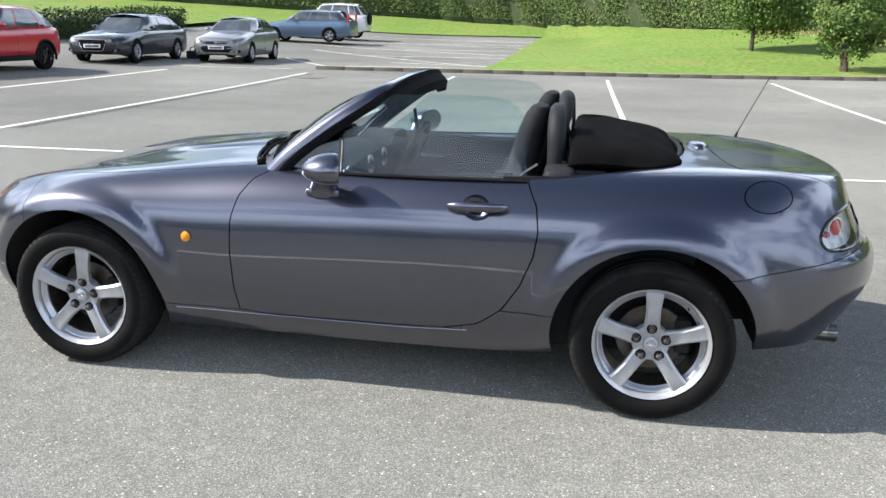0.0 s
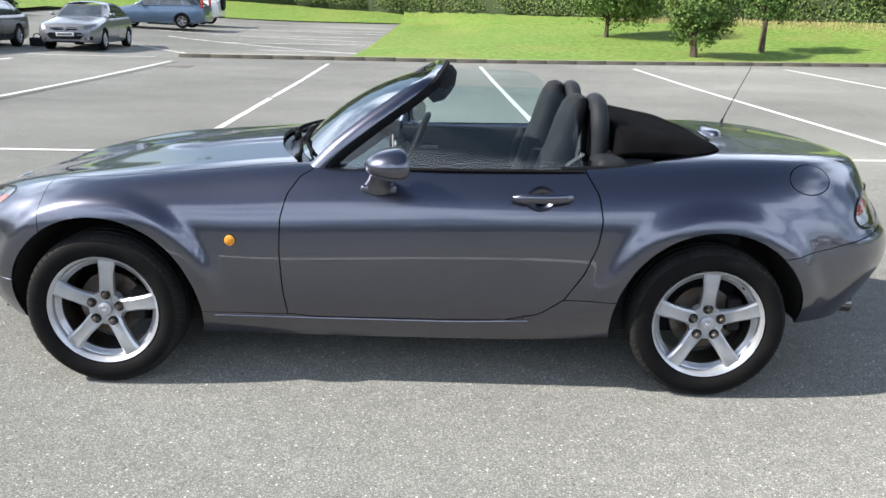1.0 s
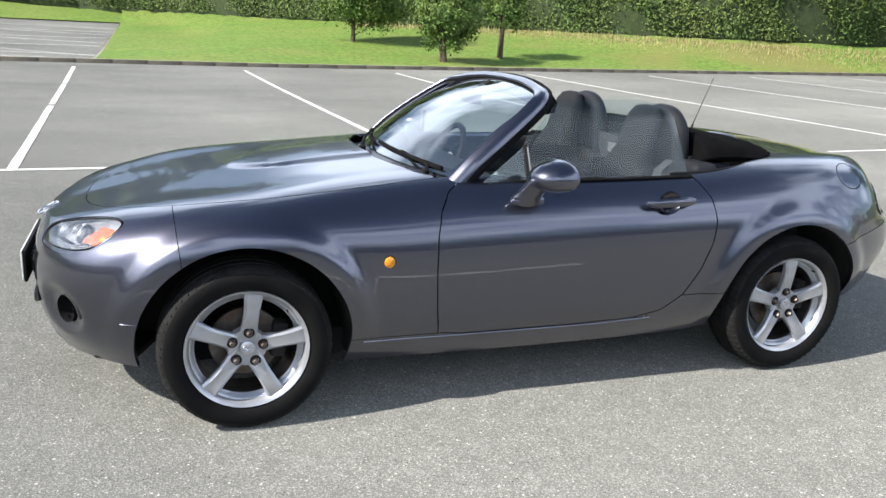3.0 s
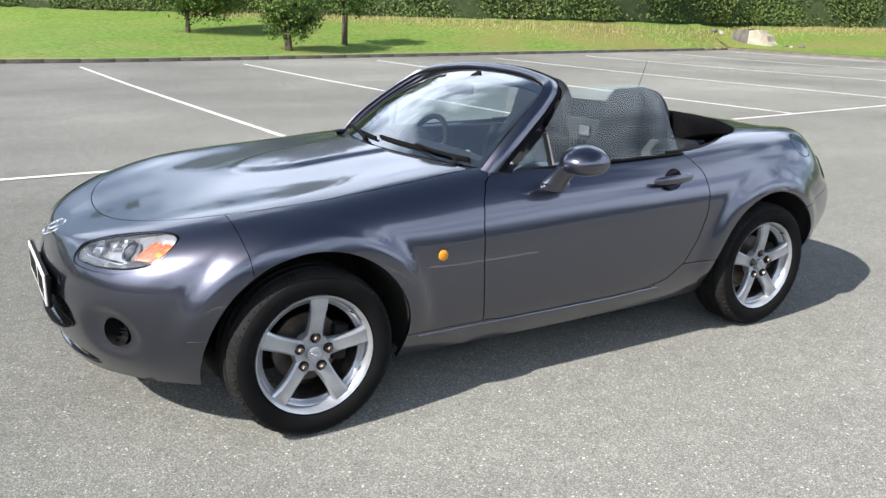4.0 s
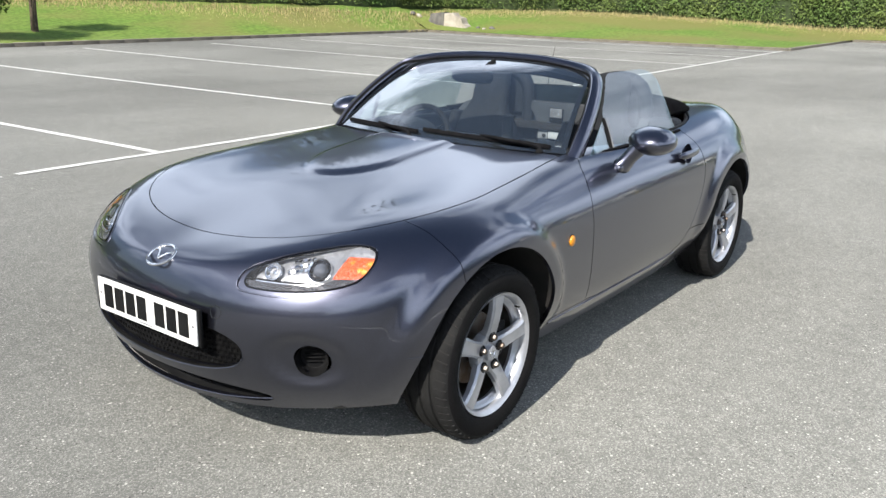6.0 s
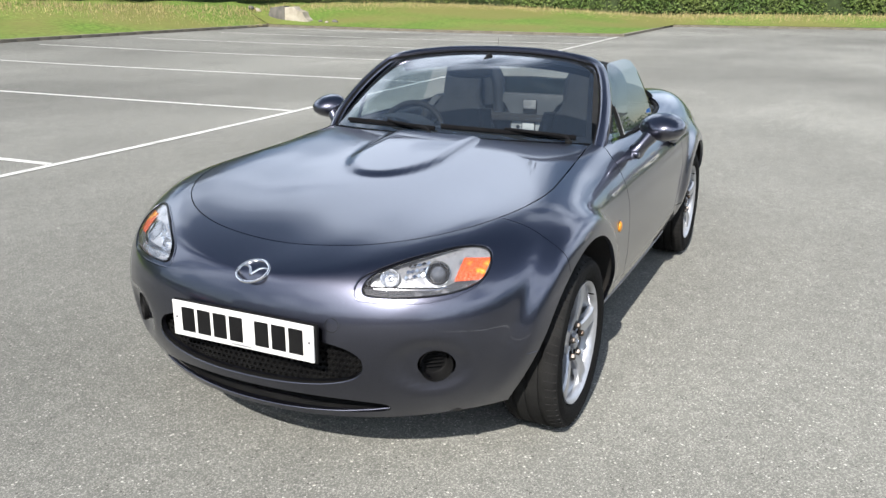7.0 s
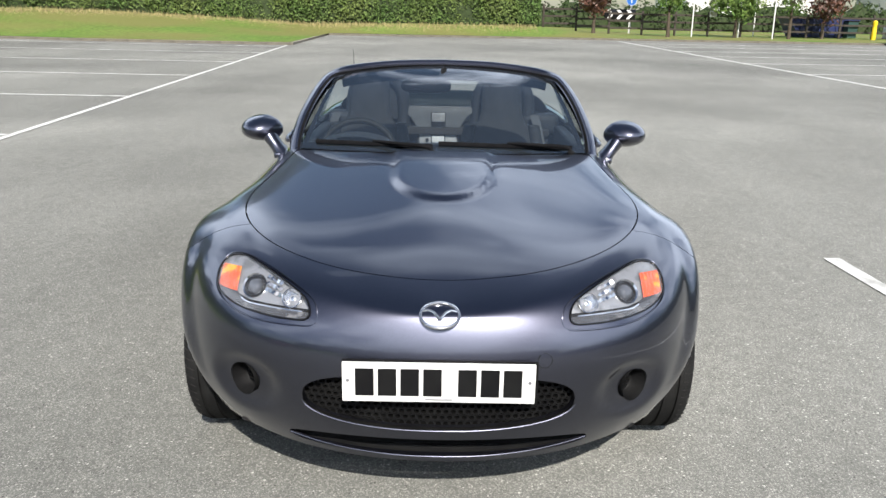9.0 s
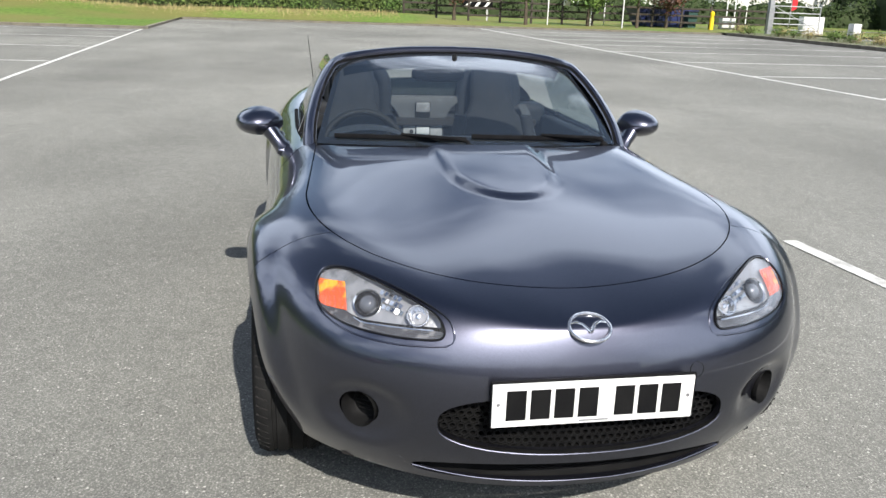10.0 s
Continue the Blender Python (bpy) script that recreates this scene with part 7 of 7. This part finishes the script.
        low, plate_h = (hw * 0.9, 0.05, high + 0.06), z0 - 0.30
        upper = part("upper_grille", plate([(-hw * 0.44, z0 - 0.10), (hw * 0.44, z0 - 0.10), (hw * 0.36, z0 - 0.18), (-hw * 0.36, z0 - 0.18)], 0.04, lambda u, v, t: (L0 + 0.010 - t + 0.10 * (u / hw) ** 2, u, v)), M_BLACK, car_)
        part("grille_bar", tube([(L0 - 0.034 + 0.10 * u * u, hw * u, z0 - 0.135 + 0.035 * abs(u)) for u in (-0.45, -0.25, -0.08, 0.08, 0.25, 0.45)], 0.013, 6), M_CHROME, upper)
        part("badge", lathe([(0.0, -0.02), (0.05, -0.015), (0.055, 0.0)], 20, "x", (L0 - 0.035, 0, z0 - 0.14)), M_CHROME, upper, "plain round badge")
    gr = part("front_grille", plate(mouth, 0.045, lambda u, v, t: (L0 + 0.012 - t + 0.10 * (u / hw) ** 2, u, v)), M_BLACK, car_)
    part("grille_frame", tube([(L0 - 0.032 + 0.10 * (u / hw) ** 2, u, v) for u, v in mouth], 0.009, 6, closed=True), M_CHROME if face == "tall" else M_BLACK, gr)
    for zz, ww in slats:
        part("grille_bar", box((0.012, ww, 0.010), (L0 - 0.034, 0, zz), 0.003), M_TRIM, gr)
    part("lower_intake", box((0.06, low[0], low[1]), (L0 + 0.012, 0, low[2]), 0.02), M_BLACK, car_)
    for s in (-1, 1):
        fog = part("fog_recess", plate([(s * hw * 0.62, high + 0.17), (s * hw * 0.84, high + 0.22), (s * hw * 0.86, high + 0.13), (s * hw * 0.64, high + 0.10)], 0.03, lambda u, v, t: (L0 - 0.02 - t + 0.42 * max(0.0, abs(u) / hw - 0.45) ** 1.4, u, v)), M_BLACK, car_)
        part("fog_lamp", lathe([(0.0, -0.012), (0.03, -0.010), (0.035, 0.0)], 16, "x", (L0 + 0.015, s * hw * 0.73, high + 0.155)), M_REFL, fog)
    np_ = part("number_plate", box((0.01, 0.52, 0.11), (L0 - 0.045, 0, plate_h), 0.003), M_WHITE, car_)
    part("bar", box((0.004, 0.42, 0.065), (L0 - 0.051, 0, plate_h), 0.001), mat(name + "_plate_bar", (0.12, 0.12, 0.12), 0.5), np_)
    rim_m = M_GLOSSBLACK if dark_rim else M_ALLOY
    for xw in (0.0, wb):
        for s in (-1, 1):
            w_ = new("wheel")
            w_.parent = car_
            w_.location = (xw, s * (hw - 0.115), wheel_r)
            part("tyre", lathe([(wheel_r * 0.66, -0.1), (wheel_r * 0.9, -0.105), (wheel_r * 0.985, -0.085), (wheel_r, -0.05), (wheel_r, 0.05), (wheel_r * 0.985, 0.085), (wheel_r * 0.9, 0.105), (wheel_r * 0.66, 0.1)], 36, "y", closed=True), M_RUBBER, w_)
            b_ = lathe([(wheel_r * 0.60, s * 0.06), (wheel_r * 0.67, s * 0.098), (wheel_r * 0.68, s * 0.10), (wheel_r * 0.66, s * 0.03)], 36, "y", closed=True)
            part("rim", b_, rim_m, w_)
            part("hub", lathe([(0.0, s * 0.085), (0.05, s * 0.082), (0.07, s * 0.06), (0.07, s * 0.03)], 16, "y"), rim_m, w_)
            for k in range(5):
                a = 2 * math.pi * k / 5 + 0.3
                for da in (-0.13, 0.13):
                    part("spoke", tube([(0.05 * math.sin(a), s * 0.075, 0.05 * math.cos(a)), (wheel_r * 0.63 * math.sin(a + da), s * 0.085, wheel_r * 0.63 * math.cos(a + da))], 0.022, 5, flat=0.7), rim_m, w_)
            part("brake", lathe([(0.02, 0), (wheel_r * 0.55, 0.0), (wheel_r * 0.55, 0.02 * s), (0.02, 0.02 * s)], 20, "y"), M_STEEL, w_)
    if spare:
        part("spare_wheel", lathe([(0.0, 0.14), (0.25, 0.14), (0.33, 0.10), (0.34, 0.03), (0.30, 0.0), (0, 0)], 28, "x", (L1, 0, zbelt - 0.10)), M_BLACK, car_)
    return car_


def facing(x, y, deg):
    return Matrix.Translation((x, y, lot_z(x, y))) @ Matrix.Rotation(radians(deg), 4, "Z")


parked_car("suv", "bright red compact sport utility car with black arches", facing(-13.05, 13.25, 92), (0.42, 0.003, 0.020), 2.50, 0.85, 0.82, 1.775, (0.92, 1.04), 1.03, 1.61, (0.45, 1.05, 2.75, 3.18), 0.345, high=0.27, dark_rim=True, cladding=True, metal=0.0)
parked_car("estate_car", "dark grey executive estate car with silver roof rails", facing(-12.85, 19.5, 95), (0.022, 0.027, 0.036), 2.91, 0.93, 1.08, 1.87, (0.76, 0.95), 0.96, 1.46, (0.62, 1.25, 3.15, 3.78), 0.335, rails=True)
parked_car("hatchback", "silver-grey family hatchback with a chrome grille bar", facing(-10.45, 22.55, 96), (0.18, 0.185, 0.20), 2.685, 0.94, 0.80, 1.81, (0.80, 1.0), 0.99, 1.51, (0.42, 1.12, 2.6, 3.3), 0.325, face="wide")
parked_car("estate_car", "light blue family estate car with tall red rear lamps", facing(-13.75, 35.45, 2), (0.085, 0.135, 0.21), 2.76, 0.95, 1.0, 1.80, (0.78, 0.98), 0.97, 1.49, (0.55, 1.15, 3.2, 3.62), 0.32, rails=True, lamp_tall=(0.62, 0.05))
parked_car("off_roader", "white off-road car with a spare wheel on its tailgate", facing(-13.75, 39.2, 2), (0.62, 0.63, 0.64), 2.55, 0.85, 0.85, 1.78, (1.0, 1.12), 1.12, 1.78, (0.5, 1.0, 2.95, 3.28), 0.36, high=0.32, rails=True, spare=True, metal=0.1)


# a bag left between the parked cars
bag = thing("bag", "small black bag standing on the asphalt between parked cars", "bag", m=Matrix.Translation((-12.0, 23.2, lot_z(-12.0, 23.2))))
part("body", box((0.42, 0.28, 0.27), (0, 0, 0.135), 0.05, 3), M_TRIM, bag)
part("handle", tube(smooth_line([(-0.12, 0, 0.25), (-0.09, 0, 0.36), (0, 0, 0.39), (0.09, 0, 0.36), (0.12, 0, 0.25)], 4), 0.014, 6), M_BLACK, bag)


# ---- fence, signs and yard beyond the far kerb ----
M_FENCE = mat("stained_timber", (0.035, 0.028, 0.022), 0.85, col2=(0.06, 0.05, 0.04), scale=8, grain=0.2, gscale=40, bump=0.4)
M_WHITEP = mat("white_paint", (0.75, 0.75, 0.73), 0.5, col2=(0.62, 0.61, 0.58), scale=4)
M_GALV = mat("galvanised_steel", (0.38, 0.39, 0.40), 0.45, 0.5, col2=(0.3, 0.31, 0.32), scale=9)
M_SIGNBLUE = mat("sign_blue", (0.02, 0.12, 0.42), 0.4)
M_SIGNRED = mat("banner_red", (0.55, 0.02, 0.03), 0.6, col2=(0.45, 0.015, 0.02), scale=5)
M_SKIP = mat("skip_blue", (0.012, 0.022, 0.10), 0.5, col2=(0.03, 0.035, 0.08), scale=3, bump=0.2, bscale=20)
M_YELLOW = mat("safety_yellow", (0.75, 0.55, 0.02), 0.45, col2=(0.65, 0.45, 0.02), scale=9)

fence = thing("fence", "dark timber post and rail fence along the grass", "fence")
fy = [-5.6 - 1.9 * i for i in range(13)]
post = None
for y in fy:
    p = Matrix.Translation((46.0, y, verge_z(46, y) + 0.62))
    if post is None:
        post = part("post", box((0.12, 0.12, 1.45), (0, 0, 0), 0.015), M_FENCE, fence)
        post.matrix_local = p
    else:
        o = new("post", post.data)
        o.parent, o.matrix_local = fence, p
for k in range(3):
    for a, b in zip(fy, fy[1:]):
        z = (verge_z(46, a) + verge_z(46, b)) / 2 + 0.35 + 0.40 * k
        part("rail", box((0.045, abs(b - a), 0.11), (45.93, (a + b) / 2, z), 0.01), M_FENCE, fence)


def sign_post(name, x, y, h, r=0.035, label="slim white-painted upright post", material=None):
    t = thing(name, label, "post", "posts", "", Matrix.Translation((x, y, verge_z(x, y) if x > 40.5 else lot_z(x, y))))
    part("shaft", lathe([(r, -0.2), (r, h - 0.02), (r * 0.7, h), (0, h)], 12, "z"), material or M_WHITEP, t)
    return t


chev = thing("chevron_sign", "black road sign board with white chevrons", "sign", m=Matrix.Translation((49.0, -10.6, 0.45)))
part("board", box((0.03, 1.9, 0.62), (0, 0, 1.25), 0.01), M_GLOSSBLACK, chev)
for k in range(3):
    y = 0.6 - 0.6 * k
    part("chevron", plate([(y + 0.22, 0.98), (y + 0.02, 0.98), (y - 0.20, 1.25), (y + 0.02, 1.52), (y + 0.22, 1.52), (y + 0.0, 1.25)], 0.006, lambda u, v, t: (-0.022 + t * 0.5, u, v)), M_WHITEP, chev, "white arrow chevron")
for s in (-0.6, 0.6):
    part("leg", lathe([(0.03, -0.1), (0.03, 1.6)], 10, "z", (0.04, s, 0)), M_WHITEP, chev)
ds = thing("round_sign", "round blue road sign on a grey post", "sign", m=Matrix.Translation((49.2, -11.3, 0.4)))
part("disc", lathe([(0, -0.01), (0.32, -0.01), (0.33, 0.0), (0.32, 0.012), (0, 0.012)], 32, "x", (0, 0, 2.15)), M_SIGNBLUE, ds)
part("arrow", box((0.004, 0.07, 0.34), (-0.014, 0, 2.15), 0.001), M_WHITEP, ds)
part("rim", tube([(-0.008, 0.31 * math.cos(a), 2.15 + 0.31 * math.sin(a)) for a in [2 * math.pi * k / 32 for k in range(32)]], 0.014, 6, closed=True), M_WHITEP, ds)
part("shaft", lathe([(0.035, 0), (0.035, 2.5)], 10, "z", (0.05, 0, 0)), M_GALV, ds)
for x, y, h in ((45.0, -13.9, 2.6), (45.2, -16.6, 2.9), (47.5, -18.3, 2.2), (43.5, -17.9, 2.6), (47.0, -26.2, 3.4), (48.0, -27.3, 3.0), (48.5, -28.4, 3.2)):
    sign_post("post", x, y, h)
nb = thing("notice", "small blank white notice on the fence", "sign", m=Matrix.Translation((45.88, -15.3, verge_z(46, -15.3) + 1.25)))
part("board", box((0.01, 0.42, 0.32), (0, 0, 0), 0.004), M_WHITEP, nb)

skip = thing("skip", "dark blue steel waste skip", "skip", m=Matrix.Translation((48.0, -22.3, 0.45)))
part("tub", loft([[(-0.9, -1.5, 0.15), (-0.9, 1.5, 0.15), (0.9, 1.5, 0.15), (0.9, -1.5, 0.15)], [(-0.95, -2.1, 1.25), (-0.95, 2.1, 1.25), (0.95, 2.1, 1.25), (0.95, -2.1, 1.25)]]), M_SKIP, skip, smooth=False)
part("rim", box((2.0, 4.3, 0.08), (0, 0, 1.25), 0.02), M_SKIP, skip)
for y in (-1.4, -0.7, 0, 0.7, 1.4):
    part("rib", box((0.06, 0.08, 1.0), (-0.96, y, 0.7), 0.01), M_SKIP, skip)
for y in (-1.0, 1.0):
    part("runner", box((1.8, 0.12, 0.16), (0, y, 0.08), 0.02), M_SKIP, skip)
bol = thing("bollard", "bright yellow rounded safety bollard", "bollard", m=Matrix.Translation((45.2, -24.3, verge_z(45.2, -24.3))))
part("post", lathe([(0.13, -0.1), (0.13, 0.65), (0.10, 0.78), (0.14, 0.86), (0.13, 1.0), (0.05, 1.08), (0, 1.09)], 20, "z"), M_YELLOW, bol)
grit = thing("bin", "dark green wheeled rubbish bin", "bin", m=Matrix.Translation((46.8, -23.7, verge_z(46.8, -23.7))))
part("tub", loft([[(-0.25, -0.25, 0.05), (-0.25, 0.25, 0.05), (0.25, 0.25, 0.05), (0.25, -0.25, 0.05)], [(-0.32, -0.3, 0.95), (-0.32, 0.3, 0.95), (0.32, 0.3, 0.95), (0.32, -0.3, 0.95)]]), mat("bin_green", (0.03, 0.07, 0.06), 0.5), grit, smooth=False)
part("lid", box((0.70, 0.66, 0.07), (0, 0, 0.99), 0.03), M_BLACK, grit)
for i, (x, y, w, h) in enumerate(((47.0, -26.3, 0.9, 0.75), (41.5, -28.5, 1.3, 0.95), (38.6, -29.2, 0.45, 0.8))):
    b = thing("cabinet", "plain white utility cabinet on the ground", "cabinet", "utility cabinets", "", Matrix.Translation((x, y, (verge_z(x, y) if x > 41 else lot_z(x, y)) - 0.02)))
    part("body", box((0.5, w, h), (0, 0, h / 2 + 0.05), 0.02), M_WHITEP, b)
    part("door", box((0.01, w * 0.9, h * 0.85), (-0.254, 0, h / 2 + 0.05), 0.004), M_WHITEP, b)
    part("plinth", box((0.54, w + 0.04, 0.12), (0, 0, 0.03), 0.01), M_CONC, b)

gate = thing("metal_gate", "open grey tubular steel gate on a thick post", "gate", m=Matrix.Translation((40.4, -25.2, lot_z(40.4, -25.2))))
part("gate_post", box((0.26, 0.26, 2.9), (0, 0, 1.4), 0.02), M_GALV, gate, "thick grey gate post")
for z in (0.35, 0.65, 0.95, 1.25, 1.6):
    part("bar", tube([(0.0, -0.15, z + 0.02), (-0.2, -2.9, z)], 0.028, 8), M_GALV, gate)
for y in (-0.2, -2.9):
    part("stile", tube([(-0.2 * (y / -2.9), y, 0.3), (-0.2 * (y / -2.9), y, 1.65)], 0.032, 8), M_GALV, gate)
part("brace", tube([(0, -0.2, 1.6), (-0.2, -2.9, 0.35)], 0.022, 8), M_GALV, gate)
flag = thing("banner", "red feather banner on a thin pole", "banner", m=Matrix.Translation((44.5, -29.0, 0.4)))
part("pole", tube([(0, 0, 0), (0, 0, 2.6), (0, -0.2, 3.2)], 0.02, 8), M_GALV, flag)
part("cloth", plate([(-0.02, 1.35), (-0.36, 1.5), (-0.42, 2.4), (-0.30, 3.1), (-0.18, 3.2), (-0.02, 2.6)], 0.012, lambda u, v, t: (t + 0.05 * math.sin(4 * v), u, v)), M_SIGNRED, flag)
bed = thing("planting_strip", "low strip of dry shrubs and stones behind a kerb", "bed", kind="structure")
vs, fs = [], []
for i, x in enumerate(span(26.2, 41, 20)):
    for j, y in enumerate(span(-22.35, -27.0, 5)):
        vs.append((x, y, lot_z(x, y) + 0.12 + 0.05 * noise.noise((x, y, 2))))
for i in range(20):
    for j in range(5):
        a = i * 6 + j
        fs.append((a, a + 1, a + 7, a + 6))
raw("soil", vs, fs, mat("dry_soil", (0.16, 0.14, 0.09), 0.9, col2=(0.10, 0.13, 0.05), scale=1.5, grain=0.3, gscale=12, bump=0.6, bscale=20), bed, True)
for i in range(16):
    r = random.Random(100 + i)
    nr = np.random.default_rng(100 + i)
    x, y = 26.6 + 0.9 * i + r.uniform(-0.2, 0.2), -23.2 - r.uniform(0, 1.6)
    sh = thing("shrub", "low dry brownish-green shrub in the planting strip", "shrub", "shrubs in the strip", "", Matrix.Translation((x, y, lot_z(x, y) + 0.1)))
    bm = bmesh.new()
    for k in range(7):
        a = r.uniform(0, 6.28)
        tube([(0, 0, -0.05), (0.12 * math.cos(a), 0.12 * math.sin(a), 0.2), (0.28 * math.cos(a), 0.28 * math.sin(a), 0.32)], 0.012, 5, bm, taper=0.4)
    part("stems", bm, M_BARK, sh)
    q = nr.normal(0, 1, (260, 3)) * np.array([0.24, 0.24, 0.13]) + np.array([0, 0, 0.26])
    q[:, 2] = np.abs(q[:, 2])
    tagged(leaf_cloud("leaves", q, q, 0.05, M_STRAW if i % 3 == 0 else M_LEAF, sh, 100 + i), kind="stuff")

# houses beyond the road
M_RENDER = mat("white_render", (0.72, 0.71, 0.68), 0.8, col2=(0.6, 0.59, 0.56), scale=1.2, bump=0.2, bscale=15)
M_ROOF = mat("slate_roof", (0.09, 0.09, 0.10), 0.7, col2=(0.06, 0.06, 0.065), scale=3, grain=0.2, gscale=8)


def house(x, y, turn, w, d, h):
    t = thing("house", "white rendered house with a slate roof beyond the road", "house", "houses", "", Matrix.Translation((x, y, 0.3)) @ Matrix.Rotation(radians(turn), 4, "Z"))
    part("wall", box((d, w, h), (0, 0, h / 2), 0.02, 1), M_RENDER, t)
    part("roof", loft([[(-d / 2 - 0.3, yy, h), (0, yy, h + d * 0.38), (d / 2 + 0.3, yy, h), (0, yy, h - 0.02)] for yy in (-w / 2 - 0.3, w / 2 + 0.3)]), M_ROOF, t, smooth=False)
    for z in (1.4, 3.9):
        for yy in np.linspace(-w / 2 + 1.3, w / 2 - 1.3, max(2, int(w / 2.6))):
            win = part("window", box((0.10, 1.2, 1.2), (-d / 2 - 0.01, float(yy), z), 0.01), M_WHITEP, t)
            part("pane", box((0.02, 1.0, 1.0), (-d / 2 - 0.065, float(yy), z), 0.002), M_CARGLASS, win)
            part("sill", box((0.2, 1.4, 0.08), (-d / 2 - 0.07, float(yy), z - 0.66), 0.01), M_WHITEP, win)
    part("chimney", box((0.6, 0.9, 1.6), (0, w / 2 - 1.2, h + d * 0.38 + 0.2), 0.02), M_CONC, t)
    return t


house(78, -27, 6, 12, 8, 5.4)
house(74, -44, -8, 11, 8, 5.2)
hedge("hedge_road", [(62, 2), (63, -20), (60, -46), (52, -66)], 2.2, 2.0, lambda x, y: 0.4, 7000, 0.16, "dark roadside hedge beyond the fence", 41, 0.6, M_LEAF_D)
road = raw("road", [(51, 60, 0.42), (57, 60, 0.42), (55, -20, 0.42), (49.5, -20, 0.42), (46, -70, 0.42), (53, -70, 0.42)], [(0, 3, 2, 1), (3, 4, 5, 2)], M_ASPHALT)
road.location.z = 0.16
tagged(road, "asphalt road beyond the fence", "road", kind="structure")
